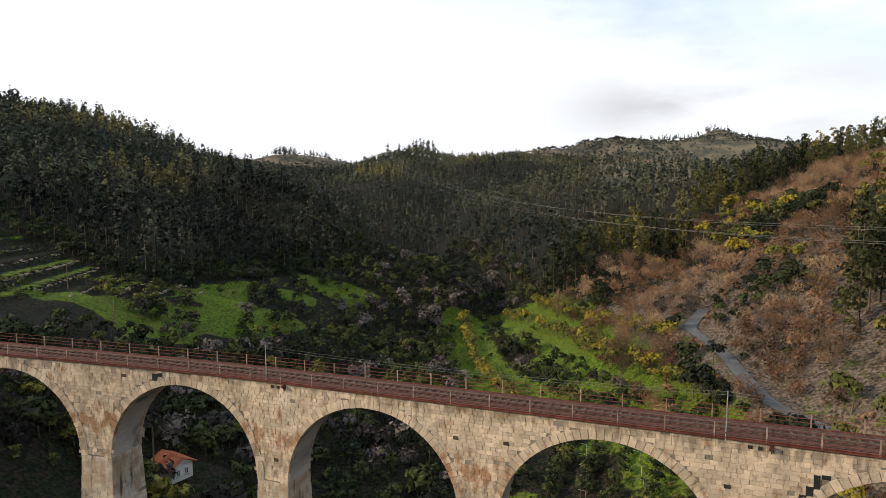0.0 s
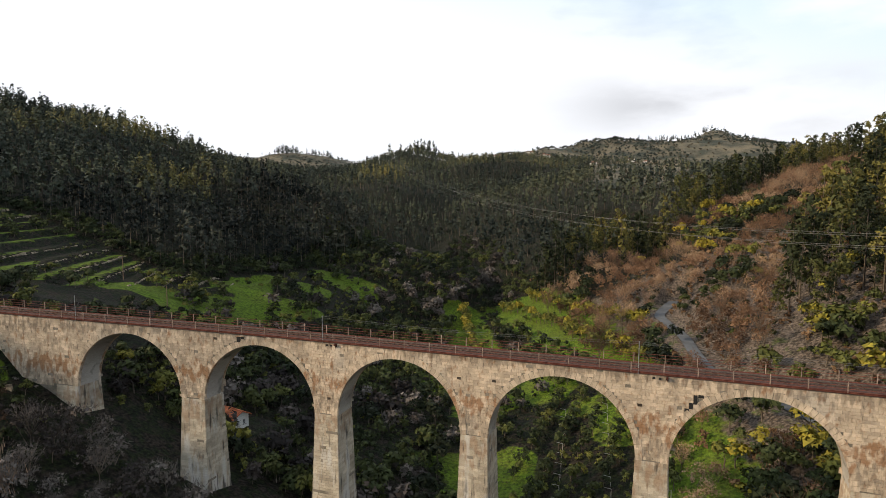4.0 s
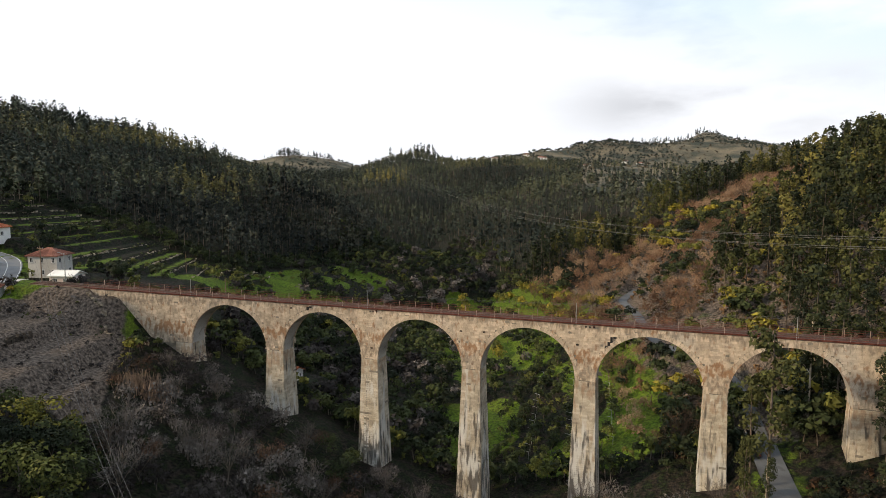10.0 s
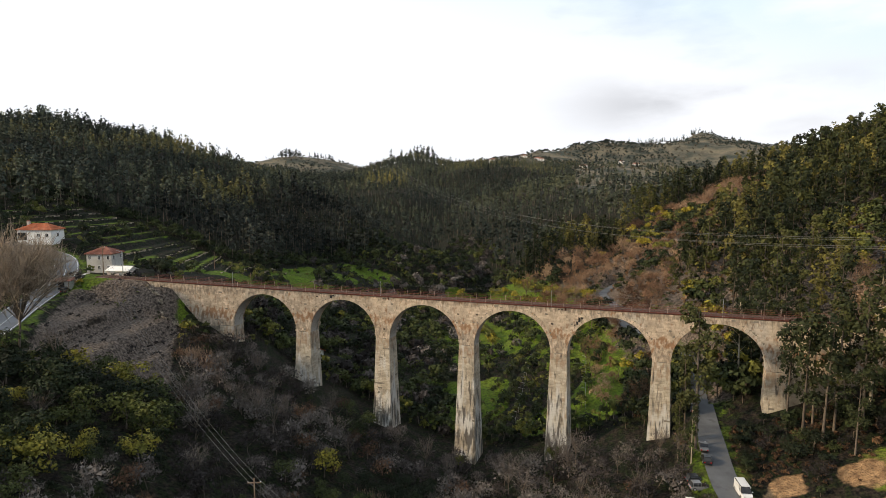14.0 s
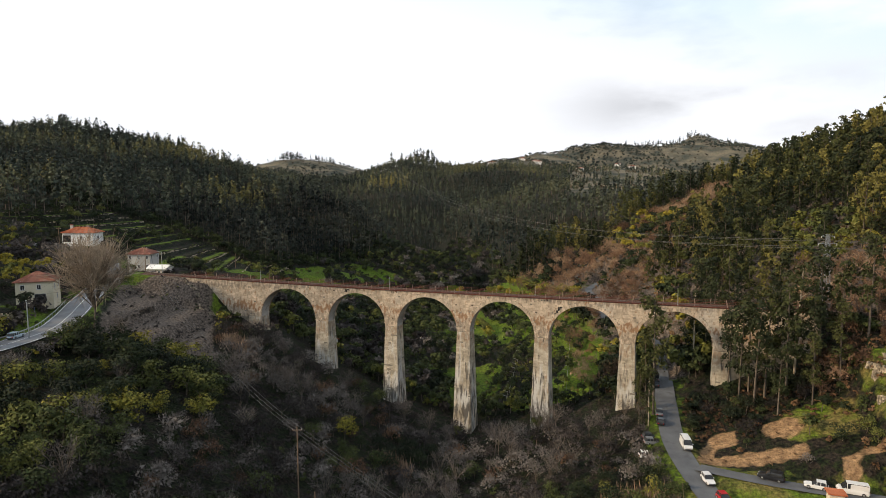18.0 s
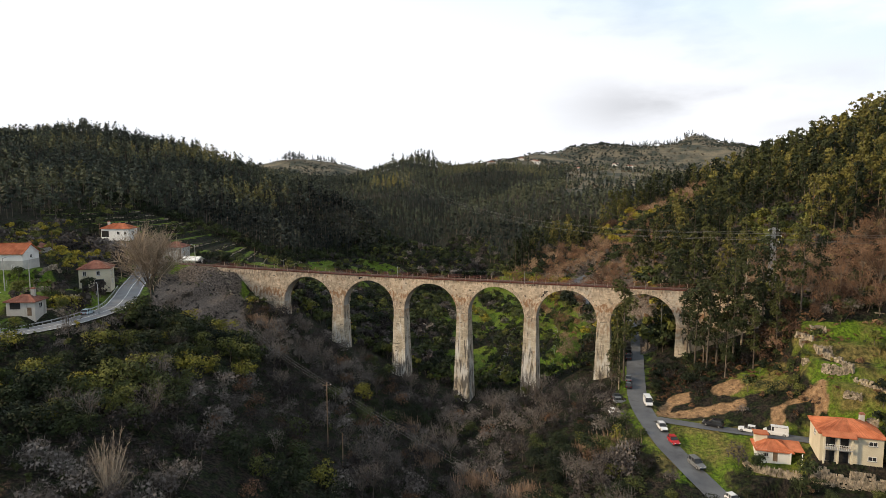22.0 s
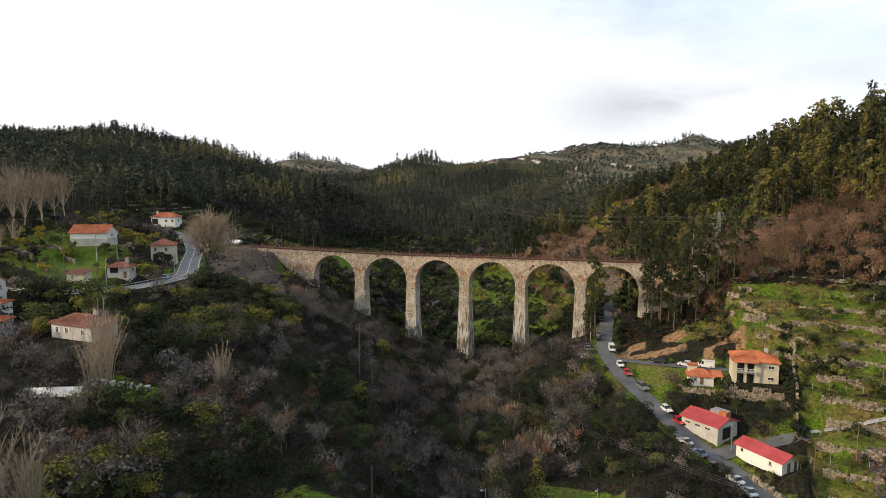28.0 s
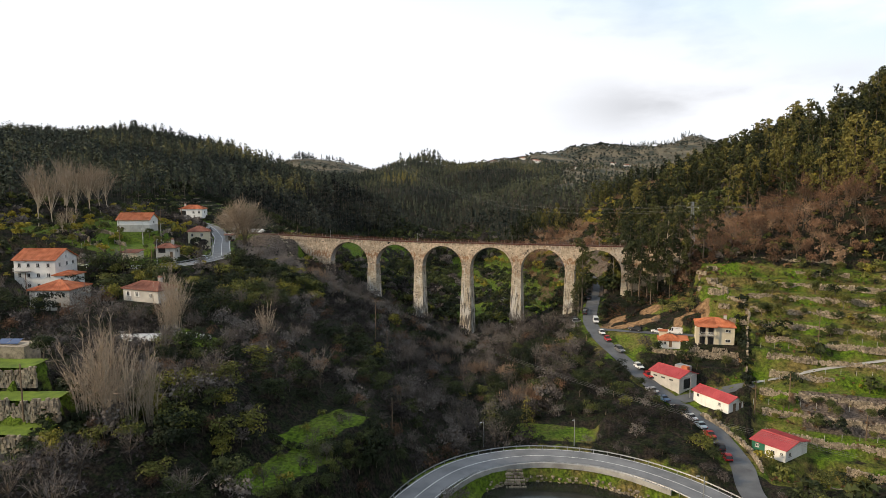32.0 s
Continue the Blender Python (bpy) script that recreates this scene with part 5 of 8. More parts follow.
stand("bushes", BUSHES, p, r.uniform(0.5, 1.5, len(p)), M["bark"], M["leaf_mixed"], "dark brambles along the foot of the forest", "bushes", tone=patch(p, 10, r, 0.4) * 0.45)
# middle hill
p, r = scatter(-620, 300, 150, 1000, 7.2, 13)
o = off_axis(p)
p = p[in_gap(p) & (p[:, 1] > spur_top(p[:, 0]) + 34) & ((p[:, 1] > 340) | (o > 30)) & (height_at(p[:, 0], p[:, 1]) > -37) & ((open_side(p[:, 0], p[:, 1]) < 0.5) | (r.random(len(p)) < 0.3 * (rough_noise(p[:, 0], p[:, 1], 45) > 0.4)))]
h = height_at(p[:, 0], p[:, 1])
# tone climbs with height and towards the crest, painting in sunlight there
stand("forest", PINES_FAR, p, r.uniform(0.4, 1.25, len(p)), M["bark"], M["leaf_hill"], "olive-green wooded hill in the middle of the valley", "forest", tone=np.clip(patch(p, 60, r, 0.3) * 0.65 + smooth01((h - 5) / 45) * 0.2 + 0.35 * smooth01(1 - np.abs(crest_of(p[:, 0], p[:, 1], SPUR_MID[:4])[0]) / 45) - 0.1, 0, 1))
# far ridges
p, r = scatter(-1700, 1000, 1000, 2700, 17, 14)
p = p[in_gap(p) & (rough_noise(p[:, 0], p[:, 1], 120) + 0.3 * rough_noise(p[:, 0], p[:, 1], 40) > 0.74)]
stand("far_woods", ROUNDS_FAR, p, r.uniform(0.5, 1.2, len(p)), M["bark"], M["leaf_far_hazed"], "scattered woods on the far ridges", "forest", tone=patch(p, 150, r, 0.3) * 0.6)
p, r = scatter(-1500, 900, 400, 2600, 25, 24)
p = p[in_gap(p) & (open_side(p[:, 0], p[:, 1]) + smooth01((p[:, 1] - 950) / 100) > 0.5) & (rough_noise(p[:, 0] + 70, p[:, 1], 90) > 0.35)]
stand("far_scrub", HEATH, p, r.uniform(1.2, 2.6, len(p)), M["bark"], M["bracken_far_hazed"], "brown scrub and bracken on the far ridges", "scrub", tone=patch(p, 80, r, 0.3))
for cx, cy, n, rad, big in ((-419, 980, 26, 34, 2.2), (-440, 1000, 14, 20, 1.7), (-175, 1800, 130, 150, 1.0), (-60, 1840, 70, 120, 0.9), (110, 1900, 90, 130, 0.9), (20, 1500, 60, 120, 0.9), (-250, 1420, 60, 130, 0.9), (-120, 1250, 50, 110, 0.9), (60, 1150, 60, 70, 0.9), (-330, 1250, 50, 90, 0.9), (-1105, 1560, 40, 60, 2.0), (-1010, 1600, 24, 45, 1.8), (-30, 1860, 30, 90, 1.5), (60, 2000, 24, 80, 1.6), (240, 2150, 18, 70, 1.4)):
    r = np.random.default_rng(n)
    p = np.stack([cx + r.normal(0, rad * 0.5, n), cy + r.normal(0, rad * 0.3, n)], 1)
    stand("tree_clump", PINES if big > 1.2 else ROUNDS_FAR, p, big * r.uniform(0.6, 1.1, n), M["bark"], M["leaf_hill" if cy < 1000 else "leaf_far_hazed"], "clump of tall trees on a distant crest", "trees", tone=r.uniform(0.1, 0.6, n))
# gum trees on the sunlit hill
p, r = scatter(-30, 330, -90, 430, 5.4, 15)
h = height_at(p[:, 0], p[:, 1])
right, left, bare = terrace_zone(p[:, 0], p[:, 1])
east = p[:, 0] > gum_edge(p[:, 1]) + r.uniform(0, 5, len(p))
grove = east & (p[:, 1] > 8) & ((p[:, 0] < 92) | (p[:, 1] > 40)) & (p[:, 1] < spur_top(p[:, 0]) + 60)
belt = (p[:, 1] > spur_top(p[:, 0]) + 3) & (p[:, 1] < spur_top(p[:, 0]) + 34) & (p[:, 0] > -28)
keep = ((h > 17) & (right < 0.3) & (p[:, 1] < 70) | grove | belt) & free(p) & (p[:, 0] < 205 + 0.27 * p[:, 1]) & (p[:, 1] > -80)
open_land = (rough_noise(p[:, 0] + 33, p[:, 1], 24) + r.uniform(-.12, .12, len(p)) < 0.37) & ~belt
p, under = p[keep & ~open_land], p[keep & open_land]
near_by = p[:, 1] < 95
for kinds, q, where in ((EUCAS, p[~near_by], "on the far slope and crest"), (EUCAS_NEAR, p[near_by], "on the steep hillside")):
    stand("gum_forest", kinds, q, r.uniform(0.5, 1.05, len(q)) * (1 + 0.15 * (q[:, 0] > 150)), M["bark"], M["leaf_euca"], "sunlit gum tree forest " + where, "forest", tone=patch(q, 28, r, 0.5))
stand("bushes", ROUNDS, under, r.uniform(0.8, 1.6, len(under)), M["bark"], M["leaf_mixed"], "yellow-green mimosa between the gum trees", "bushes", tone=patch(under, 12, r, 0.4) * 0.6 + 0.3)
# bare brown woodland behind the viaduct on the sunlit bank, and above the terraces
p, r = scatter(-30, 215, -16, 380, 4.5, 16)
o, h = off_axis(p), height_at(p[:, 0], p[:, 1])
slope = (p[:, 1] > 8) & (p[:, 0] < gum_edge(p[:, 1])) & (p[:, 1] < spur_top(p[:, 0]) + 2) & (o > 34)
upper = (p[:, 0] > 92) & (p[:, 1] < 40) & (h < 24)
sel = (slope | upper) & free(p)
kind = rough_noise(p[:, 0], p[:, 1], 16) + r.uniform(-.15, .15, len(p))
a, b, c, d = p[sel & (kind < 0.30)], p[sel & (kind >= 0.30) & (kind < 0.62)], p[sel & (kind >= 0.62) & (kind < 0.69)], p[sel & (kind >= 0.69)]
stand("bare_woodland", BARES, a, r.uniform(0.6, 1.35, len(a)), M["bark"], M["twig_brown"], "leafless tan trees on the sunlit bank", "woodland", tone=patch(a, 22, r, 0.4))
stand("bare_woodland", BROWNS, b, r.uniform(0.6, 1.2, len(b)), M["bark"], M["twig_brown"], "leafless reddish-brown woodland on the sunlit bank", "woodland", tone=patch(b, 22, r, 0.4))
stand("bracken", TWIG_TUFTS, c, r.uniform(0.5, 1.0, len(c)), M["bark"], M["bracken"], "rusty bracken and low scrub", "scrub", tone=patch(c, 15, r, 0.4))
stand("bushes", ROUNDS, d, r.uniform(0.6, 1.4, len(d)), M["bark"], M["leaf_mixed"], "green and yellow bushes between the bare trees", "bushes", tone=patch(d, 12, r, 0.5))
p, r = scatter(104, 200, -24, 34, 5.0, 67)
right, left, bare = terrace_zone(p[:, 0], p[:, 1])
p = p[free(p) & (right < 0.2) & (height_at(p[:, 0], p[:, 1]) < 26) & (r.random(len(p)) < 0.8)]
k = r.random(len(p))
stand("bare_woodland", BARES, p[k < 0.5], r.uniform(0.9, 1.5, int((k < 0.5).sum())), M["bark"], M["twig_brown"], "slender rust-brown leafless trees above the terraces", "woodland", tone=patch(p[k < 0.5], 15, r, 0.4) * 0.7)
stand("bare_woodland", BROWNS, p[k >= 0.5], r.uniform(0.7, 1.2, int((k >= 0.5).sum())), M["bark"], M["twig_brown"], "dense rust-brown leafless scrub above the terraces", "woodland", tone=patch(p[k >= 0.5], 15, r, 0.4) * 0.6)
# valley floor behind the viaduct: orchard and thickets
p, r = scatter(-230, 60, 8, 345, 5.0, 17)
o = off_axis(p)
right, left, bare = terrace_zone(p[:, 0], p[:, 1])
rows_here = (p[:, 0] > -4) & (p[:, 0] < 60) & (p[:, 1] > 8) & (p[:, 1] < 84)
sel = (o > -95) & (p[:, 0] > -119) & (o <= 40) & free(p) & (left < 0.3) & ~rows_here & (citrus_band(p[:, 0], p[:, 1]) > 6)
sel &= ~((p[:, 0] < -84) & (p[:, 1] < 170) & (r.random(len(p)) < 0.7))
kind = rough_noise(p[:, 0], p[:, 1], 20) + r.uniform(-.15, .15, len(p))
thin = r.random(len(p))
a = p[sel & (kind > 0.48) & (thin < 0.8)]
b = p[sel & (kind <= 0.48) & (kind > 0.3)]
c = p[sel & (kind <= 0.3)]
stand("orchard", ROUNDS, a, r.uniform(0.6, 1.3, len(a)), M["bark"], M["leaf_mixed"], "round green fruit trees on grass", "orchard", tone=patch(a, 18, r, 0.45) * 0.6)
stand("thicket", PUFFS_FAR, b, r.uniform(0.6, 1.2, len(b)), M["bark"], M["twig_grey"], "grey leafless thicket on the valley floor", "thicket", tone=patch(b, 14, r, 0.5))
stand("bushes", BUSHES, c, r.uniform(0.9, 2.0, len(c)), M["bark"], M["leaf_mixed"], "dark bushes on the valley floor", "bushes", tone=patch(c, 14, r, 0.3) * 0.5)
# planted rows of fruit trees on bright grass
r = np.random.default_rng(61)
p = np.array([(-2 + 6.2 * k + 0.22 * j + r.normal(0, 0.4), 13 + 2.8 * j + r.normal(0, 0.4)) for k in range(6) for j in range(25) if r.random() < 0.85])
p = p[free(p)]
stand("orchard_rows", ROUNDS, p, r.uniform(0.5, 0.82, len(p)), M["bark"], M["leaf_mixed"], "rows of dark green citrus trees on grass", "orchard", tone=r.uniform(0.12, 0.62, len(p)))
p = np.array([(q.x + r.normal(0, 0.5), q.y + r.normal(0, 0.5)) for line in CITRUS for q in along([(a, b, 0) for a, b in line], 3.1)])
stand("orchard_rows", ROUNDS, p, r.uniform(0.75, 1.15, len(p)), M["bark"], M["leaf_mixed"], "lines of yellow-green citrus trees on grass", "orchard", tone=r.uniform(0.6, 1.0, len(p)))
p = np.stack([np.linspace(-60, 52, 40) + r.normal(0, 0.8, 40), 9.0 + r.uniform(0, 3, 40)], 1)
p = p[free(p)]
stand("bushes", ROUNDS, p, r.uniform(0.6, 1.3, len(p)), M["bark"], M["leaf_mixed"], "shrubs along the foot of the viaduct", "bushes", tone=r.uniform(0.1, 0.8, len(p)))
# low growth everywhere behind the viaduct
p, r = scatter(-150, 130, 9, 215, 3.3, 27)
o = off_axis(p)
right, left, bare = terrace_zone(p[:, 0], p[:, 1])
grassy = cover(p[:, 0], p[:, 1])[0]
p = p[free(p, 0.6) & (o > -72) & (left < 0.3) & (p[:, 0] < 60 + 0.35 * p[:, 1]) & ((grassy < 0.42) | (r.random(len(p)) < 0.12))]
o = off_axis(p)
sunny = (o > 40 + r.uniform(-8, 8, len(p))) & (r.random(len(p)) < 0.7)
a, b = p[sunny], p[~sunny]
stand("bracken", TUFTS, a, r.uniform(0.3, 0.75, len(a)), M["bark"], M["bracken"], "rusty bracken and dead grass under bare trees", "undergrowth", tone=patch(a, 9, r, 0.45))
stand("undergrowth", TUFTS, b, r.uniform(0.35, 0.9, len(b)), M["bark"], M["leaf_mixed"], "dark brambles and ivy on the valley floor", "undergrowth", tone=patch(b, 11, r, 0.4) * 0.7)
# terraces behind
p, r = scatter(-215, -72, 14, 128, 4.6, 18)
p = p[free(p) & (p[:, 1] < terrace_top(p[:, 0])) & (rough_noise(p[:, 0], p[:, 1], 16) > 0.52)]
stand("bushes", BUSHES, p, r.uniform(0.3, 1.4, len(p)) ** 1.4, M["bark"], M["leaf_mixed"], "low bushes and vines on old terraces", "bushes", tone=patch(p, 10, r, 0.45) * 0.7)
# near valley, both banks: large shrubs close together
p, r = scatter(-125, 68, -236, -4, 4.4, 19)
o = off_axis(p)
right, left, bare = terrace_zone(p[:, 0], p[:, 1])
sel = free(p, 2.2) & (bare < 0.15) & (p[:, 0] < 64) & ((p[:, 0] > -78) | (p[:, 1] < -148)) & ~boxed_in(p, -24, -8, -147, -138)
n1 = rough_noise(p[:, 0], p[:, 1], 17) + r.uniform(-.17, .17, len(p))
green = (n1 > 0.2) & (p[:, 1] > -136) & (p[:, 1] < -36) & (p[:, 0] < np.interp(p[:, 1], [-135, -113, -86, -60, -41, -36], [-22, -18, -23, -29, -46, -60]) + r.uniform(-3, 3, len(p)))
a = p[sel & green]
stand("mimosa_thicket", BIG_ROUNDS, a, r.uniform(0.55, 1.15, len(a)), M["bark"], M["leaf_mixed"], "dark green mimosa thicket with yellow bloom", "thicket", tone=np.where(r.random(len(a)) < 0.2, r.uniform(0.6, 0.9, len(a)), patch(a, 11, r, 0.35) * 0.52))
rest_p = sel & ~green
b, c, d = p[rest_p & ((n1 < 0.54) | ((n1 >= 0.6) & (n1 < 0.67)))], p[rest_p & (n1 >= 0.54) & (n1 < 0.6)], p[rest_p & (n1 >= 0.67)]
b, tall = b[r.random(len(b)) < 0.86], b[r.random(len(b)) < 0.16]
stand("bare_trees", BARES, tall, r.uniform(0.7, 1.25, len(tall)), M["bark"], M["twig_grey"], "grey leafless trees with fine branches in the gorge", "trees", tone=r.uniform(0.7, 1.15, len(tall)))
stand("bare_thicket", PUFFS, b, r.uniform(0.55, 1.15, len(b)) ** 1.3, M["bark"], M["twig_grey"], "grey-brown leafless thicket filling the gorge", "thicket", tone=patch(b, 10, r, 0.5) + 0.14)
stand("bare_thicket", PUFFS, c, r.uniform(0.45, 0.95, len(c)), M["bark"], M["twig_brown"], "brown leafless shrubs in the gorge", "thicket", tone=patch(c, 10, r, 0.4) * 0.4)
stand("bushes", BIG_ROUNDS, d, r.uniform(0.4, 0.95, len(d)), M["bark"], M["leaf_mixed"], "dark evergreen bushes in the gorge", "bushes", tone=np.where(r.random(len(d)) < 0.05, r.uniform(0.6, 0.9, len(d)), patch(d, 9, r, 0.4) * 0.5))
# leafless trees that stand out of the thicket
p, r = scatter(-70, 62, -200, -8, 17, 35)
p = p[free(p, 3.0) & (terrace_zone(p[:, 0], p[:, 1])[2] < 0.1) & (r.random(len(p)) < 0.6)]
stand("bare_trees", BARES, p, r.uniform(0.8, 1.4, len(p)), M["bark"], M["twig_grey"], "grey leafless trees above the thicket", "trees", tone=r.uniform(0.6, 1.1, len(p)))
# dry reeds
r = np.random.default_rng(71)
p = np.concatenate([np.stack([cx + r.normal(0, 2.6, 14), cy + r.normal(0, 1.6, 14)], 1) for cx, cy in ((14, -52), (30, -58), (44, -66), (2, -38), (52, -82), (-50, -28), (56, -46))])
p = p[free(p)]
stand("reeds", REEDS, p, r.uniform(0.8, 1.4, len(p)), M["bark"], M["reed"], "clumps of dry tan reeds", "reeds", tone=r.uniform(0.2, 0.9, len(p)))
p, r = scatter(-110, 68, -220, -4, 4.6, 29)
right, left, bare = terrace_zone(p[:, 0], p[:, 1])
p = p[free(p, 0.8) & (bare < 0.2) & (p[:, 0] < 66) & ((p[:, 0] > -78) | (p[:, 1] < -148)) & ~boxed_in(p, -24, -8, -147, -138)]
k = r.random(len(p)) < 0.45
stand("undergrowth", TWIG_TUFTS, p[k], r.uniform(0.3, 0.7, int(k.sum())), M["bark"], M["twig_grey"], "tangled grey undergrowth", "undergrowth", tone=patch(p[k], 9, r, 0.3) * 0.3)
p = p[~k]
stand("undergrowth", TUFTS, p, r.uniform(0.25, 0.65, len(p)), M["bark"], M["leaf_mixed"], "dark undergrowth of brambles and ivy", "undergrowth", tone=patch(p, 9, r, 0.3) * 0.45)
# bank between the lane and the houses, and round the pond
p, r = scatter(58, 130, -165, -4, 3.3, 21)
right, left, bare = terrace_zone(p[:, 0], p[:, 1])
grassy, soil, clay, heath = cover(p[:, 0], p[:, 1])
dd, _ = road_pull(p[:, 0], p[:, 1])
keep = free(p, 1.6) & (right < 0.3) & (clay < 0.3) & (r.random(len(p)) < np.where(boxed_in(p, 62, 108, -46, -18), 0.22, 0.68)) & ((grassy < 0.6) | (r.random(len(p)) < 0.2))
p, dd = p[keep], dd[keep]
k = r.random(len(p)) < 0.42
stand("bushes", BIG_ROUNDS, p[~k], np.minimum(r.uniform(0.35, 0.85, int((~k).sum())), 0.2 + dd[~k] * 0.12), M["bark"], M["leaf_mixed"], "roadside bushes and brambles", "bushes", tone=patch(p[~k], 8, r, 0.5) * 0.7)
stand("bare_thicket", PUFFS, p[k], np.minimum(r.uniform(0.4, 0.95, int(k.sum())), 0.2 + dd[k] * 0.14), M["bark"], M["twig_grey"], "grey-brown leafless shrubs beside the lane", "thicket", tone=patch(p[k], 8, r, 0.5))
# terrace shrubs and rough grass
p, r = scatter(97, 222, -120, -14, 5.6, 22)
right, left, bare = terrace_zone(p[:, 0], p[:, 1])
p = p[free(p, 2.0) & (right > 0.8) & (rough_noise(p[:, 0], p[:, 1], 12) + r.uniform(-.2, .2, len(p)) > 0.5)]
stand("terrace_shrubs", BUSHES, p, r.uniform(0.3, 1.45, len(p)) ** 1.5, M["bark"], M["leaf_mixed"], "vines and shrubs on grassy terraces", "shrubs", tone=patch(p, 8, r, 0.5) * 0.9)
p, r = scatter(97, 200, -120, -10, 2.1, 37)
right, left, bare = terrace_zone(p[:, 0], p[:, 1])
k = rough_noise(p[:, 0], p[:, 1] * 1.6, 9) + r.uniform(-.2, .2, len(p))
p, k = p[free(p, 0.8) & (right > 0.3) & (k > 0.58)], k[free(p, 0.8) & (right > 0.3) & (k > 0.58)]
a, b = p[k > 0.7], p[k <= 0.7]
stand("rough_grass", TWIG_TUFTS, a, r.uniform(0.12, 0.42, len(a)), M["bark"], M["bracken"], "dead brown bracken and grass on the terraces", "undergrowth", tone=patch(a, 8, r, 0.5) * 0.8)
stand("rough_grass", TUFTS, b, r.uniform(0.1, 0.36, len(b)), M["bark"], M["leaf_mixed"], "rough green growth along the terraces", "undergrowth", tone=patch(b, 8, r, 0.4) * 0.8 + 0.1)
# low growth of the hamlet
p, r = scatter(-190, -56, -165, 14, 3.8, 33)
right, left, bare = terrace_zone(p[:, 0], p[:, 1])
grassy = cover(p[:, 0], p[:, 1])[0]
p = p[free(p, 1.0) & (bare < 0.1) & ((grassy < 0.42) | (r.random(len(p)) < 0.08))]
stand("undergrowth", TUFTS, p, r.uniform(0.3, 0.8, len(p)), M["bark"], M["leaf_mixed"], "hedges, brambles and rough growth round the houses", "undergrowth", tone=patch(p, 10, r, 0.45) * 0.8 + 0.12)
# dead brush on the bare slope below the abutment
p, r = scatter(-105, -40, -66, -2, 2.3, 39)
p = p[free(p, 1.0) & (terrace_zone(p[:, 0], p[:, 1])[2] > 0.1) & (rough_noise(p[:, 0], p[:, 1], 7) > 0.5) & (r.random(len(p)) < 0.5)]
stand("dead_brush", TWIG_TUFTS, p, r.uniform(0.1, 0.5, len(p)), M["bark"], M["twig_grey"], "dead grey brush and cut branches on the bare slope", "undergrowth", tone=patch(p, 8, r, 0.5) * 0.6)
# gardens and hedges of the hamlet
p, r = scatter(-185, -58, -165, 14, 4.4, 23)
h = height_at(p[:, 0], p[:, 1])
right, left, bare = terrace_zone(p[:, 0], p[:, 1])
n1 = rough_noise(p[:, 0], p[:, 1], 13) + r.uniform(-.2, .2, len(p))
sel = free(p, 2.0) & (bare < 0.1)
a, b = p[sel & (n1 > 0.46)], p[sel & (n1 < 0.36)]
stand("garden_trees", ROUNDS, a, r.uniform(0.35, 1.0, len(a)), M["bark"], M["leaf_mixed"], "garden trees and hedges between the houses", "bushes", tone=patch(a, 10, r, 0.5) + 0.1)
stand("bare_trees", PUFFS_FAR, b, r.uniform(0.4, 1.0, len(b)), M["bark"], M["twig_grey"], "bare fruit trees and shrubs between the houses", "thicket", tone=patch(b, 10, r, 0.4))
# ivy and scrub under the gum grove, and dark hedges below the lawns
p, r = scatter(68, 110, -30, -3, 2.8, 41)
p = p[free(p, 1.4, 0.3) & (cover(p[:, 0], p[:, 1])[2] < 0.3) & (r.random(len(p)) < np.where(p[:, 1] > -10, 0.7, 0.3))]
k = r.random(len(p)) < 0.6
stand("bushes", ROUNDS, p[k], r.uniform(0.3, 0.9, int(k.sum())), M["bark"], M["leaf_mixed"], "ivy-covered scrub under the gum trees", "bushes", tone=patch(p[k], 8, r, 0.4) * 0.6)
stand("bracken", BUSHES, p[~k], r.uniform(0.3, 0.8, int((~k).sum())), M["bark"], M["bracken"], "brown bracken under the gum trees", "scrub", tone=patch(p[~k], 8, r, 0.4) * 0.7)
p, r = scatter(63, 106, -24, -4, 1.7, 69)
p = p[free(p, 0.8, 0.2) & (cover(p[:, 0], p[:, 1])[2] < 0.3) & (r.random(len(p)) < 0.75)]
stand("bracken", TWIG_TUFTS, p, r.uniform(0.2, 0.6, len(p)), M["bark"], M["bracken"], "rusty bracken and fallen bark under the gum trees", "undergrowth", tone=patch(p, 8, r, 0.4) * 0.6)
r = np.random.default_rng(83)
rows = []
for lawn in LAWNS[:4]:
    px, py, w, d, pz, turn = lawn
    c, s = math.cos(radians(turn)), math.sin(radians(turn))
    rows += [(px + c * (w + 2.2) - s * v, py + s * (w + 2.2) + c * v) for v in np.arange(-d - 1, d + 3, 1.3)]
p = np.array(rows) + r.normal(0, 0.3, (len(rows), 2))
stand("hedge", BUSHES, p, r.uniform(0.8, 1.3, len(p)), M["bark"], M["leaf_mixed"], "dark clipped hedge at the end of the lawns", "hedge", tone=r.uniform(0.1, 0.4, len(p)))
# growth along the terrace edges
p, r = scatter(-215, -60, 14, 222, 2.0, 43)
right, left, bare = terrace_zone(p[:, 0], p[:, 1])
f = (valley(p[:, 0], p[:, 1]) / 2.1) % 1.0
p = p[free(p) & (left > 0.5) & (f > 0.62) & (f < 0.98) & (rough_noise(p[:, 0], p[:, 1], 11) > 0.4)]
stand("terrace_edge_growth", TUFTS, p, r.uniform(0.12, 0.45, len(p)), M["bark"], M["leaf_mixed"], "brambles and low shrubs along the old terrace edges", "undergrowth", tone=patch(p, 9, r, 0.45) * 0.6)
p, r = scatter(-119, -60, 60, 222, 5.2, 47)
o2 = off_axis(p)
right, left, bare = terrace_zone(p[:, 0], p[:, 1])
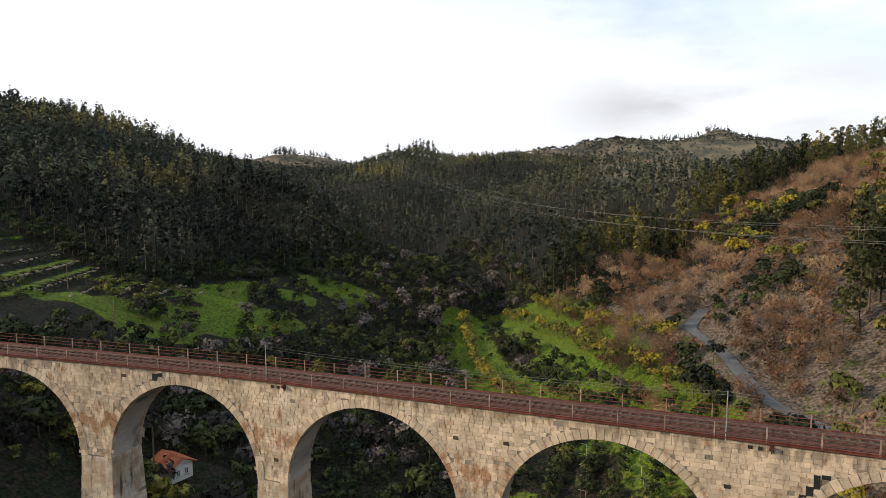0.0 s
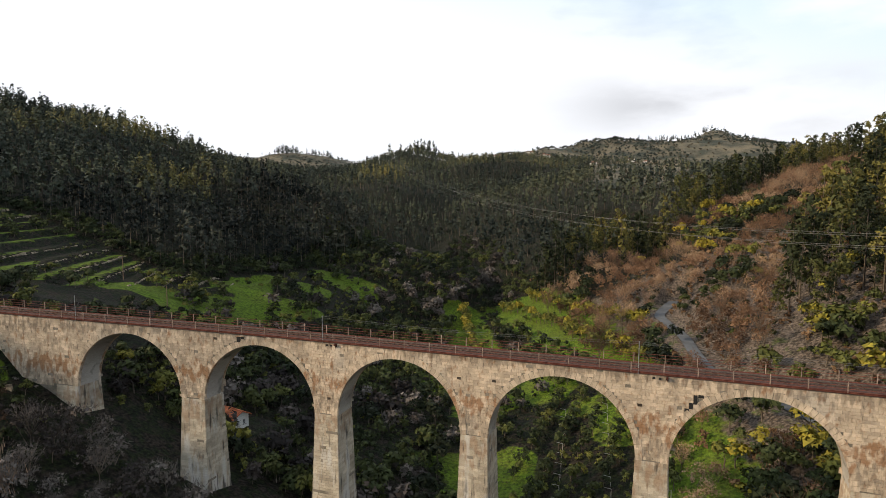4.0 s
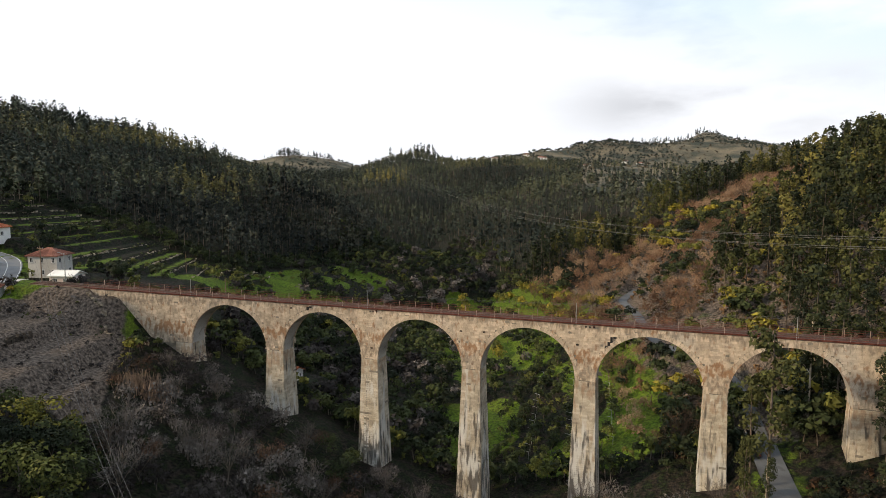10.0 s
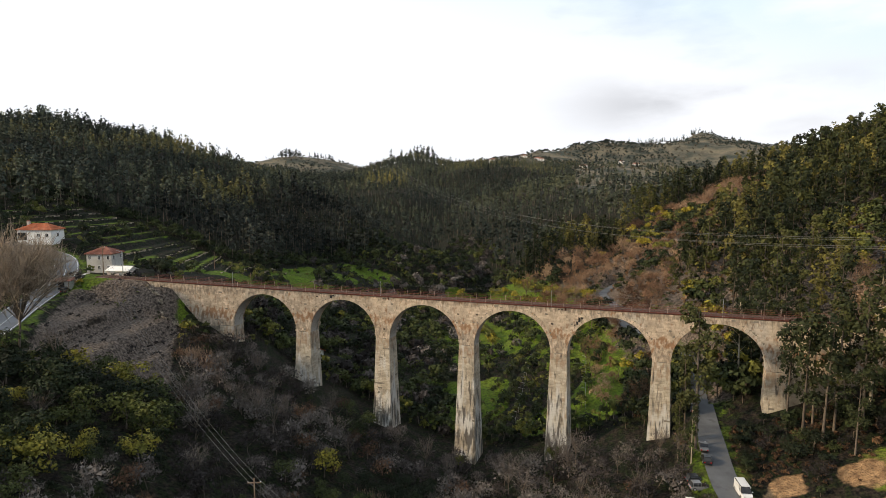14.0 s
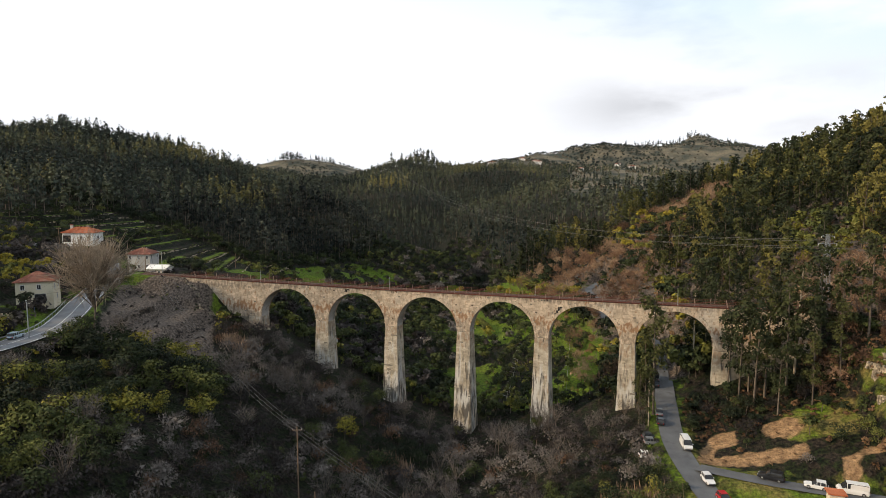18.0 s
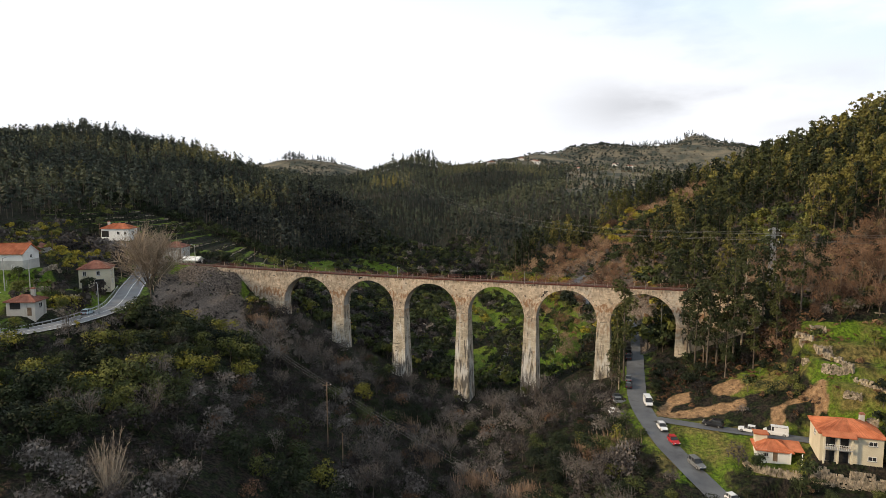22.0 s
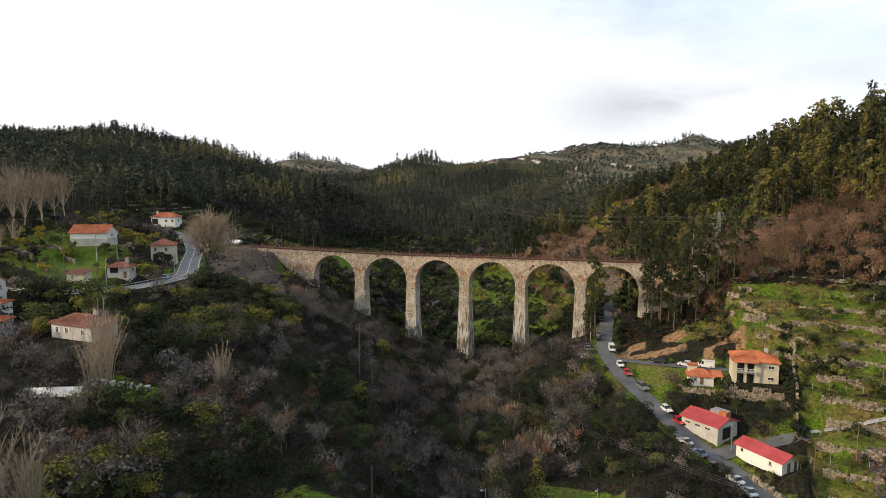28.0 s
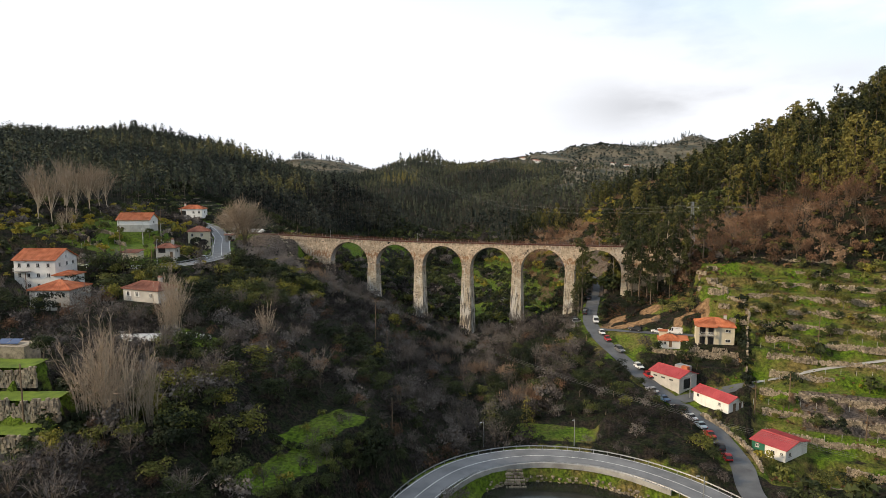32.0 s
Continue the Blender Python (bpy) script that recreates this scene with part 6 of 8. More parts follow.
p = p[free(p) & (p[:, 0] > -116) & (o2 > -95) & (rough_noise(p[:, 0], p[:, 1], 14) + r.uniform(-.2, .2, len(p)) > 0.6)]
k = r.random(len(p)) < 0.35
stand("thicket", PUFFS_FAR, p[k], r.uniform(0.4, 0.9, int(k.sum())), M["bark"], M["twig_grey"], "grey leafless fruit trees on terraces", "trees", tone=r.uniform(0.2, 0.7, int(k.sum())))
stand("fruit_trees", ROUNDS, p[~k], r.uniform(0.35, 0.95, int((~k).sum())), M["bark"], M["leaf_mixed"], "small green fruit trees on terraces", "trees", tone=patch(p[~k], 9, r, 0.5) * 0.8)
p, r = scatter(96, 222, -120, -12, 1.7, 45)
right, left, bare = terrace_zone(p[:, 0], p[:, 1])
f = (valley(p[:, 0], p[:, 1]) / 3.1) % 1.0
p = p[free(p, 0.8) & (right > 0.5) & ((f > 0.93) | (f < 0.06)) & (rough_noise(p[:, 0], p[:, 1], 8) > 0.55)]
stand("terrace_edge_growth", TWIG_TUFTS, p, r.uniform(0.12, 0.5, len(p)), M["bark"], M["bracken"], "dead bracken along the terrace walls", "undergrowth", tone=patch(p, 8, r, 0.4) * 0.8)
# bracken on the slope above the terraces
p, r = scatter(98, 290, -70, 100, 3.0, 49)
right, left, bare = terrace_zone(p[:, 0], p[:, 1])
p = p[free(p, 1.0) & (right < 0.4) & (height_at(p[:, 0], p[:, 1]) < 62)]
k = r.random(len(p)) < 0.75
stand("bracken", TUFTS, p[k], r.uniform(0.3, 0.7, int(k.sum())), M["bark"], M["bracken"], "rusty bracken on the slope above the terraces", "undergrowth", tone=patch(p[k], 9, r, 0.4))
stand("bushes", TUFTS, p[~k], r.uniform(0.4, 1.0, int((~k).sum())), M["bark"], M["leaf_mixed"], "green scrub on the slope above the terraces", "bushes", tone=patch(p[~k], 9, r, 0.5) * 0.8)
# brush and cut branches on the clay banks, yellow-green trees below the lawns
p, r = scatter(66, 106, -44, -10, 1.9, 51)
p = p[free(p, 0.8) & (cover(p[:, 0], p[:, 1])[2] > 0.35) & (r.random(len(p)) < 0.22)]
stand("dead_brush", TWIG_TUFTS, p, r.uniform(0.08, 0.3, len(p)), M["bark"], M["bracken"], "cut branches and dead brush on the clay bank", "undergrowth", tone=patch(p, 6, r, 0.5))
r = np.random.default_rng(91)
p = np.stack([r.uniform(2, 25, 26), r.uniform(-192, -160, 26)], 1)
p = p[free(p)]
stand("bushes", BIG_ROUNDS, p, r.uniform(0.6, 1.0, len(p)), M["bark"], M["leaf_mixed"], "yellow-green trees in the shrubs below the lawns", "bushes", tone=r.uniform(0.45, 0.85, len(p)))
# rough growth on the railway embankment
p, r = scatter(-112, -58, -42, 2, 2.0, 53)
swing = -0.22 * (np.sqrt(np.maximum(0, -17 - p[:, 0]) ** 2 + 144) - 12)
off = p[:, 1] - swing - 2.1
p = p[free(p, 1.0, 0.2) & (np.abs(off) > 2.8) & (np.abs(off) < 14) & (r.random(len(p)) < 0.7)]
k = r.random(len(p)) < 0.5
stand("rough_grass", TWIG_TUFTS, p[k], r.uniform(0.1, 0.45, int(k.sum())), M["bark"], M["twig_grey"], "dry brush on the railway embankment", "undergrowth", tone=patch(p[k], 6, r, 0.5))
stand("rough_grass", TUFTS, p[~k], r.uniform(0.08, 0.35, int((~k).sum())), M["bark"], M["leaf_mixed"], "green tufts on the railway embankment", "undergrowth", tone=patch(p[~k], 6, r, 0.4) * 0.7)
# country beyond the bend
p, r = scatter(-130, 280, -340, -222, 8.5, 57)
p = p[free(p, 3.0)]
stand("bushes", TUFTS, p, r.uniform(1.2, 2.6, len(p)), M["bark"], M["leaf_mixed"], "dark shrubs on the valley floor beyond the bend", "bushes", tone=patch(p, 12, r, 0.4) * 0.6)
p, r = scatter(118, 280, -232, -122, 7.0, 59)
p = p[free(p, 3.0)]
stand("bushes", TUFTS, p, r.uniform(0.8, 2.2, len(p)), M["bark"], M["leaf_mixed"], "rough shrubs below the terraces", "bushes", tone=patch(p, 12, r, 0.4) * 0.8)
# dark scrub behind the last arch and beside the lane
p, r = scatter(44, 80, 5, 36, 3.2, 61)
p = p[free(p, 0.8, 0.2)]
stand("bushes", ROUNDS, p, r.uniform(0.5, 1.15, len(p)), M["bark"], M["leaf_mixed"], "dark ivy-grown scrub behind the last arch", "bushes", tone=patch(p, 8, r, 0.3) * 0.4)
# rough tufts in the orchard grass
p, r = scatter(-6, 48, 8, 84, 1.9, 63)
p = p[free(p, 0.6, 0.2) & (rough_noise(p[:, 0], p[:, 1], 7) > 0.62)]
stand("rough_grass", TUFTS, p, r.uniform(0.08, 0.25, len(p)), M["bark"], M["leaf_mixed"], "green tufts in the orchard grass", "undergrowth", tone=patch(p, 6, r, 0.4) * 0.5 + 0.25)


# ---- houses ----
def window(parent, at, w, h, frame_mat="frame_white", sill=True):
    """A framed window on a wall plane: at maps x along the wall, y into it, z up from its sill."""
    s = Shape()
    t = 0.09
    s.box(-w / 2, -w / 2 + t, -0.05, 0.06, 0, h).box(w / 2 - t, w / 2, -0.05, 0.06, 0, h)
    s.box(-w / 2 + t, w / 2 - t, -0.05, 0.06, 0, t).box(-w / 2 + t, w / 2 - t, -0.05, 0.06, h - t, h).box(-0.03, 0.03, -0.045, 0.055, t, h - t)
    ob = part("window", s, M[frame_mat], parent, at=at)
    part("pane", Shape().box(-w / 2 + t, w / 2 - t, -0.02, 0.03, t, h - t), M["glass_dark"], ob)
    if sill:
        part("sill", Shape().box(-w / 2 - 0.1, w / 2 + 0.1, -0.16, 0.0, -0.1, -0.003), M["concrete"], ob)
    return ob


def door(parent, at, w, h, mat="wood"):
    s = Shape().box(-w / 2, w / 2, -0.03, 0.05, 0, h)
    s.box(-w / 2 + 0.12, w / 2 - 0.12, -0.05, -0.03, 0.15, h * 0.45).box(-w / 2 + 0.12, w / 2 - 0.12, -0.05, -0.03, h * 0.52, h - 0.15)
    ob = part("door", s, M[mat], parent, at=at)
    part("handle", Shape().rod((w / 2 - 0.12, -0.1, 1.0), (w / 2 - 0.12, -0.1, 1.14), 0.02).rod((w / 2 - 0.12, -0.1, 1.0), (w / 2 - 0.12, 0, 1.0), 0.015), M["galvanised"], ob)
    return ob


def tile_rows(shape, a, b, c, d, step=0.34, r=0.07):
    """Half-round tile rows on a sloped face: eave from a to b, ridge from d to c."""
    a, b, c, d = Vector(a), Vector(b), Vector(c), Vector(d)
    n = max(2, int((b - a).length / step))
    nrm = (b - a).cross(d - a).normalized()
    for k in range(n + 1):
        t = k / n
        lo, hi = a.lerp(b, t), d.lerp(c, t)
        u = (b - a).normalized() * r
        if (hi - lo).length < 0.3:
            continue
        p = []
        for q in (lo, hi):
            p += [q - u, q - u * 0.6 + nrm * r * 0.9, q + u * 0.6 + nrm * r * 0.9, q + u]
        shape.add(p, [(0, 1, 5, 4), (1, 2, 6, 5), (2, 3, 7, 6), (3, 2, 1, 0)])


def roof(parent, w, d, z, rise, kind, mat, over=0.45, rows=True):
    """A tiled roof, its ridge along x: gable, hip or a single slope."""
    W, D = w / 2 + over, d / 2 + over
    drop = over * rise / (d / 2)
    e = z - drop
    s = Shape()
    if kind == "gable":
        faces = [((-W, -D, e), (W, -D, e), (W, 0, z + rise), (-W, 0, z + rise)), ((W, D, e), (-W, D, e), (-W, 0, z + rise), (W, 0, z + rise))]
        end = 0
    elif kind == "hip":
        k = max(0.0, W - D)
        faces = [((-W, -D, e), (W, -D, e), (k, 0, z + rise), (-k, 0, z + rise)), ((W, D, e), (-W, D, e), (-k, 0, z + rise), (k, 0, z + rise)),
                 ((W, -D, e), (W, D, e), (k, 0, z + rise), (k, 0, z + rise)), ((-W, D, e), (-W, -D, e), (-k, 0, z + rise), (-k, 0, z + rise))]
    else:
        faces = [((-W, -D, z), (W, -D, z), (W, D, z + rise), (-W, D, z + rise))]
    for f in faces:
        a, b, c, dd = (Vector(q) for q in f)
        t = Vector((0, 0, -0.16))
        s.add([a, b, c, dd, a + t, b + t, c + t, dd + t], [(0, 1, 2, 3), (7, 6, 5, 4), (0, 4, 5, 1), (1, 5, 6, 2), (2, 6, 7, 3), (3, 7, 4, 0)])
        if rows:
            tile_rows(s, a, b, c, dd)
    ob = part("roof", s, M[mat], parent)
    cap = Shape()
    if kind == "gable":
        cap.rod((-W, 0, z + rise + 0.03), (W, 0, z + rise + 0.03), 0.12, sides=8)
    elif kind == "hip":
        cap.rod((-k - 0.05, 0, z + rise + 0.03), (k + 0.05, 0, z + rise + 0.03), 0.12, sides=8)
        for sx in (-1, 1):
            for sy in (-1, 1):
                cap.rod((sx * W, sy * D, e + 0.03), (sx * k, 0, z + rise + 0.03), 0.1, sides=8)
    if cap.v:
        part("ridge_cap", cap, M[mat], ob)
    return ob


def house(x, y, z, turn, w, d, h, roof_kind, rise, wall, roof_mat, label, openings=(), category="house", chimney=None, name="house", rows=True, base=None):
    """openings: rows of (side, along, up, width, height, kind); side is front, back, left or right."""
    ob = thing(name, pose(x, y, z, 0, 0, turn), label, category)
    s = Shape().box(-w / 2, w / 2, -d / 2, d / 2, -1.5, h)
    if roof_kind == "gable":
        for sx in (-1, 1):
            s.add([(sx * w / 2, -d / 2, h), (sx * w / 2, d / 2, h), (sx * w / 2, 0, h + rise - 0.1), (sx * (w / 2 - 0.25), -d / 2, h), (sx * (w / 2 - 0.25), d / 2, h), (sx * (w / 2 - 0.25), 0, h + rise - 0.1)],
                  [(0, 1, 2) if sx > 0 else (2, 1, 0), (3, 4, 5) if sx < 0 else (5, 4, 3), (0, 2, 5, 3), (1, 4, 5, 2)])
    part("wall", s, M[wall], ob)
    if base:
        part("plinth", Shape().box(-w / 2 - 0.04, w / 2 + 0.04, -d / 2 - 0.04, d / 2 + 0.04, -1.5, base), M["grey_wall"], ob)
    part("cornice", Shape().box(-w / 2 - 0.12, w / 2 + 0.12, -d / 2 - 0.12, d / 2 + 0.12, h - 0.22, h - 0.05), M["frame_white"], ob)
    roof(ob, w, d, h, rise, roof_kind, roof_mat, rows=rows)
    for side, u, v, ww, hh, kind in openings:
        at = {"front": pose(u, -d / 2, v), "back": pose(-u, d / 2, v, 0, 0, 180), "right": pose(w / 2, u, v, 0, 0, 90), "left": pose(-w / 2, -u, v, 0, 0, -90)}[side]
        if kind == "window":
            window(ob, at, ww, hh)
        elif kind == "slot":
            window(ob, at, ww, hh, "concrete", False)
        elif kind == "shutter":
            win = window(ob, at, ww, hh)
            for sx in (-1, 1):
                part("shutter", Shape().box(sx * (ww * 0.75) - ww * 0.22, sx * (ww * 0.75) + ww * 0.22, -0.06, -0.005, 0, hh), M["frame_white"], win)
        elif kind == "dark":
            fr = part("door_frame", Shape().box(-ww / 2 - 0.1, -ww / 2, -0.05, 0.1, 0, hh).box(ww / 2, ww / 2 + 0.1, -0.05, 0.1, 0, hh).box(-ww / 2, ww / 2, -0.05, 0.1, hh, hh + 0.12), M["concrete"], ob, at=at)
            # flat near-black panel stands in for the unlit space behind the frame
            part("opening", Shape().box(-ww / 2, ww / 2, -0.01, 0.03, 0, hh), M["rubber"], fr)
        elif kind == "balcony":
            b = part("balcony", Shape().box(-ww / 2, ww / 2, -1.2, 0, -0.15, 0.0), M["concrete"], ob, at=at)
            part("balustrade", Shape().box(-ww / 2, ww / 2, -1.2, -1.14, 0.85, 0.92).box(-ww / 2, -ww / 2 + 0.06, -1.2, 0, 0.85, 0.92).box(ww / 2 - 0.06, ww / 2, -1.2, 0, 0.85, 0.92), M["frame_white"], b)
            for k in range(int(ww / 0.3)):
                q = -ww / 2 + 0.1 + k * 0.3
                part("baluster", Shape().box(q - 0.03, q + 0.03, -1.19, -1.15, 0, 0.85), M["frame_white"], b)
        else:
            door(ob, at, ww, hh, kind)
    if chimney:
        cx, cy, ch = chimney
        c = part("chimney", Shape().box(cx - 0.45, cx + 0.45, cy - 0.35, cy + 0.35, h, h + ch), M["grey_wall"], ob)
        part("chimney_cap", Shape().box(cx - 0.55, cx + 0.55, cy - 0.45, cy + 0.45, h + ch, h + ch + 0.12).box(cx - 0.4, cx + 0.4, cy - 0.3, cy + 0.3, h + ch + 0.12, h + ch + 0.35), M["tile_old"], c)
    return ob


WIN, DOOR = "window", "wood"
# sunlit bank
villa = house(104.5, -49.5, -23.4, 2, 10.8, 8.6, 5.9, "hip", 1.7, "cream_wall", "tile_orange", "two-storey cream house with orange hipped tile roof and balconies",
              [("front", 3.6, 1.0, 1.5, 0.9, WIN), ("front", 3.6, 4.0, 1.5, 0.9, WIN), ("front", -3.6, 0.05, 1.5, 2.2, "dark"), ("front", -1.2, 0.05, 1.6, 2.2, "dark"), ("front", -3.6, 3.1, 1.6, 2.2, "dark"),
               ("front", -1.2, 3.1, 1.4, 2.2, "dark"), ("front", -2.4, 3.0, 4.8, 1, "balcony"), ("right", 1.5, 3.8, 1.2, 1.1, WIN), ("right", -2, 3.8, 1.2, 1.1, WIN), ("right", 0, 0.9, 1.2, 1.1, WIN), ("left", 0, 3.8, 1.2, 1.1, WIN)], chimney=(3.2, 2.2, 2.2))
for q in (-4.9, -2.5, -0.1):
    part("pillar", Shape().box(q - 0.15, q + 0.15, -5.45, -5.15, -0.2, 5.7), M["cream_wall"], villa)
part("porch_roof", Shape().add([(-5.4, -4.3, 6.25), (0.5, -4.3, 6.25), (0.5, -6.0, 5.7), (-5.4, -6.0, 5.7), (-5.4, -4.3, 6.1), (0.5, -4.3, 6.1), (0.5, -6.0, 5.55), (-5.4, -6.0, 5.55)], [(0, 3, 2, 1), (4, 5, 6, 7), (0, 1, 5, 4), (2, 3, 7, 6), (1, 2, 6, 5), (3, 0, 4, 7)]), M["tile_orange"], villa)
part("shed", Shape().box(1.5, 4.5, 4.4, 6.6, 0, 2.6), M["grey_wall"], villa)
annex = house(91.5, -49.0, -26.0, 5, 6.4, 5.0, 2.5, "hip", 1.2, "white_wall", "tile_orange", "small white annexe with an orange tile roof and porch",
              [("front", -1.5, 0.9, 0.9, 0.9, WIN), ("front", 0.2, 0.05, 0.9, 2.0, DOOR), ("right", 0, 0.9, 1.0, 0.9, WIN)])
part("tower", Shape().box(-3.1, -0.8, 0.6, 2.4, 2.4, 4.4), M["cream_wall"], annex)
roof_t = Shape().box(-3.4, -0.5, 0.3, 2.7, 4.4, 4.65)
part("tower_roof", roof_t, M["tile_orange"], annex)
for q in ((2.9, -3.2), (5.0, -3.2)):
    part("porch_post", Shape().rod((q[0], q[1], 0), (q[0], q[1], 2.4), 0.09), M["white_wall"], annex)
part("porch_roof", Shape().add([(1.5, -2.6, 2.6), (5.6, -2.6, 2.6), (5.6, 2.4, 3.0), (1.5, 2.4, 3.0), (1.5, -2.6, 2.45), (5.6, -2.6, 2.45), (5.6, 2.4, 2.85), (1.5, 2.4, 2.85)], [(0, 1, 2, 3), (7, 6, 5, 4), (0, 4, 5, 1), (2, 6, 7, 3), (1, 5, 6, 2), (3, 7, 4, 0)]), M["tile_orange"], annex)
ware = house(93.3, -70.0, -32.0, -36, 9.8, 7.8, 3.7, "gable", 1.3, "grey_wall", "sheet_red", "pale grey warehouse with red sheet-metal roof and open garage",
             [("front", -3.2, 2.1, 1.4, 0.55, "slot"), ("front", -0.5, 2.1, 1.4, 0.55, "slot"), ("front", 2.2, 2.1, 1.4, 0.55, "slot"), ("right", -0.4, 0.0, 3.2, 2.8, "dark")], "warehouse", name="warehouse")
part("roof_annexe", Shape().box(-0.8, 3.0, 1.5, 4.1, 3.6, 5.3), M["galvanised"], ware)
part("roof_light", Shape().box(1.8, 3.7, 1.0, 2.2, 4.4, 5.6), M["tile_orange"], ware)
house(104.6, -82.2, -32.6, -44, 11.4, 5.2, 2.7, "gable", 1.1, "white_wall", "sheet_red", "long white shed with ribbed red metal roof", [("front", -4.2, 1.2, 0.7, 0.8, "slot"), ("front", 2.9, 0.9, 0.8, 0.9, WIN), ("right", -0.5, 0, 1.0, 2.1, DOOR), ("right", 1.6, 0, 0.9, 2.1, DOOR)], "shed", name="shed")
gs = house(117.4, -98.4, -37.0, -35, 7.8, 9.6, 3.0, "gable", 0.9, "white_wall", "sheet_red", "white shed with green boarded end and red metal roof", [("front", 1.0, 1.0, 0.9, 0.9, WIN), ("front", 3.0, 1.2, 0.7, 0.8, WIN), ("right", -3, 1.0, 0.9, 0.9, WIN)], "shed", name="shed")
part("green_boarding", Shape().box(-3.95, -0.9, -4.88, -4.805, 0, 2.9), M["green_paint"], gs)
window(gs, pose(-2.6, -4.88, 1.5), 0.8, 0.8)
# hamlet
house(-81, -129, -5.2, 20, 12.0, 10.5, 9.2, "gable", 2.6, "white_wall", "tile_orange", "three-storey white house with orange gable roof",
      [(sd, u, v, 1.0, 1.2, WIN) for sd, us in (("front", (-4.4, -1.8, 1.0, 4.0)), ("right", (-3.2, 0.2, 3.2))) for u in us for v in (1.0, 4.0, 6.9)] + [("front", -3.4, 5.9, 4.5, 1, "balcony"), ("right", 0, 9.2, 0.6, 0.7, WIN)], base=0.6)
house(-71.2, -129.5, -5.2, 20, 5.0, 6.5, 5.0, "hip", 0.9, "white_wall", "tile_orange", "white side wing with orange tile roof", [("front", 0, 3.2, 0.9, 1.1, WIN), ("front", 0.6, 0.8, 0.9, 1.1, WIN), ("right", 0, 3.2, 0.9, 1.1, WIN)], "house wing", name="house_wing")
house(-60, -141, -7.2, 20, 10.5, 9.5, 5.6, "hip", 1.7, "grey_wall", "tile_orange", "grey two-storey house with orange pyramid roof", [("front", -2.8, 3.6, 0.9, 1.2, "shutter"), ("front", 0.8, 3.6, 0.9, 1.2, "shutter"), ("front", 3.6, 3.6, 0.8, 1.1, WIN), ("right", -2, 3.6, 0.9, 1.1, WIN), ("right", 2, 3.6, 0.9, 1.1, WIN), ("front", 2.4, 0.1, 1.0, 2.0, DOOR)])
house(-39, -131, -6.2, -2, 12.6, 6.6, 4.2, "hip", 1.5, "grey_wall", "tile_old", "long grey plastered house with old brown tile roof", [("front", -4.5, 1.9, 1.0, 1.3, "shutter"), ("front", -1.4, 1.9, 1.0, 1.3, "shutter"), ("front", 3.6, 1.9, 1.0, 1.2, WIN), ("right", 0, 1.9, 1.0, 1.2, WIN)], chimney=(2.8, 0.8, 2.6))
house(-112, -66, 6.5, 22, 12.8, 7.6, 5.0, "gable", 2.4, "white_wall", "tile_orange", "large farmhouse with white upper storey and orange roof", [("front", -4.6, 0.4, 1.0, 1.8, DOOR), ("front", -0.6, 0.1, 1.3, 2.2, "dark"), ("front", 3.6, 0.6, 1.0, 1.0, WIN), ("right", 0, 3.2, 1.0, 1.0, WIN)], base=2.7)
house(-92.0, -53.7, 0.6, 40, 8.3, 7.4, 5.9, "hip", 1.8, "cream_wall", "tile_old", "cream two-storey house with dark pyramid tile roof", [("front", -2.6, 3.6, 1.0, 1.3, WIN), ("front", 1.0, 3.6, 1.0, 1.3, WIN), ("front", 1.2, 0, 2.4, 2.4, "dark"), ("front", -2.6, 0, 1.6, 2.3, "dark"), ("right", -2, 3.6, 1.0, 1.3, WIN), ("right", 2, 3.6, 1.0, 1.3, WIN), ("right", 0, 0.8, 1.0, 1.3, WIN)])
house(-155, 12, 8.5, 18, 12.0, 7.0, 3.9, "hip", 1.7, "white_wall", "tile_orange", "white villa with orange tile roof and porch", [("front", u, 1.2, 1.2, 1.2, WIN) for u in (1.5, 4.5)] + [("front", -4.2, 0, 3.0, 2.6, "dark"), ("right", 0, 1.2, 1.2, 1.2, WIN)], chimney=(-5, 1, 2.4))
house(-117, 4.6, 0.2, 18, 8.0, 6.6, 6.2, "hip", 1.6, "grey_wall", "tile_old", "weathered grey stone house with brown tile roof", [(sd, u, v, 0.9, 1.4, WIN) for sd, us in (("front", (-3, 0, 3)), ("right", (-2, 2))) for u in us for v in (0.9, 4.1)])
house(-105, 0, -0.8, 16, 6.4, 5.0, 2.9, "gable", 0.9, "pink_wall", "white_wall", "small pink and white trackside house with pale roof", [("front", -1.6, 1.0, 1.1, 1.0, WIN), ("front", 1.0, 1.0, 0.9, 1.0, WIN), ("right", 0.4, 0, 0.9, 2.0, DOOR)], rows=False)
house(-112.5, -9.5, -0.9, 16, 5.0, 3.2, 2.1, "slope", 0.2, "pink_wall", "grey_wall", "low orange-pink hut with a flat roof", [("front", 0.6, 0, 0.9, 1.8, DOOR)], "hut", name="hut", rows=False)
house(-50.2, 19.6, -25.5, -12, 4.8, 3.6, 2.7, "gable", 0.9, "white_wall", "tile_orange", "small white cottage with red tile roof below the arch", [("right", -0.7, 0.8, 0.6, 1.0, WIN), ("right", 0.7, 0.8, 0.6, 1.0, WIN), ("front", 1.2, 0, 0.8, 1.9, DOOR)], "cottage", name="cottage")
house(-80, -98.5, 0.0, 18, 5.2, 4.0, 2.6, "slope", 0.7, "cream_wall", "tile_old", "low yellow outbuilding with old tile roof", [("front", -1, 1, 0.8, 0.8, WIN)], "outbuilding", name="outbuilding")
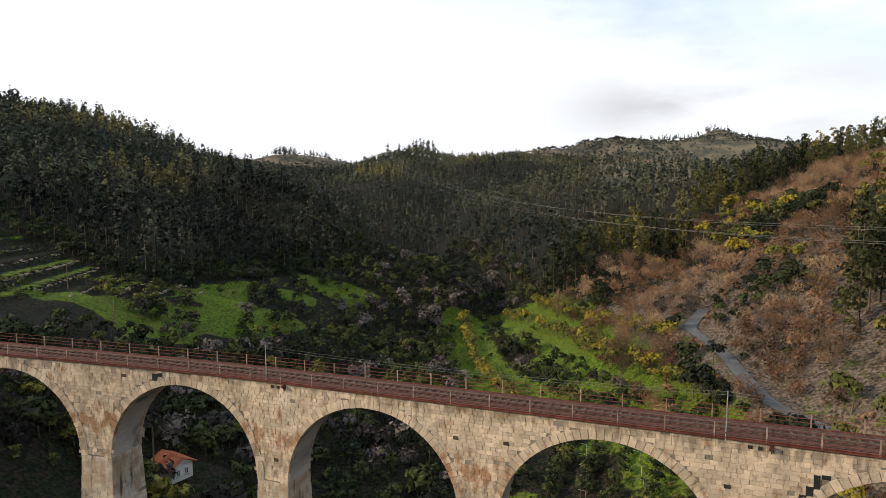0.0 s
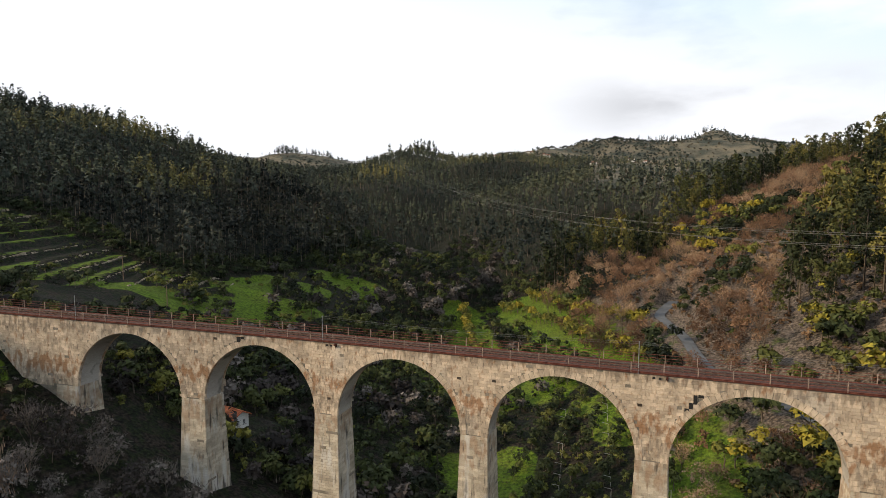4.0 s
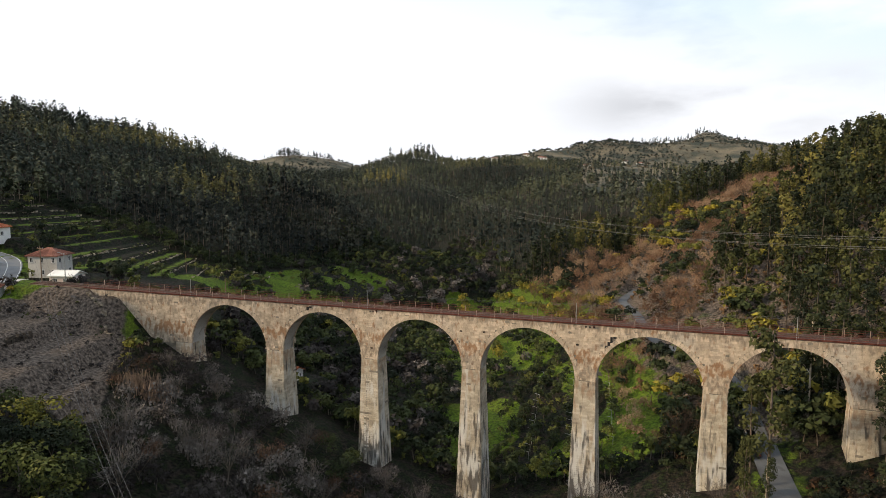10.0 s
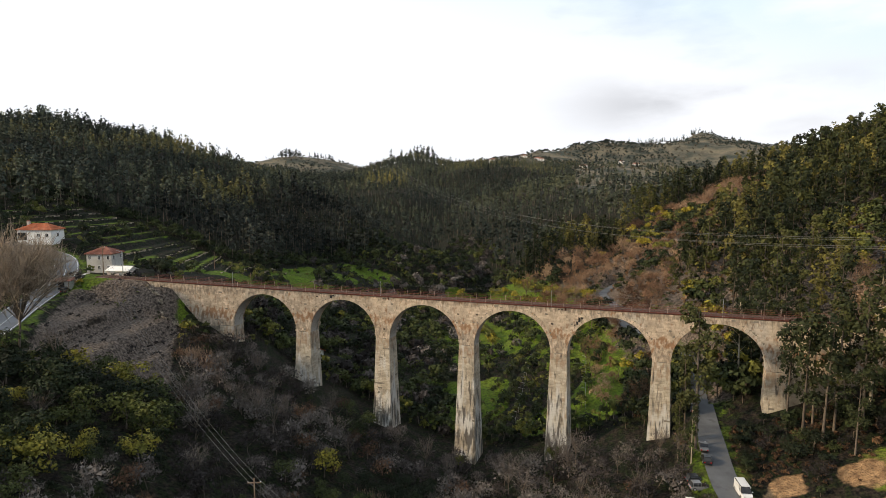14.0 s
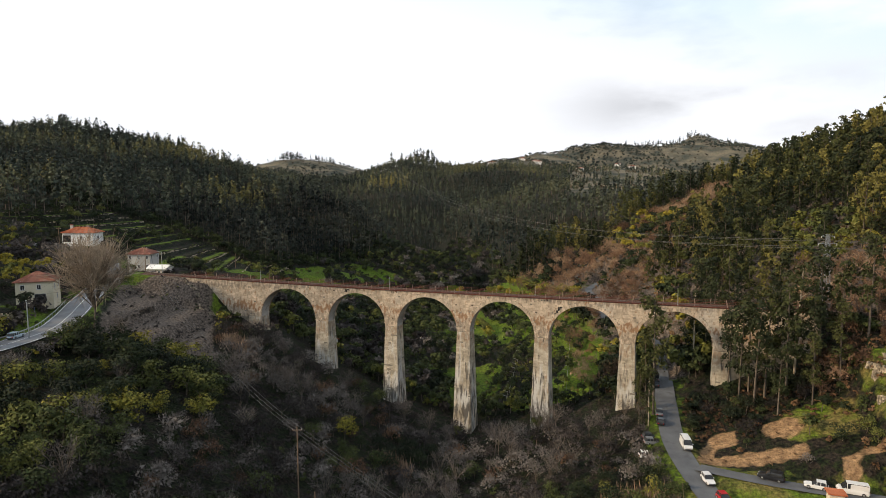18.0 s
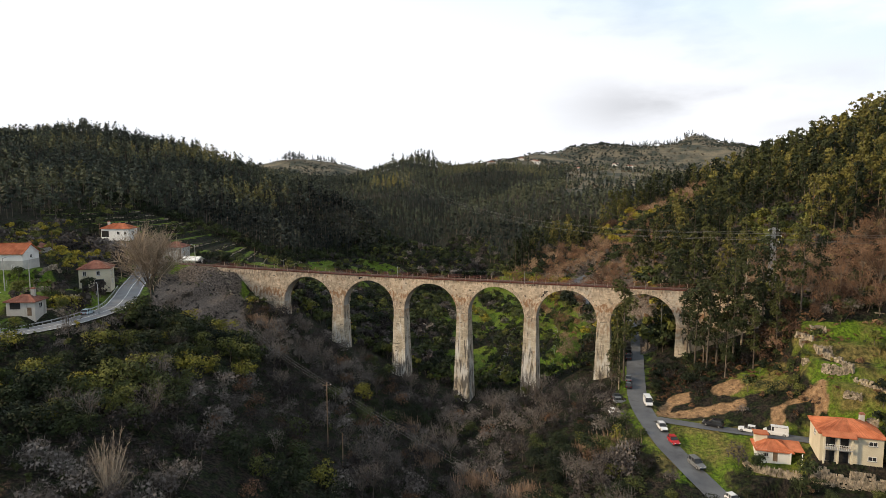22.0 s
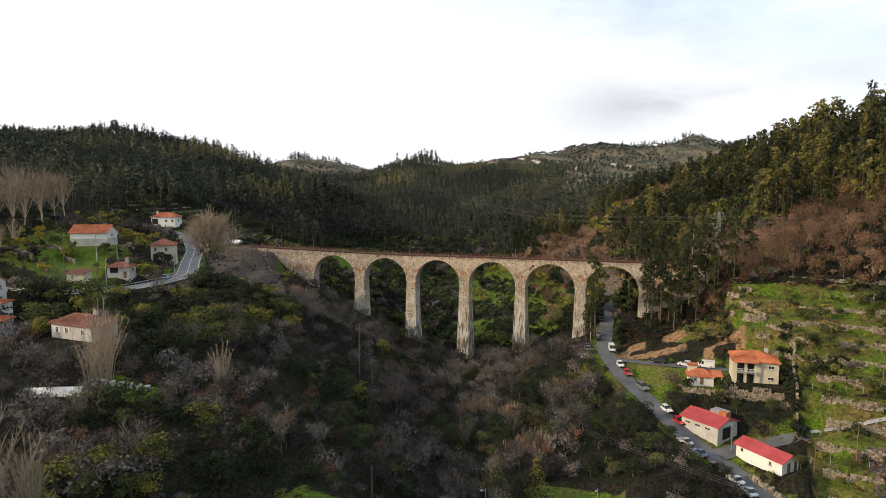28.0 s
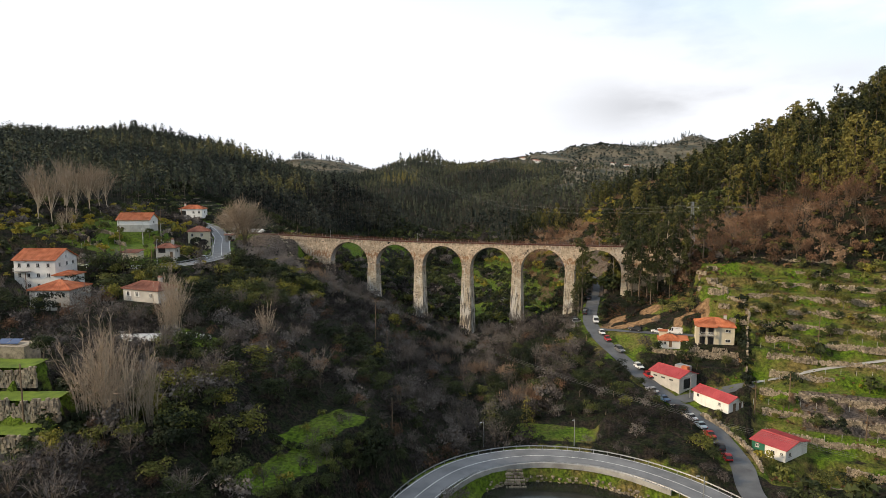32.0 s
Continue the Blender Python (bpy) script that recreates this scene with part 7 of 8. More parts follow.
house(-75, -88, 0.0, 25, 6.5, 5.0, 3.6, "hip", 1.1, "grey_wall", "tile_old", "dark stone house with open veranda and brown roof", [("front", -1.2, 1.6, 2.4, 1.6, "dark"), ("front", 2.0, 0, 1.0, 2.0, DOOR), ("right", 0, 1.6, 1.4, 1.2, WIN)], chimney=(1.5, 0.5, 2.4))
house(-135, -42, 6.0, 25, 9.0, 7.0, 4.0, "hip", 1.6, "grey_wall", "tile_old", "old grey house with brown hipped roof", [("front", -2, 1.2, 1, 1.2, WIN), ("front", 2, 1.2, 1, 1.2, WIN)])
house(-104, -20.5, -0.6, 35, 4.5, 3.5, 2.4, "slope", 0.4, "grey_wall", "tile_old", "small roadside lean-to with brown tiles", [("front", 0, 0, 1.6, 2.0, "dark")], "lean-to", name="lean_to")
# far houses on the ridges
for fx, fy, fw in ((44, 1117, 26), (60, 1135, 18), (-20, 1240, 16), (-330, 1180, 18), (110, 1180, 16), (88, 1350, 20), (130, 1420, 16), (-60, 1560, 18), (-100, 1600, 16), (-300, 1330, 18), (-270, 1345, 14), (-160, 1330, 16), (-250, 1290, 14), (20, 1420, 20), (-420, 1500, 18), (160, 1300, 15)):
    house(fx, fy, float(height_at(fx, fy)), fx % 40 - 20, fw, 10, 6, "hip", 2.2, "white_wall", "tile_old", "distant white house on the far ridge", [("front", -fw * 0.25, 2, 2, 2, WIN), ("front", fw * 0.25, 2, 2, 2, WIN)], rows=False)


# ---- stone walls ----
def contour(zone, level, x0, x1, y0, y1, gap=3.0):
    """Short pieces of a level line of the bare valley within a zone."""
    xs, ys = np.arange(x0, x1, gap), np.arange(y0, y1, gap)
    a, b = np.meshgrid(xs, ys)
    z = valley(a, b) - level
    w = terrace_zone(a, b)[zone]
    out = []
    for j in range(len(ys) - 1):
        for i in range(len(xs) - 1):
            if w[j, i] < 0.6:
                continue
            c = [(xs[i], ys[j], z[j, i]), (xs[i + 1], ys[j], z[j, i + 1]), (xs[i + 1], ys[j + 1], z[j + 1, i + 1]), (xs[i], ys[j + 1], z[j + 1, i])]
            cut = []
            for p, q in zip(c, c[1:] + c[:1]):
                if (p[2] < 0) != (q[2] < 0):
                    t = p[2] / (p[2] - q[2])
                    cut.append((p[0] + (q[0] - p[0]) * t, p[1] + (q[1] - p[1]) * t))
            if len(cut) == 2:
                out.append(cut)
    return out


def stone(shape, c, ux, uy, w, d, h, r):
    """One rough wall stone with slightly shrunken face."""
    p = []
    for z, k in ((0, 1.0), (h, r.uniform(0.8, 1.0))):
        for a, b in ((-1, -1), (1, -1), (1, 1), (-1, 1)):
            o, e = a * w / 2 * k * r.uniform(0.88, 1), b * d / 2 * r.uniform(0.85, 1)
            p.append((c[0] + ux * o - uy * e, c[1] + uy * o + ux * e, c[2] + z))
    shape.add(p, [(4, 5, 6, 7), (0, 1, 5, 4), (1, 2, 6, 5), (2, 3, 7, 6), (3, 0, 4, 7)])


wr = random.Random(9)


def wall_on(pieces, foot, tall, name, label, step=0.55, course=0.42, mat="drystone"):
    s = Shape()
    for (xa, ya), (xb, yb) in pieces:
        ln = math.hypot(xb - xa, yb - ya)
        if ln < 0.2:
            continue
        ux, uy = (xb - xa) / ln, (yb - ya) / ln
        if ux < 0:
            ux, uy = -ux, -uy
        z0 = foot if foot is not None else float(height_at((xa + xb) / 2, (ya + yb) / 2)) - 0.3
        top = tall * wr.uniform(0.75, 1.12)
        hh = 0.0
        while hh < top:
            h = course * wr.uniform(0.7, 1.3)
            t = wr.uniform(-0.3, 0.0)
            while t < ln:
                w = wr.uniform(0.3, 1.0) * step
                k = min(max((t + w / 2) / ln, 0), 1)
                px, py = xa + (xb - xa) * k, ya + (yb - ya) * k
                if wr.random() > (0.05 if hh + h < top else 0.4):
                    stone(s, (px + wr.uniform(-.1, .1), py + wr.uniform(-.1, .1), z0 + hh), ux, uy, w, 0.5, h * 0.97, wr)
                t += w
            hh += h
    if s.v:
        tagged(part(name, s, M[mat]), label, "stone wall", "stone walls", "stuff")


# wall stones on the bare slope are coloured dark for the steps' shadow
for zone, step, box, label in ((0, 3.1, (94, 225, -122, -12), "dry-stone retaining wall of a grassy terrace"), (1, 2.1, (-222, -110, 14, 100), "old dry-stone wall of a shaded terrace"), (2, 3.6, (-105, -40, -66, -2), "rough stone bank on the bare slope, ledge shadow painted dark")):
    for k in range(-17, 16):
        level = (k + (0.93 if zone == 0 else 0.9)) * step
        got = contour(zone, level, *box)
        if zone and len(got) > 0:
            got = [g for g in got if rough_noise(g[0][0], g[0][1], 26) > (0.36 if zone == 1 else 0.3)]
        else:
            got = [g for g in got if rough_noise(g[0][0], g[0][1], 13) > 0.4]
        if got:
            wall_on(got, (k + (0.28 if zone == 0 else 0.05)) * step, step * (0.62 if zone == 0 else 0.7), "terrace_wall", label, 0.55 if zone == 0 else 1.0, 0.3 if zone == 0 else 0.5, "shaded_ledge" if zone == 2 else "drystone")


def lawn_edge(lawn, out):
    """Points along the downhill side of a lawn."""
    px, py, w, d, pz, turn = lawn
    c, s = math.cos(radians(turn)), math.sin(radians(turn))
    return [(px + c * u + s * (d + out), py + s * u - c * (d + out)) for u in np.arange(-w, w, 1.7)]


rs = np.random.default_rng(97)
q = np.array([e for lawn in LAWNS[4:] for out in (2.4, 4.2) for e in lawn_edge(lawn, out)])
q = q + rs.normal(0, 0.5, q.shape)
stand("bushes", BIG_ROUNDS, q, rs.uniform(0.3, 0.62, len(q)), M["bark"], M["leaf_mixed"], "dark shrubs on the steep bank below the lawns", "bushes", tone=rs.uniform(0.0, 0.6, len(q)))
q = np.array([e for lawn in LAWNS[4:] for e in lawn_edge(lawn, -0.8)])[::2] + rs.normal(0, 0.8, (len(np.array([e for lawn in LAWNS[4:] for e in lawn_edge(lawn, -0.8)])[::2]), 2))
stand("fruit_trees", BARES, q, rs.uniform(0.35, 0.6, len(q)), M["bark"], M["twig_grey"], "small bare fruit trees on the lawns", "trees", tone=rs.uniform(0.5, 1.0, len(q)))


q = np.array([(x + rs.normal(0, 0.3), -161.3 + 0.2 * (x - 28) + rs.normal(0, 0.5)) for x in np.arange(22, 35, 0.8)])
stand("hedge", BUSHES, q, rs.uniform(0.3, 0.62, len(q)), M["bark"], M["leaf_mixed"], "low dark hedge between the two lower lawns", "hedge", tone=rs.uniform(0.05, 0.4, len(q)))
q = np.array([(24.6, -148), (30.8, -150.5), (25.8, -156), (32.2, -157.6), (26.2, -166), (33, -167.5), (27.4, -173), (33.6, -174.5)])
stand("fruit_trees", BUSHES, q, rs.uniform(0.5, 0.95, len(q)), M["bark"], M["leaf_mixed"], "small round fruit trees on the lower lawns", "trees", tone=rs.uniform(0.35, 0.85, len(q)))
q = np.array([(112.4 + rs.normal(0, 0.5), y) for y in np.arange(-74, -40, 1.2)])
stand("hedge", BUSHES, q, rs.uniform(0.7, 1.2, len(q)), M["bark"], M["leaf_mixed"], "dark overgrown hedge between the house and the terraces", "hedge", tone=rs.uniform(-0.1, 0.15, len(q)))


def line_pieces(points, step=2.5):
    q = along([(x, y, 0) for x, y in points], step)
    return [((a.x, a.y), (b.x, b.y)) for a, b in zip(q, q[1:])]


wall_on(line_pieces([(-82.5, -13.0), (-78.5, -14.2), (-75.0, -14.8), (-72.5, -16.8), (-68, -14.5), (-64.5, -13.2)], 1.6), None, 0.75, "stone_edging", "pale stepped stone edging beside the railway bank", 0.7, 0.4)
wall_on(line_pieces([(97.4, -57.2), (104, -57.4), (111, -57.2)]), -27.6, 4.1, "retaining_wall", "pale stone retaining wall below the cream house", 0.5, 0.4)
wall_on(line_pieces([(100.5, -88.2), (105, -93), (108.2, -98), (111, -104), (112.5, -112)]), None, 1.5, "roadside_wall", "mossy stone wall along the lane")
wall_on(line_pieces([(99.5, -20), (104, -27), (110, -36), (114.5, -43), (113.5, -52), (113, -62), (112, -72)]), None, 1.7, "garden_wall", "stone wall running down beside the terraces")
wall_on(line_pieces([(86, -53), (88, -55), (96, -56.5)]), -28.0, 2.4, "garden_wall", "stone garden wall below the annexe")
for line, tall in (([(-122, -95), (-110, -93), (-98, -97), (-90, -101)], 1.8), ([(-126, -84), (-114, -80), (-104, -82), (-97, -86)], 1.6), ([(-90, -78), (-84, -71), (-80, -66)], 1.5), ([(-104, -56), (-100, -66), (-94, -72)], 1.4), ([(-74, -108), (-66, -112), (-57, -111)], 1.5)):
    wall_on(line_pieces(line), None, tall, "garden_wall", "grey dry-stone garden wall between the houses", 0.5, 0.34)
wall_on(line_pieces([(-72, -81), (-80, -84), (-88, -90)]), -2.0, 2.2, "roadside_wall", "dark stone retaining wall above the hamlet road")
for lawn, fall in zip(LAWNS, (3.3, 3.3, 2.8, 2.4)):
    px, py, w, d, pz, turn = lawn
    c, s = math.cos(radians(turn)), math.sin(radians(turn))
    edge = [(px + c * u + s * (d + 0.9), py + s * u - c * (d + 0.9)) for u in np.linspace(-w - 1, w + 1, 5)]
    wall_on(line_pieces(edge), pz - fall, fall + 0.1, "garden_wall", "pale stone terrace wall below a mown lawn", 0.55, 0.4)

for lawn in LAWNS[:4]:
    px, py, w, d, pz, turn = lawn
    s = Shape()
    n, m = 8, 4
    grid = [(-w + 2 * w * i / n, -d - 0.7 + (2 * d + 0.7) * j / m, 0.06 + 0.05 * math.sin(i * 1.7 + j * 2.3)) for j in range(m + 1) for i in range(n + 1)]
    s.add(grid, [(j * (n + 1) + i, j * (n + 1) + i + 1, (j + 1) * (n + 1) + i + 1, (j + 1) * (n + 1) + i) for j in range(m) for i in range(n)])
    tagged(part("lawn", s, M["lawn"], smooth=True, at=pose(px, py, pz, 0, 0, turn)), "bright mown lawn on a walled garden terrace", "lawn", kind="structure")


# ---- cars ----
def paint(name, c):
    m = surface(name, tuple(v * 0.9 for v in c), c, 0.5, 8, 0.3, 0, None)
    m.node_tree.nodes["Principled BSDF"].inputs["Coat Weight"].default_value = 0.4
    return m


PAINT = {"white": paint("white_paint", (0.72, 0.72, 0.71)), "red": paint("red_paint", (0.42, 0.02, 0.025)), "black": paint("black_paint", (0.015, 0.016, 0.019)), "blue": paint("blue_paint", (0.10, 0.17, 0.28)),
         "pale blue": paint("pale_blue_paint", (0.42, 0.52, 0.58)), "grey": paint("grey_paint", (0.16, 0.165, 0.17)), "silver": paint("silver_paint", (0.45, 0.46, 0.47))}
M["lamp_clear"] = surface("lamp_clear", (0.6, 0.6, 0.6), (0.75, 0.75, 0.75), 2, 9, 0.15, 0, None)
M["lamp_red"] = surface("lamp_red", (0.35, 0.01, 0.01), (0.45, 0.02, 0.02), 2, 9, 0.2, 0, None)


def loft(sections):
    """A closed body through cross-sections: rows of x and a ring of (y, z)."""
    s = Shape()
    k = len(sections[0][1])
    v = [(x, y, z) for x, ring in sections for y, z in ring]
    f = [(i * k + j, (i + 1) * k + j, (i + 1) * k + (j + 1) % k, i * k + (j + 1) % k) for i in range(len(sections) - 1) for j in range(k)]
    return s.add(v, f + [tuple(range(k)), tuple(reversed(range((len(sections) - 1) * k, len(sections) * k)))])


def ring_of(half, low, top, inset=0.08):
    return [(-half, low), (-half, low + (top - low) * 0.55), (-half + inset, top), (half - inset, top), (half, low + (top - low) * 0.55), (half, low)]


WHEEL = {}


def wheel_meshes():
    if not WHEEL:
        WHEEL["tyre"] = Shape().rod((0, -0.1, 0), (0, 0.1, 0), 0.31, sides=16).mesh("tyre", M["rubber"])
        rim = Shape().rod((0, -0.11, 0), (0, 0.11, 0), 0.19, sides=12)
        for k in range(5):
            a = 1.2566 * k
            rim.box(-0.025, 0.025, -0.12, 0.12, 0, 0.2, Matrix.Rotation(a, 4, "Y"))
        WHEEL["rim"] = rim.mesh("rim", M["galvanised"])
    return WHEEL


def car(x, y, z, turn, colour, style, label):
    """style: hatch, saloon, suv, van or pickup van."""
    L, Wd, Hb, Ht = {"hatch": (3.9, 0.83, 0.82, 1.45), "saloon": (4.4, 0.85, 0.84, 1.42), "suv": (4.5, 0.9, 0.98, 1.72), "van": (4.9, 0.94, 1.05, 2.0)}[style]
    ob = thing("van" if style == "van" else "car", pose(x, y, z, 0, 0, turn), label, "van" if style == "van" else "car", "parked cars")
    h = L / 2
    body = loft([(-h, ring_of(Wd * 0.86, 0.42, Hb * 0.8)), (-h + 0.18, ring_of(Wd * 0.97, 0.24, Hb * 0.95)), (-h * 0.45, ring_of(Wd, 0.2, Hb)), (h * 0.35, ring_of(Wd, 0.2, Hb)),
                 (h - 0.35, ring_of(Wd * 0.96, 0.22, Hb * (0.86 if style != "van" else 0.98))), (h, ring_of(Wd * 0.84, 0.36, Hb * 0.68))])
    part("body", body, PAINT[colour], ob, smooth=False)
    back, front, tail = {"hatch": (-h + 0.12, h * 0.36, 0.35), "saloon": (-h * 0.55, h * 0.38, 0.5), "suv": (-h + 0.08, h * 0.4, 0.25), "van": (-h + 0.04, h * 0.72, 0.08)}[style]
    g = loft([(back, ring_of(Wd * 0.95, Hb - 0.03, Hb + 0.04, 0.03)), (back + tail, ring_of(Wd * 0.84, Hb - 0.03, Ht - 0.06, 0.12)), (front - 0.75, ring_of(Wd * 0.84, Hb - 0.03, Ht - 0.06, 0.12)), (front, ring_of(Wd * 0.93, Hb - 0.05, Hb + 0.02, 0.03))])
    cab = part("cabin_glass", g, M["glass_dark"], ob)
    r = Shape().box(back + tail - 0.02, front - 0.72, -Wd * 0.74, Wd * 0.74, Ht - 0.07, Ht)
    for q in (back + tail + 0.02, (back + front) / 2 - 0.1, front - 0.78):
        for sy in (-1, 1):
            r.box(q - 0.05, q + 0.05, sy * Wd * 0.85 - 0.03, sy * Wd * 0.85 + 0.03, Hb, Ht - 0.04)
    if style == "van":
        r.box(back + 0.1, h * 0.2, -Wd * 0.9, -Wd * 0.86, Hb, Ht - 0.12).box(back + 0.1, h * 0.2, Wd * 0.86, Wd * 0.9, Hb, Ht - 0.12)
    part("roof", r, PAINT[colour], ob)
    for sx in (-1, 1):
        for sy in (-1, 1):
            w = new("wheel", wheel_meshes()["tyre"])
            w.matrix_basis = pose(sx * L * 0.31, sy * (Wd - 0.07), 0.31)
            w.parent = ob
            q = new("rim", wheel_meshes()["rim"])
            q.parent = w
    for sy in (-1, 1):
        part("headlight", Shape().box(h - 0.12, h - 0.02, sy * Wd * 0.62 - 0.16, sy * Wd * 0.62 + 0.16, Hb * 0.62, Hb * 0.8), M["lamp_clear"], ob)
        part("tail_light", Shape().box(-h - 0.01, -h + 0.08, sy * Wd * 0.66 - 0.12, sy * Wd * 0.66 + 0.12, Hb * 0.6, Hb * 0.82), M["lamp_red"], ob)
        part("mirror", Shape().box(front - 0.5, front - 0.36, sy * (Wd + 0.1) - 0.09, sy * (Wd + 0.1) + 0.09, Hb + 0.02, Hb + 0.16), PAINT[colour], ob)
    for q in (h - 0.03, -h + 0.03):
        part("bumper", Shape().box(q - 0.07, q + 0.07, -Wd * 0.8, Wd * 0.8, 0.3, 0.48), M["rubber"], ob)
    return ob


LANE_LINE = along(ROAD_RIGHT, 0.5)


def on_lane(y, side):
    """A place beside the lane's middle at that y, with its height and heading."""
    k = min(range(len(LANE_LINE) - 1), key=lambda i: abs(LANE_LINE[i].y - y))
    a, b = LANE_LINE[k], LANE_LINE[k + 1]
    t = (b - a).normalized()
    return a.x + t.y * side, a.y - t.x * side, a.z + 0.01, math.degrees(math.atan2(t.y, t.x))


for y, side, colour, style, label, flip in (
        (-42.5, 1.7, "white", "hatch", "white hatchback parked beside the lane", 180), (-48.5, 1.9, "red", "hatch", "small red hatchback parked beside the lane", 180), (-56.5, 1.9, "grey", "suv", "dark grey estate car parked beside the lane", 180),
        (-66, 1.9, "white", "hatch", "white hatchback parked on the lane's edge", 180), (-77.0, -2.5, "silver", "saloon", "silver saloon parked by the warehouse", 0), (-80.5, -2.6, "blue", "saloon", "blue car parked by the warehouse", 0),
        (-85.2, -2.6, "black", "saloon", "black saloon parked along the lane", 0), (-89.4, -2.6, "white", "saloon", "white saloon parked along the lane", 0), (-93.6, -2.5, "pale blue", "saloon", "pale blue saloon parked along the lane", 0),
        (-98.0, -2.4, "red", "saloon", "bright red coupe parked along the lane", 0), (-103.4, -2.4, "black", "hatch", "black hatchback parked along the lane", 0), (-108.0, -2.4, "red", "hatch", "red hatchback parked along the lane", 0),
        (-29, 2.0, "white", "van", "cream minibus parked by the earth bank", 180), (-18.0, -2.0, "black", "hatch", "black car standing on the lane", 0), (-13.0, -2.0, "grey", "saloon", "dark car parked below the viaduct", 0),
        (6.0, -2.0, "black", "saloon", "black car parked under the arch", 0), (11.5, -2.0, "white", "van", "white van parked behind the viaduct", 0), (17.0, -2.0, "white", "van", "white van parked on the lane behind the viaduct", 0), (-70.5, 1.9, "red", "hatch", "red hatchback parked close to the warehouse", 180)):
    x, yy, zz, heading = on_lane(y, side)
    car(x, yy, zz, heading + flip, colour, style, label)
for x, y, turn, colour, style, label in ((58.5, -24.6, 20, "black", "hatch", "black car parked on the grass verge"), (58.2, -29.6, 15, "white", "hatch", "white car parked on the grass verge"), (59.0, -27.2, 18, "grey", "hatch", "grey car parked on the grass verge"),
                                         (80.5, -40.4, 165, "black", "suv", "black off-roader parked on the drive"), (87.5, -42.2, 172, "white", "hatch", "white car parked on the drive"), (93.0, -42.8, 178, "white", "van", "small white van parked on the drive"),
                                         (-69.5, -76.0, 112, "pale blue", "hatch", "light car on the hamlet road"), (-75.5, -106.0, 20, "silver", "suv", "silver estate car beside the hamlet road"), (-101.0, -22.5, 130, "black", "hatch", "dark car parked at the roadside"),
                                         (-65.5, -122.5, 40, "blue", "hatch", "blue car parked in the lane")):
    zz = float(height_at(x, y)) + (0.22 if road_pull(x, y)[0] < 0 else 0.0)
    car(x, y, zz, turn, colour, style, label)


# ---- poles, pylon and cables ----
def wooden_pole(x, y, h, arm=True, lamp=False, name="utility_pole", label="weathered timber utility pole with a crossarm", mat="wood", turn=0):
    z = float(height_at(x, y))
    ob = thing(name, pose(x, y, z, 0, 0, turn), label, "street lamp" if lamp else "utility pole", "street lamps" if lamp else "utility poles")
    part("shaft", Shape().rod((0, 0, -0.6), (0, 0, h), 0.15, 0.09, 8), M[mat], ob)
    if arm:
        a = part("crossarm", Shape().box(-0.95, 0.95, -0.06, 0.06, h - 0.7, h - 0.56), M[mat], ob)
        for q in (-0.85, 0, 0.85):
            part("insulator", Shape().rod((q, 0, h - 0.56), (q, 0, h - 0.36), 0.05, 0.035), M["frame_white"], a)
    if lamp:
        part("bracket", Shape().rod((0, 0, h - 0.3), (1.1, 0, h + 0.15), 0.035), M["galvanised"], ob)
        part("lantern", Shape().box(0.9, 1.55, -0.12, 0.12, h + 0.1, h + 0.22), M["galvanised"], ob)
    return z


for x, y, h, arm, lamp, mat, turn in ((-1.2, -73, 0, True, False, "wood", 25), (5.5, -78, 8, False, False, "wood", 0), (-101, -10, 9, True, False, "wood", 0), (-97.5, -6.5, 9.5, False, True, "concrete", 200), (-66.8, -75, 8, False, True, "galvanised", 150),
                                      (-70, -98, 9, False, True, "galvanised", 120), (-63, -107, 9.5, False, False, "wood", 0), (-84, -100, 13, False, False, "wood", 0), (-97, -78, 9, False, True, "concrete", 0), (-90, -76, 8, False, True, "concrete", 60),
                                      (-120, -46, 9, False, False, "wood", 0), (-66, -146, 9, False, False, "wood", 0), (-1, -193.6, 9, False, False, "wood", 0), (50, -114.6, 6.5, False, True, "galvanised", 250), (72, -112.5, 6.5, False, True, "galvanised", 260),
                                      (100, -134.5, 7.0, False, True, "galvanised", 200), (97.8, -78.6, 6.0, False, True, "galvanised", 100), (113, -87, 8.5, False, False, "wood", 0), (131, -60, 11, False, False, "wood", 0), (121, -84, 9, False, False, "wood", 0),
                                      (136, -92, 6, False, False, "wood", 0), (-150, -2, 9, True, False, "wood", 20), (-46, 12, 11, False, False, "wood", 0), (-120, 58, 7, False, False, "wood", 0), (-98, 52, 6, False, False, "wood", 0), (33, -131.5, 8, False, False, "wood", 0)):
    ground_z = float(height_at(x, y))
    if h == 0:
        h = -13.2 - ground_z
    lbl = "slim street lamp with a bracket lantern" if lamp else ("timber power pole with crossarm and insulators" if arm else "weathered timber utility pole")
    wooden_pole(x, y, h, arm, lamp, "street_lamp" if lamp else "utility_pole", lbl, mat, turn)


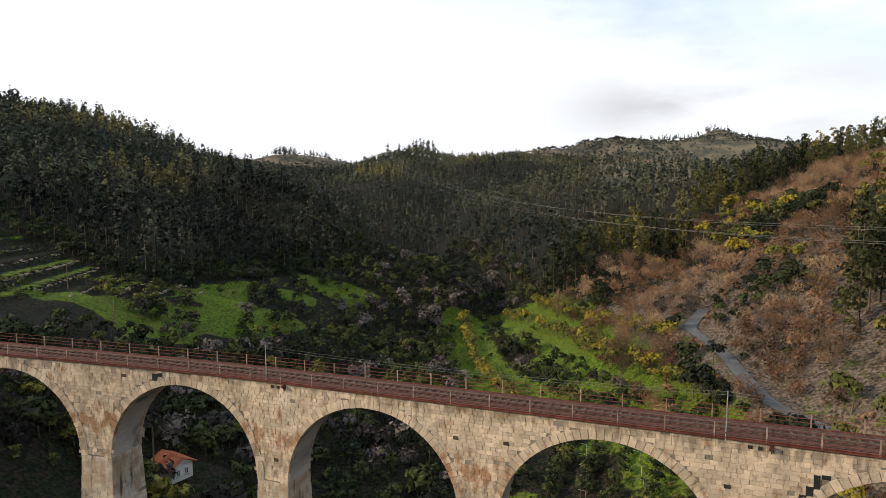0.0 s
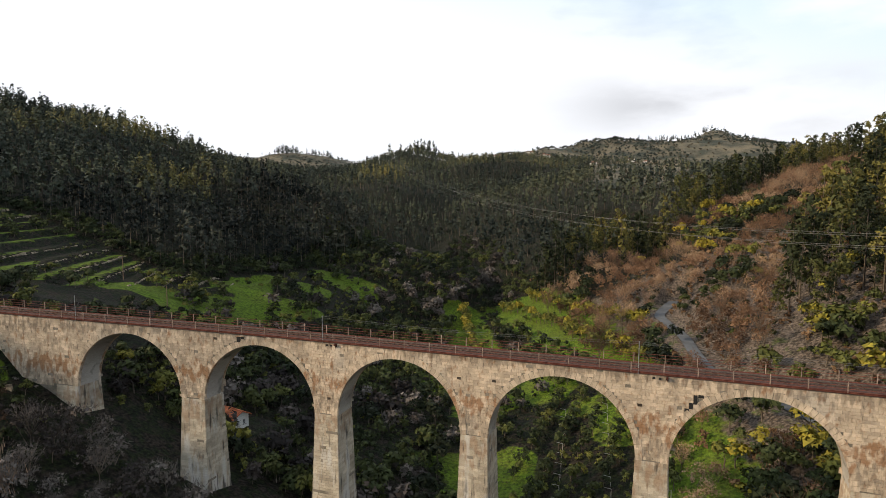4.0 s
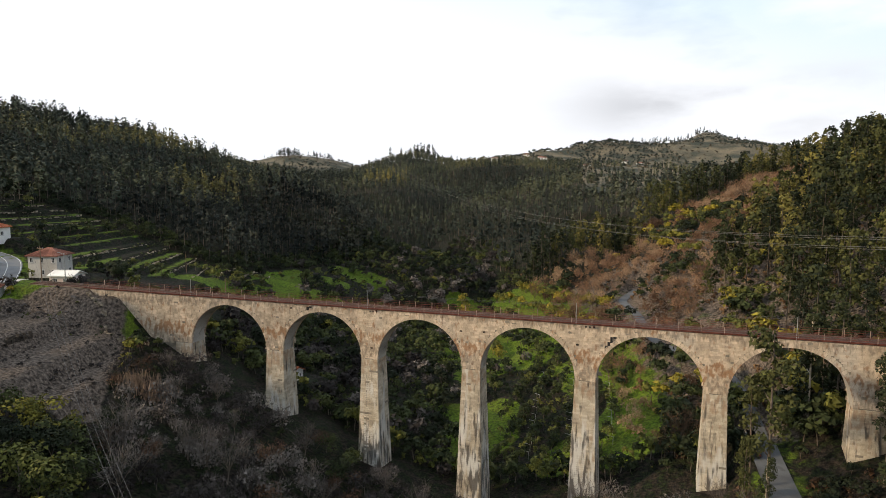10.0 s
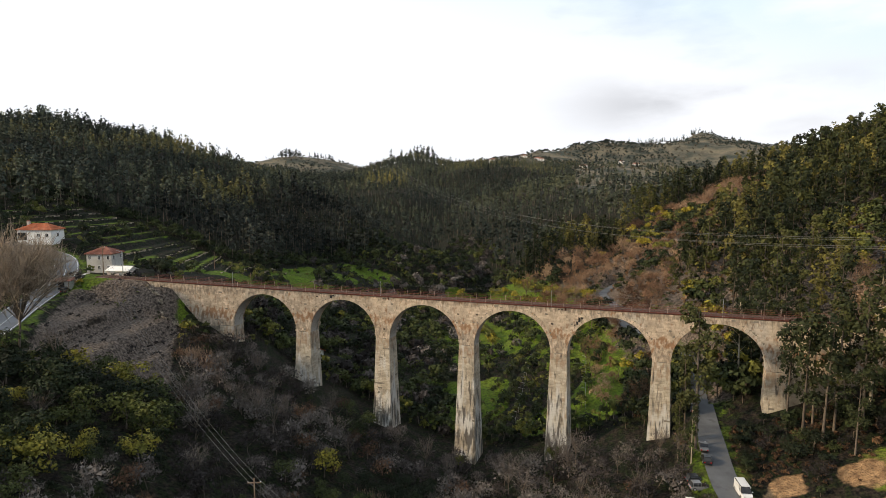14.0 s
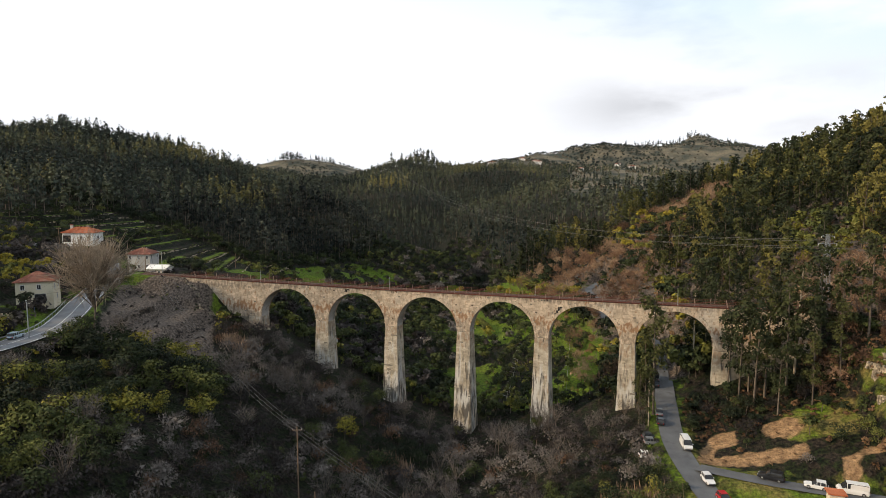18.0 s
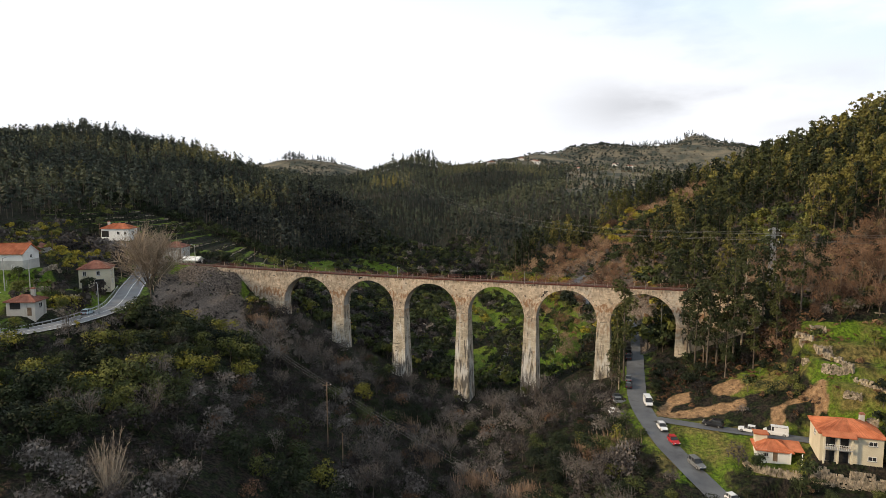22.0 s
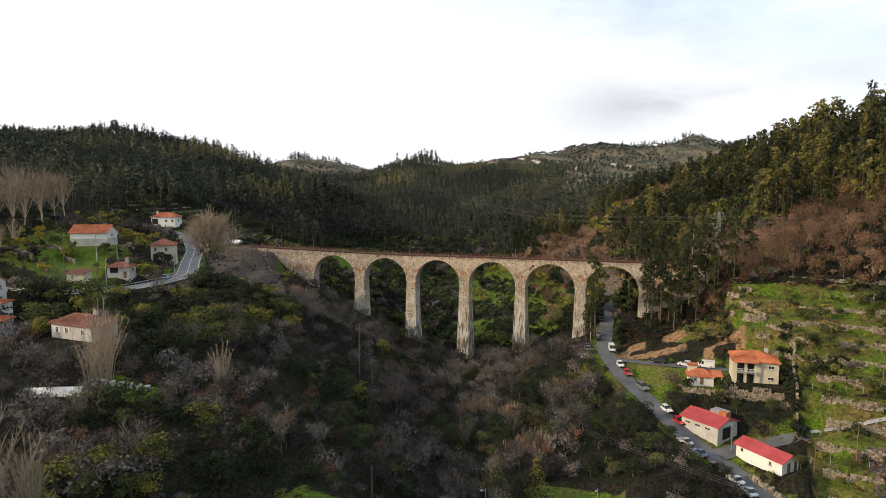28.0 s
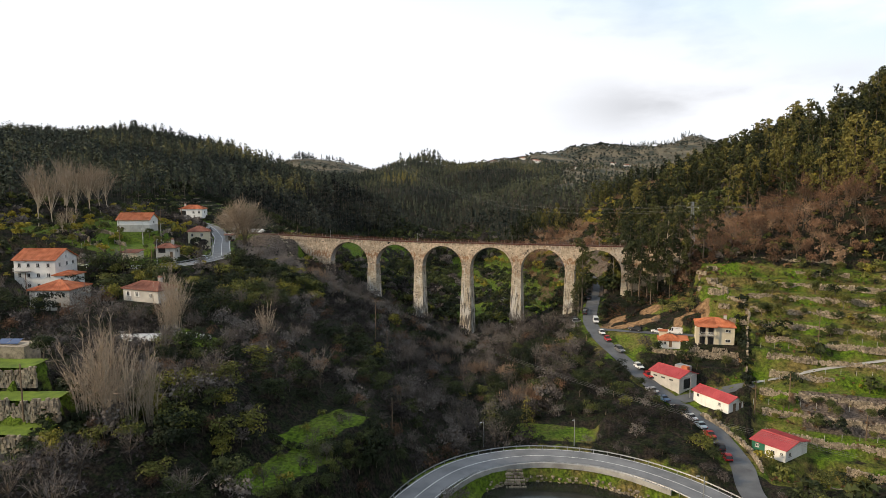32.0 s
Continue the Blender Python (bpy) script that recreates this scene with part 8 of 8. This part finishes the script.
def pylon(x, y, top, turn):
    z = float(height_at(x, y))
    H = top - z
    ob = thing("power_pylon", pose(x, y, z, 0, 0, turn), "galvanised steel lattice power pylon on the hillside", "pylon")

    def half(h):
        return 1.15 - 0.85 * min(1, h / H)

    for sx in (-1, 1):
        for sy in (-1, 1):
            part("leg", Shape().rod((sx * half(0), sy * half(0), -0.5), (sx * half(H), sy * half(H), H), 0.07, 0.05, 4), M["galvanised"], ob)
    n = 11
    for k in range(n):
        a, b = H * k / n, H * (k + 1) / n
        s = Shape()
        for (ax, ay), (bx, by) in (((-1, -1), (1, -1)), ((1, -1), (1, 1)), ((1, 1), (-1, 1)), ((-1, 1), (-1, -1))):
            s.rod((ax * half(a), ay * half(a), a), (bx * half(b), by * half(b), b), 0.035, sides=4)
            s.rod((bx * half(a), by * half(a), a), (ax * half(b), ay * half(b), b), 0.035, sides=4)
            s.rod((ax * half(b), ay * half(b), b), (bx * half(b), by * half(b), b), 0.035, sides=4)
        part("bracing", s, M["galvanised"], ob)
    for k, (h, w) in enumerate(((H - 0.4, 1.6), (H - 2.2, 2.3), (H - 4.0, 1.8))):
        a = part("crossarm", Shape().rod((-w, 0, h), (w, 0, h), 0.06, sides=4).rod((-w, 0, h), (0, 0, h + 0.6), 0.035, sides=4).rod((w, 0, h), (0, 0, h + 0.6), 0.035, sides=4), M["galvanised"], ob)
        for sx in (-1, 1):
            part("insulator", Shape().rod((sx * w, 0, h), (sx * w, 0, h - 0.5), 0.06), M["frame_white"], a)
    return ob


pylon(97.5, 13, 18.2, 20)


def cable(a, b, sag, r=0.014, label="thin power cable slung across the valley"):
    a, b = Vector(a), Vector(b)
    s = Shape()
    n = 24
    q = [a.lerp(b, k / n) - Vector((0, 0, 4 * sag * (k / n) * (1 - k / n))) for k in range(n + 1)]
    for u, v in zip(q, q[1:]):
        s.rod(u, v, r, sides=4)
    tagged(part("power_cable", s, M["cable"]), label, "cable", "power cables")


for k, (dx, dz) in enumerate(((-1.4, 17.0), (1.4, 16.6), (-2.0, 15.2), (2.0, 14.8))):
    cable((97.5 + dx, 13, dz), (-205 + dx * 2, 400 + dx, 44 + (k % 2) * 1.5), 16 + k * 0.8, 0.035)
    cable((97.5 + dx, 13, dz), (215 + dx, -8 + dx * 2, 36 + k * 0.5), 6 + k * 0.4, 0.03)
for k, dx in enumerate((-0.85, 0.0, 0.85)):
    cable((-1.2 + dx, -73 + dx * 0.4, -13.6), (128 + dx, -120 + dx, -27.5), 4.0, 0.02, "low power cable over the gorge")
    cable((-1.2 + dx, -73 + dx * 0.4, -13.6), (-101 + dx, -10 + dx, 7.2), 5.0, 0.02, "low power cable over the gorge")
for k in range(2):
    cable((-15.1 - 2.1, -0.2, 3.2 - 0.25 * k), (26.6, -0.2, 3.7 - 0.25 * k), 0.5, 0.012, "slack line wire along the viaduct")
    cable((26.6, -0.2, 3.7 - 0.25 * k), (63.0, -0.2, 4.0 - 0.25 * k), 0.5, 0.012, "slack line wire along the viaduct")


# ---- road furniture ----
def guard_rail(line, side, step, label, height=0.75, mat="galvanised"):
    pts = along(line, step)
    ob = thing("guard_rail", Matrix(), label, "guard rail", "guard rails")
    off = []
    for i, p in enumerate(pts):
        t = pts[min(i + 1, len(pts) - 1)] - pts[max(i - 1, 0)]
        off.append(p + Vector((-t.y, t.x, 0)).normalized() * side)
    post = Shape().box(-0.06, 0.06, -0.06, 0.06, -0.4, height).mesh("post", M[mat])
    for q in off:
        o2 = new("post", post)
        o2.matrix_basis = pose(q.x, q.y, q.z)
        o2.parent = ob
    s = Shape()
    for a, b in zip(off, off[1:]):
        for lo, hi, out in ((height - 0.32, height - 0.18, 0.05), (height - 0.18, height - 0.04, 0.05)):
            d = (b - a).normalized()
            nn = Vector((-d.y, d.x, 0)) * out
            s.add([a + Vector((0, 0, lo)), b + Vector((0, 0, lo)), b + nn + Vector((0, 0, (lo + hi) / 2)), a + nn + Vector((0, 0, (lo + hi) / 2)), b + Vector((0, 0, hi)), a + Vector((0, 0, hi))], [(0, 1, 2, 3), (3, 2, 4, 5)])
    part("rail", s, M[mat], ob)
    return ob


guard_rail(ROAD_BEND[4:12], -4.4, 2.5, "weathered steel guard rail outside the road bend")
guard_rail(ROAD_BEND[4:12], 4.3, 2.5, "low steel guard rail beside the pond")
guard_rail(ROAD_LEFT[1:9], 4.0, 2.5, "pale guard rail along the hamlet road")
wallp = along(ROAD_BEND[5:11], 1.2)
s = Shape()
for i, p in enumerate(wallp[:-1]):
    t = (wallp[i + 1] - p).normalized()
    nn = Vector((-t.y, t.x, 0))
    m = Matrix.Translation(p + nn * -4.75) @ Matrix.Rotation(math.atan2(t.y, t.x), 4, "Z")
    s.box(0.02, (wallp[i + 1] - p).length * 1.06, -0.15, 0.15, -0.6, 0.5 + 0.03 * (i % 3), m)
tagged(part("parapet", s, M["concrete"]), "low concrete parapet round the road bend", "parapet", kind="structure")

sr = random.Random(4)
culvert = thing("culvert", pose(57.2, -129.4, -37.2, 0, 0, 22), "concrete culvert mouth with a sloping stone apron under the road", "culvert")
part("headwall", Shape().box(-2.6, -1.6, -1.0, 0.0, -4.5, 0.1).box(1.6, 2.2, -1.0, 0.0, -4.5, 0.1).box(-1.6, 1.6, -1.0, 0.0, -0.6, 0.1), M["grey_wall"], culvert)
# culvert mouth closed by a black slab in place of its inner shade
part("opening", Shape().box(-1.6, 1.6, -0.4, -0.2, -4.5, -0.6), M["rubber"], culvert)
apron = Shape()
for u in range(9):
    for v in range(8):
        k = v / 7
        stone(apron, (2.4 + u * 0.42 * (1 + 0.25 * k) + sr.uniform(-.08, .08), -1.2 - 3.3 * k, -0.5 - 3.8 * k), 1, 0, 0.46, 0.5, sr.uniform(0.25, 0.45), sr)
part("apron", apron, M["drystone"], culvert, "sloping apron of rough grey stones")
part("side_wall", Shape().box(-2.6, -2.2, -4.0, -1.0, -4.5, -1.2), M["concrete"], culvert)
bank = Shape()
for k in range(1500):
    a, q = sr.uniform(0.2, 3.0), sr.uniform(0.82, 1.2)
    x, y = 78 + 22 * q * math.cos(a), -137 + 14.5 * q * math.sin(a)
    z = float(height_at(x, y))
    if -40.9 < z < -39.2:
        stone(bank, (x, y, z - 0.1), math.cos(k), math.sin(k), sr.uniform(0.3, 0.8), sr.uniform(0.3, 0.7), sr.uniform(0.2, 0.5), sr)
tagged(part("bank_stones", bank, M["drystone"]), "grey riprap stones round the pond", "stones", kind="stuff")

signpost = thing("road_sign", pose(-84.5, -60.5, -1.9, 0, 0, -40), "round blue road sign on a steel post", "road sign")
part("post", Shape().rod((0, 0, -0.3), (0, 0, 2.4), 0.04), M["galvanised"], signpost)
part("plate", Shape().rod((0, -0.05, 2.3), (0, -0.02, 2.3), 0.35, sides=16), paint("sign_blue", (0.02, 0.12, 0.4)), signpost)
solar = thing("solar_panels", pose(-17, -184.2, -2.4, 0, 0, 21), "dark blue solar panels on a garden roof", "solar panel")
for k in range(2):
    part("panel", Shape().box(-1.9 + k * 2.0, -0.05 + k * 2.0, -0.8, 0.8, 0, 0.06, Matrix.Rotation(radians(20), 4, "X")), paint("panel_blue", (0.03, 0.06, 0.16)), solar)
part("garden_shed", Shape().box(-4, 4, -2.2, 2.2, -4.6, -0.45), M["drystone"], solar)
tank = thing("polytunnel", pose(-20, -152.5, float(height_at(-20, -152.5)) + 0.8, 0, 0, 24), "long white plastic-covered shelter", "shelter")
pts = [(math.cos(math.pi * k / 10) * 1.6, math.sin(math.pi * k / 10) * 1.3 + 0.5) for k in range(11)]
cov = Shape().prism([(x, z) for x, z in pts], -4.5, 4.5)
cov.v = [(y, x, z) for x, y, z in cov.v]
part("cover", cov, M["frame_white"], tank)
for k in range(7):
    x, y = -20.6 + k * 1.53, -144.4 + k * 0.67
    pl = thing("stone_pillar", pose(x, y, float(height_at(x, y)), 0, 0, 24), "short grey stone pillar in a row", "pillar", "garden pillars")
    part("shaft", Shape().box(-0.4, 0.4, -0.4, 0.4, -0.8, 0.9), M["grey_wall"], pl)
    part("cap", Shape().box(-0.48, 0.48, -0.48, 0.48, 0.9, 1.02), M["grey_wall"], pl)
# stakes of the orchard and vineyards
stakes = Shape().rod((0, 0, -0.3), (0, 0, 1.9), 0.05, sides=5).mesh("stake", M["concrete"])
arms = Shape().rod((0, 0, 1.85), (0.5, -1.3, 2.3), 0.045, sides=5).mesh("arm", M["concrete"])
for row in range(3):
    for k in range(13):
        x, y = 13 + row * 9.5 - k * 0.55, 22 + k * 4.0
        st = thing("vine_post", pose(x, y, float(height_at(x, y)), 0, 0, -80), "pale concrete trellis post with slanting arm", "post", "trellis posts")
        for nm, me in (("stake", stakes), ("arm", arms)):
            ob = new(nm, me)
            ob.parent = st
for x, y in ((-97, -104), (-103, -98), (-101, -90), (-107, -82), (-99, -76), (-94, -72), (-105, -90), (-110, -96)):
    st = thing("vine_post", pose(x, y, float(height_at(x, y)), 0, 0, 40), "pale concrete trellis post with slanting arm", "post", "trellis posts")
    for nm, me in (("stake", stakes), ("arm", arms)):
        ob = new(nm, me)
        ob.parent = st
fence = thing("roadside_fence", Matrix(), "white concrete post and rail fence along the hamlet road", "fence")
line = [q for q in along([(-84, -119.5, 0), (-76, -116, 0), (-70, -110.5, 0), (-65, -104.5, 0), (-62, -99, 0)], 2.4)]
line = [Vector((q.x, q.y, float(height_at(q.x, q.y)))) for q in line]
fence_post_mesh = Shape().box(-0.09, 0.09, -0.09, 0.09, -0.4, 1.15).mesh("post", M["frame_white"])
for a, b in zip(line, line[1:]):
    ob = new("post", fence_post_mesh)
    ob.matrix_basis = Matrix.Translation(a)
    ob.parent = fence
    part("rail", Shape().rod(a + Vector((0, 0, 0.95)), b + Vector((0, 0, 0.95)), 0.05, sides=6), M["frame_white"], fence)
stack = thing("pole_stack", pose(122, -80.5, float(height_at(122, -80.5))), "upright stack of weathered bean poles on the terrace", "pole stack")
pr = random.Random(31)
for k in range(26):
    a = 6.283 * k / 26
    q = pr.uniform(0.7, 1.25)
    part("pole", Shape().rod((math.cos(a) * q, math.sin(a) * q, -0.2), (math.cos(a) * 0.25, math.sin(a) * 0.25, pr.uniform(2.4, 3.1)), 0.06, 0.04, 5), M["wood"], stack)
tst = Shape().rod((0, 0, -0.3), (0, 0, 1.5), 0.06, sides=5).mesh("fence_post", M["concrete"])
for k in range(46):
    lvl = k // 12
    x = 113 + (k % 12) * 3.6
    y = [-83, -72, -60, -94][lvl] + 0.06 * (x - 113)
    ob = new("fence_post", tst)
    ob.matrix_basis = pose(x, y, float(height_at(x, y)))
    tagged(ob, "short pale fence post on a terrace", "fence post", "terrace fence posts")


# ---- single trees ----
def tree(name, kind, x, y, scale, turn, wood, leaf, label, tone, group=""):
    """A tree of its own: trunk with limbs, and crown."""
    (wv, wf), (lv, lf) = kind
    z = float(height_at(x, y)) - 0.2
    ob = thing(name, pose(x, y, z, 0, 0, turn), label, "tree", group)
    ob.scale = (scale, scale, scale)
    key = (id(kind), wood, leaf, round(tone, 2))
    if key not in TREE_MESHES:
        a = array_mesh("trunk", wv, wf, [M[wood]])
        b = array_mesh("crown", lv, lf, [M[leaf]])
        b.attributes.new("tone", "FLOAT", "POINT").data.foreach_set("value", np.full(len(lv), tone, np.float32))
        TREE_MESHES[key] = (a, b)
    for nm, me in zip(("trunk", "crown"), TREE_MESHES[key]):
        o2 = new(nm, me)
        o2.parent = ob
    return ob


TREE_MESHES = {}
GUMS = [make_euca(s + 200, 1100) for s in range(5)]
tr = random.Random(12)
spots = [(56.4, -7.8, 1.0), (58.4, -12.6, 1.3), (55.2, -12.0, 0.72), (57.6, -17.5, 0.6), (74.8, -7.6, 1.1), (76.8, -12.6, 1.15), (79.2, -8.4, 1.0), (79.6, -15.2, 1.2), (82.2, -11.2, 1.25), (84.6, -6.8, 1.1), (86.2, -13.0, 1.2),
         (88.4, -8.2, 1.25), (91.0, -14.2, 1.05), (93.4, -7.0, 1.25), (84.0, -19.0, 0.8), (90.5, -18.5, 0.8), (97.0, -9.5, 1.15), (96.0, -15.5, 0.9), (101.5, -11.5, 1.0), (106.0, -7.5, 0.95), (67.5, 11.5, 1.0), (72.0, 12.5, 1.2)]
for x, y, sc in spots:
    tree("gum_tree", tr.choice(GUMS), x, y, sc * tr.uniform(0.88, 1.02), tr.uniform(0, 360), "pale_bark" if tr.random() < 0.3 else "bark", "leaf_euca", "tall slender gum tree with pale peeling trunk", tr.choice((0.15, 0.28, 0.4, 0.55)), "gum trees by the viaduct")
DOME = make_bare(230, 2900, 18, 0.36, 0.9, 32, 0.55)
PALE = [make_bare(s + 236, 420, 18, 0.24, 1.5, 11, 0.55) for s in range(3)]
TALL = [make_poplar(s + 240, 1100, 16.0, 0.25) for s in range(3)]
for x, y, sc in ((-62.5, -63.0, 1.38), (-98.0, -30.0, 0.8)):
    tree("plane_tree", DOME, x, y, sc, 30 * x, "bark", "twig_pale", "large leafless tree with dense twigs beside the road", 0.4)
for x, y, sc in ((-131, -94, 1.2), (-134, -86, 1.3), (-136, -79, 1.2), (-140, -72, 1.3), (-139, -65, 1.15), (-145, -60, 1.3), (-147, -53, 1.15), (-151, -46, 1.2), (-153, -66, 1.3), (-148, -82, 1.3), (-118, -90, 0.6), (-112, -99, 0.55)):
    tree("bare_plane_tree", tr.choice(PALE), x, y, sc, 40 * x, "pale_bark", "twig_pale", "tall pale leafless tree above the farmhouse", 0.3, "pale bare trees")
for x, y, sc in ((8, -186, 1.2), (6, -183.5, 1.15), (10.5, -184, 1.0), (4, -186.5, 1.1), (12, -181, 0.9), (1, -181, 0.8), (-25.5, -137.5, 0.95), (-23, -139.5, 0.9), (-20, -142, 0.95), (-18.5, -146.5, 0.9), (-4, -128, 0.72), (-6, -126.6, 0.6)):
    tree("bare_poplar", tr.choice(TALL), x, y, sc, tr.uniform(0, 360), "pale_bark", "twig_pale", "upright leafless poplar with pale branches", 0.75, "bare poplars")
LEAFY = [make_round(s + 260, 900, 7.0, 0.42, 11, 0.25) for s in range(3)]
CONES = [make_pine(270, 1300, 9.0, 2.3), make_pine(271, 900, 9.0, 1.5)]
tree("cedar", make_round(280, 3000, 9.5, 0.62, 16, 0.02), 55.0, -111.0, 1.0, 40, "bark", "leaf_mixed", "broad dark cedar with dense dome-shaped crown beside the road", 0.02)
for x, y, sc, tone in ((48.2, -103.5, 1.05, 0.72),):
    tree("conifer", CONES[0], x, y, sc, 33 * x, "bark", "leaf_mixed", "yellow-green conifer beside the road bend", tone)
tree("conifer", CONES[1], 58.3, -104.0, 0.95, 20, "bark", "leaf_mixed", "slim golden conifer beside the road bend", 0.85)
for x, y, sc, tone in ((97.0, -57.5, 0.75, 0.3), (99.5, -65.5, 0.6, 0.3), (107.5, -63.5, 0.55, 0.55), (95.0, -62.0, 0.6, 0.3), (88.5, -55.0, 0.6, 0.25), (110.5, -87.0, 0.5, 0.45), (104.5, -88.8, 0.42, 0.6), (128, -62, 0.75, 0.6), (140, -42, 0.85, 0.65), (134, -34, 0.7, 0.55), (150, -40, 0.8, 0.6), (122, -47, 0.8, 0.6), (118, -44, 0.7, 0.5), (147, -58, 0.7, 0.45),
                       (-52, -118, 0.95, 0.72), (-48.5, -121, 0.8, 0.75), (-84, -84, 0.65, 0.7), (-88, -80, 0.6, 0.65), (-80, -78, 0.75, 0.5), (-73, -80, 0.7, 0.68), (-100, -72, 0.6, 0.5), (-70, -94.5, 0.5, 0.75), (-95, 6.5, 0.75, 0.2), (-96, 9, 0.85, 0.18), (-84, 9, 0.55, 0.75), (-78, 8.5, 0.6, 0.78), (-18, -6, 0.75, 0.6), (29, -4.5, 0.7, 0.5), (6.5, -5.5, 0.55, 0.65), (95, 11, 1.2, 0.72), (-9, -184, 0.7, 0.3), (8, -196, 0.7, 0.85)):
    tree("broadleaf_tree", tr.choice(LEAFY), x, y, sc, tr.uniform(0, 360), "bark", "leaf_mixed", "round-crowned dark evergreen tree" if tone < 0.4 else ("yellow-green fruit tree with rounded crown" if tone > 0.6 else "leafy green tree with rounded crown"), tone, "single leafy trees")
for k in range(170):
    x, y = tr.uniform(113, 205), tr.uniform(-96, -18)
    at = np.array([[x, y]])
    if terrace_zone(at[:, 0], at[:, 1])[0][0] > 0.8 and free(at, 2.5)[0] and rough_noise(at[:, 0], at[:, 1], 18)[0] > 0.5:
        tree("fruit_tree", tr.choice(LEAFY), x, y, tr.uniform(0.3, 0.62), tr.uniform(0, 360), "bark", "leaf_mixed", "yellow-green fruit tree on a grassy terrace", tr.choice((0.42, 0.55, 0.68)), "fruit trees on the terraces")
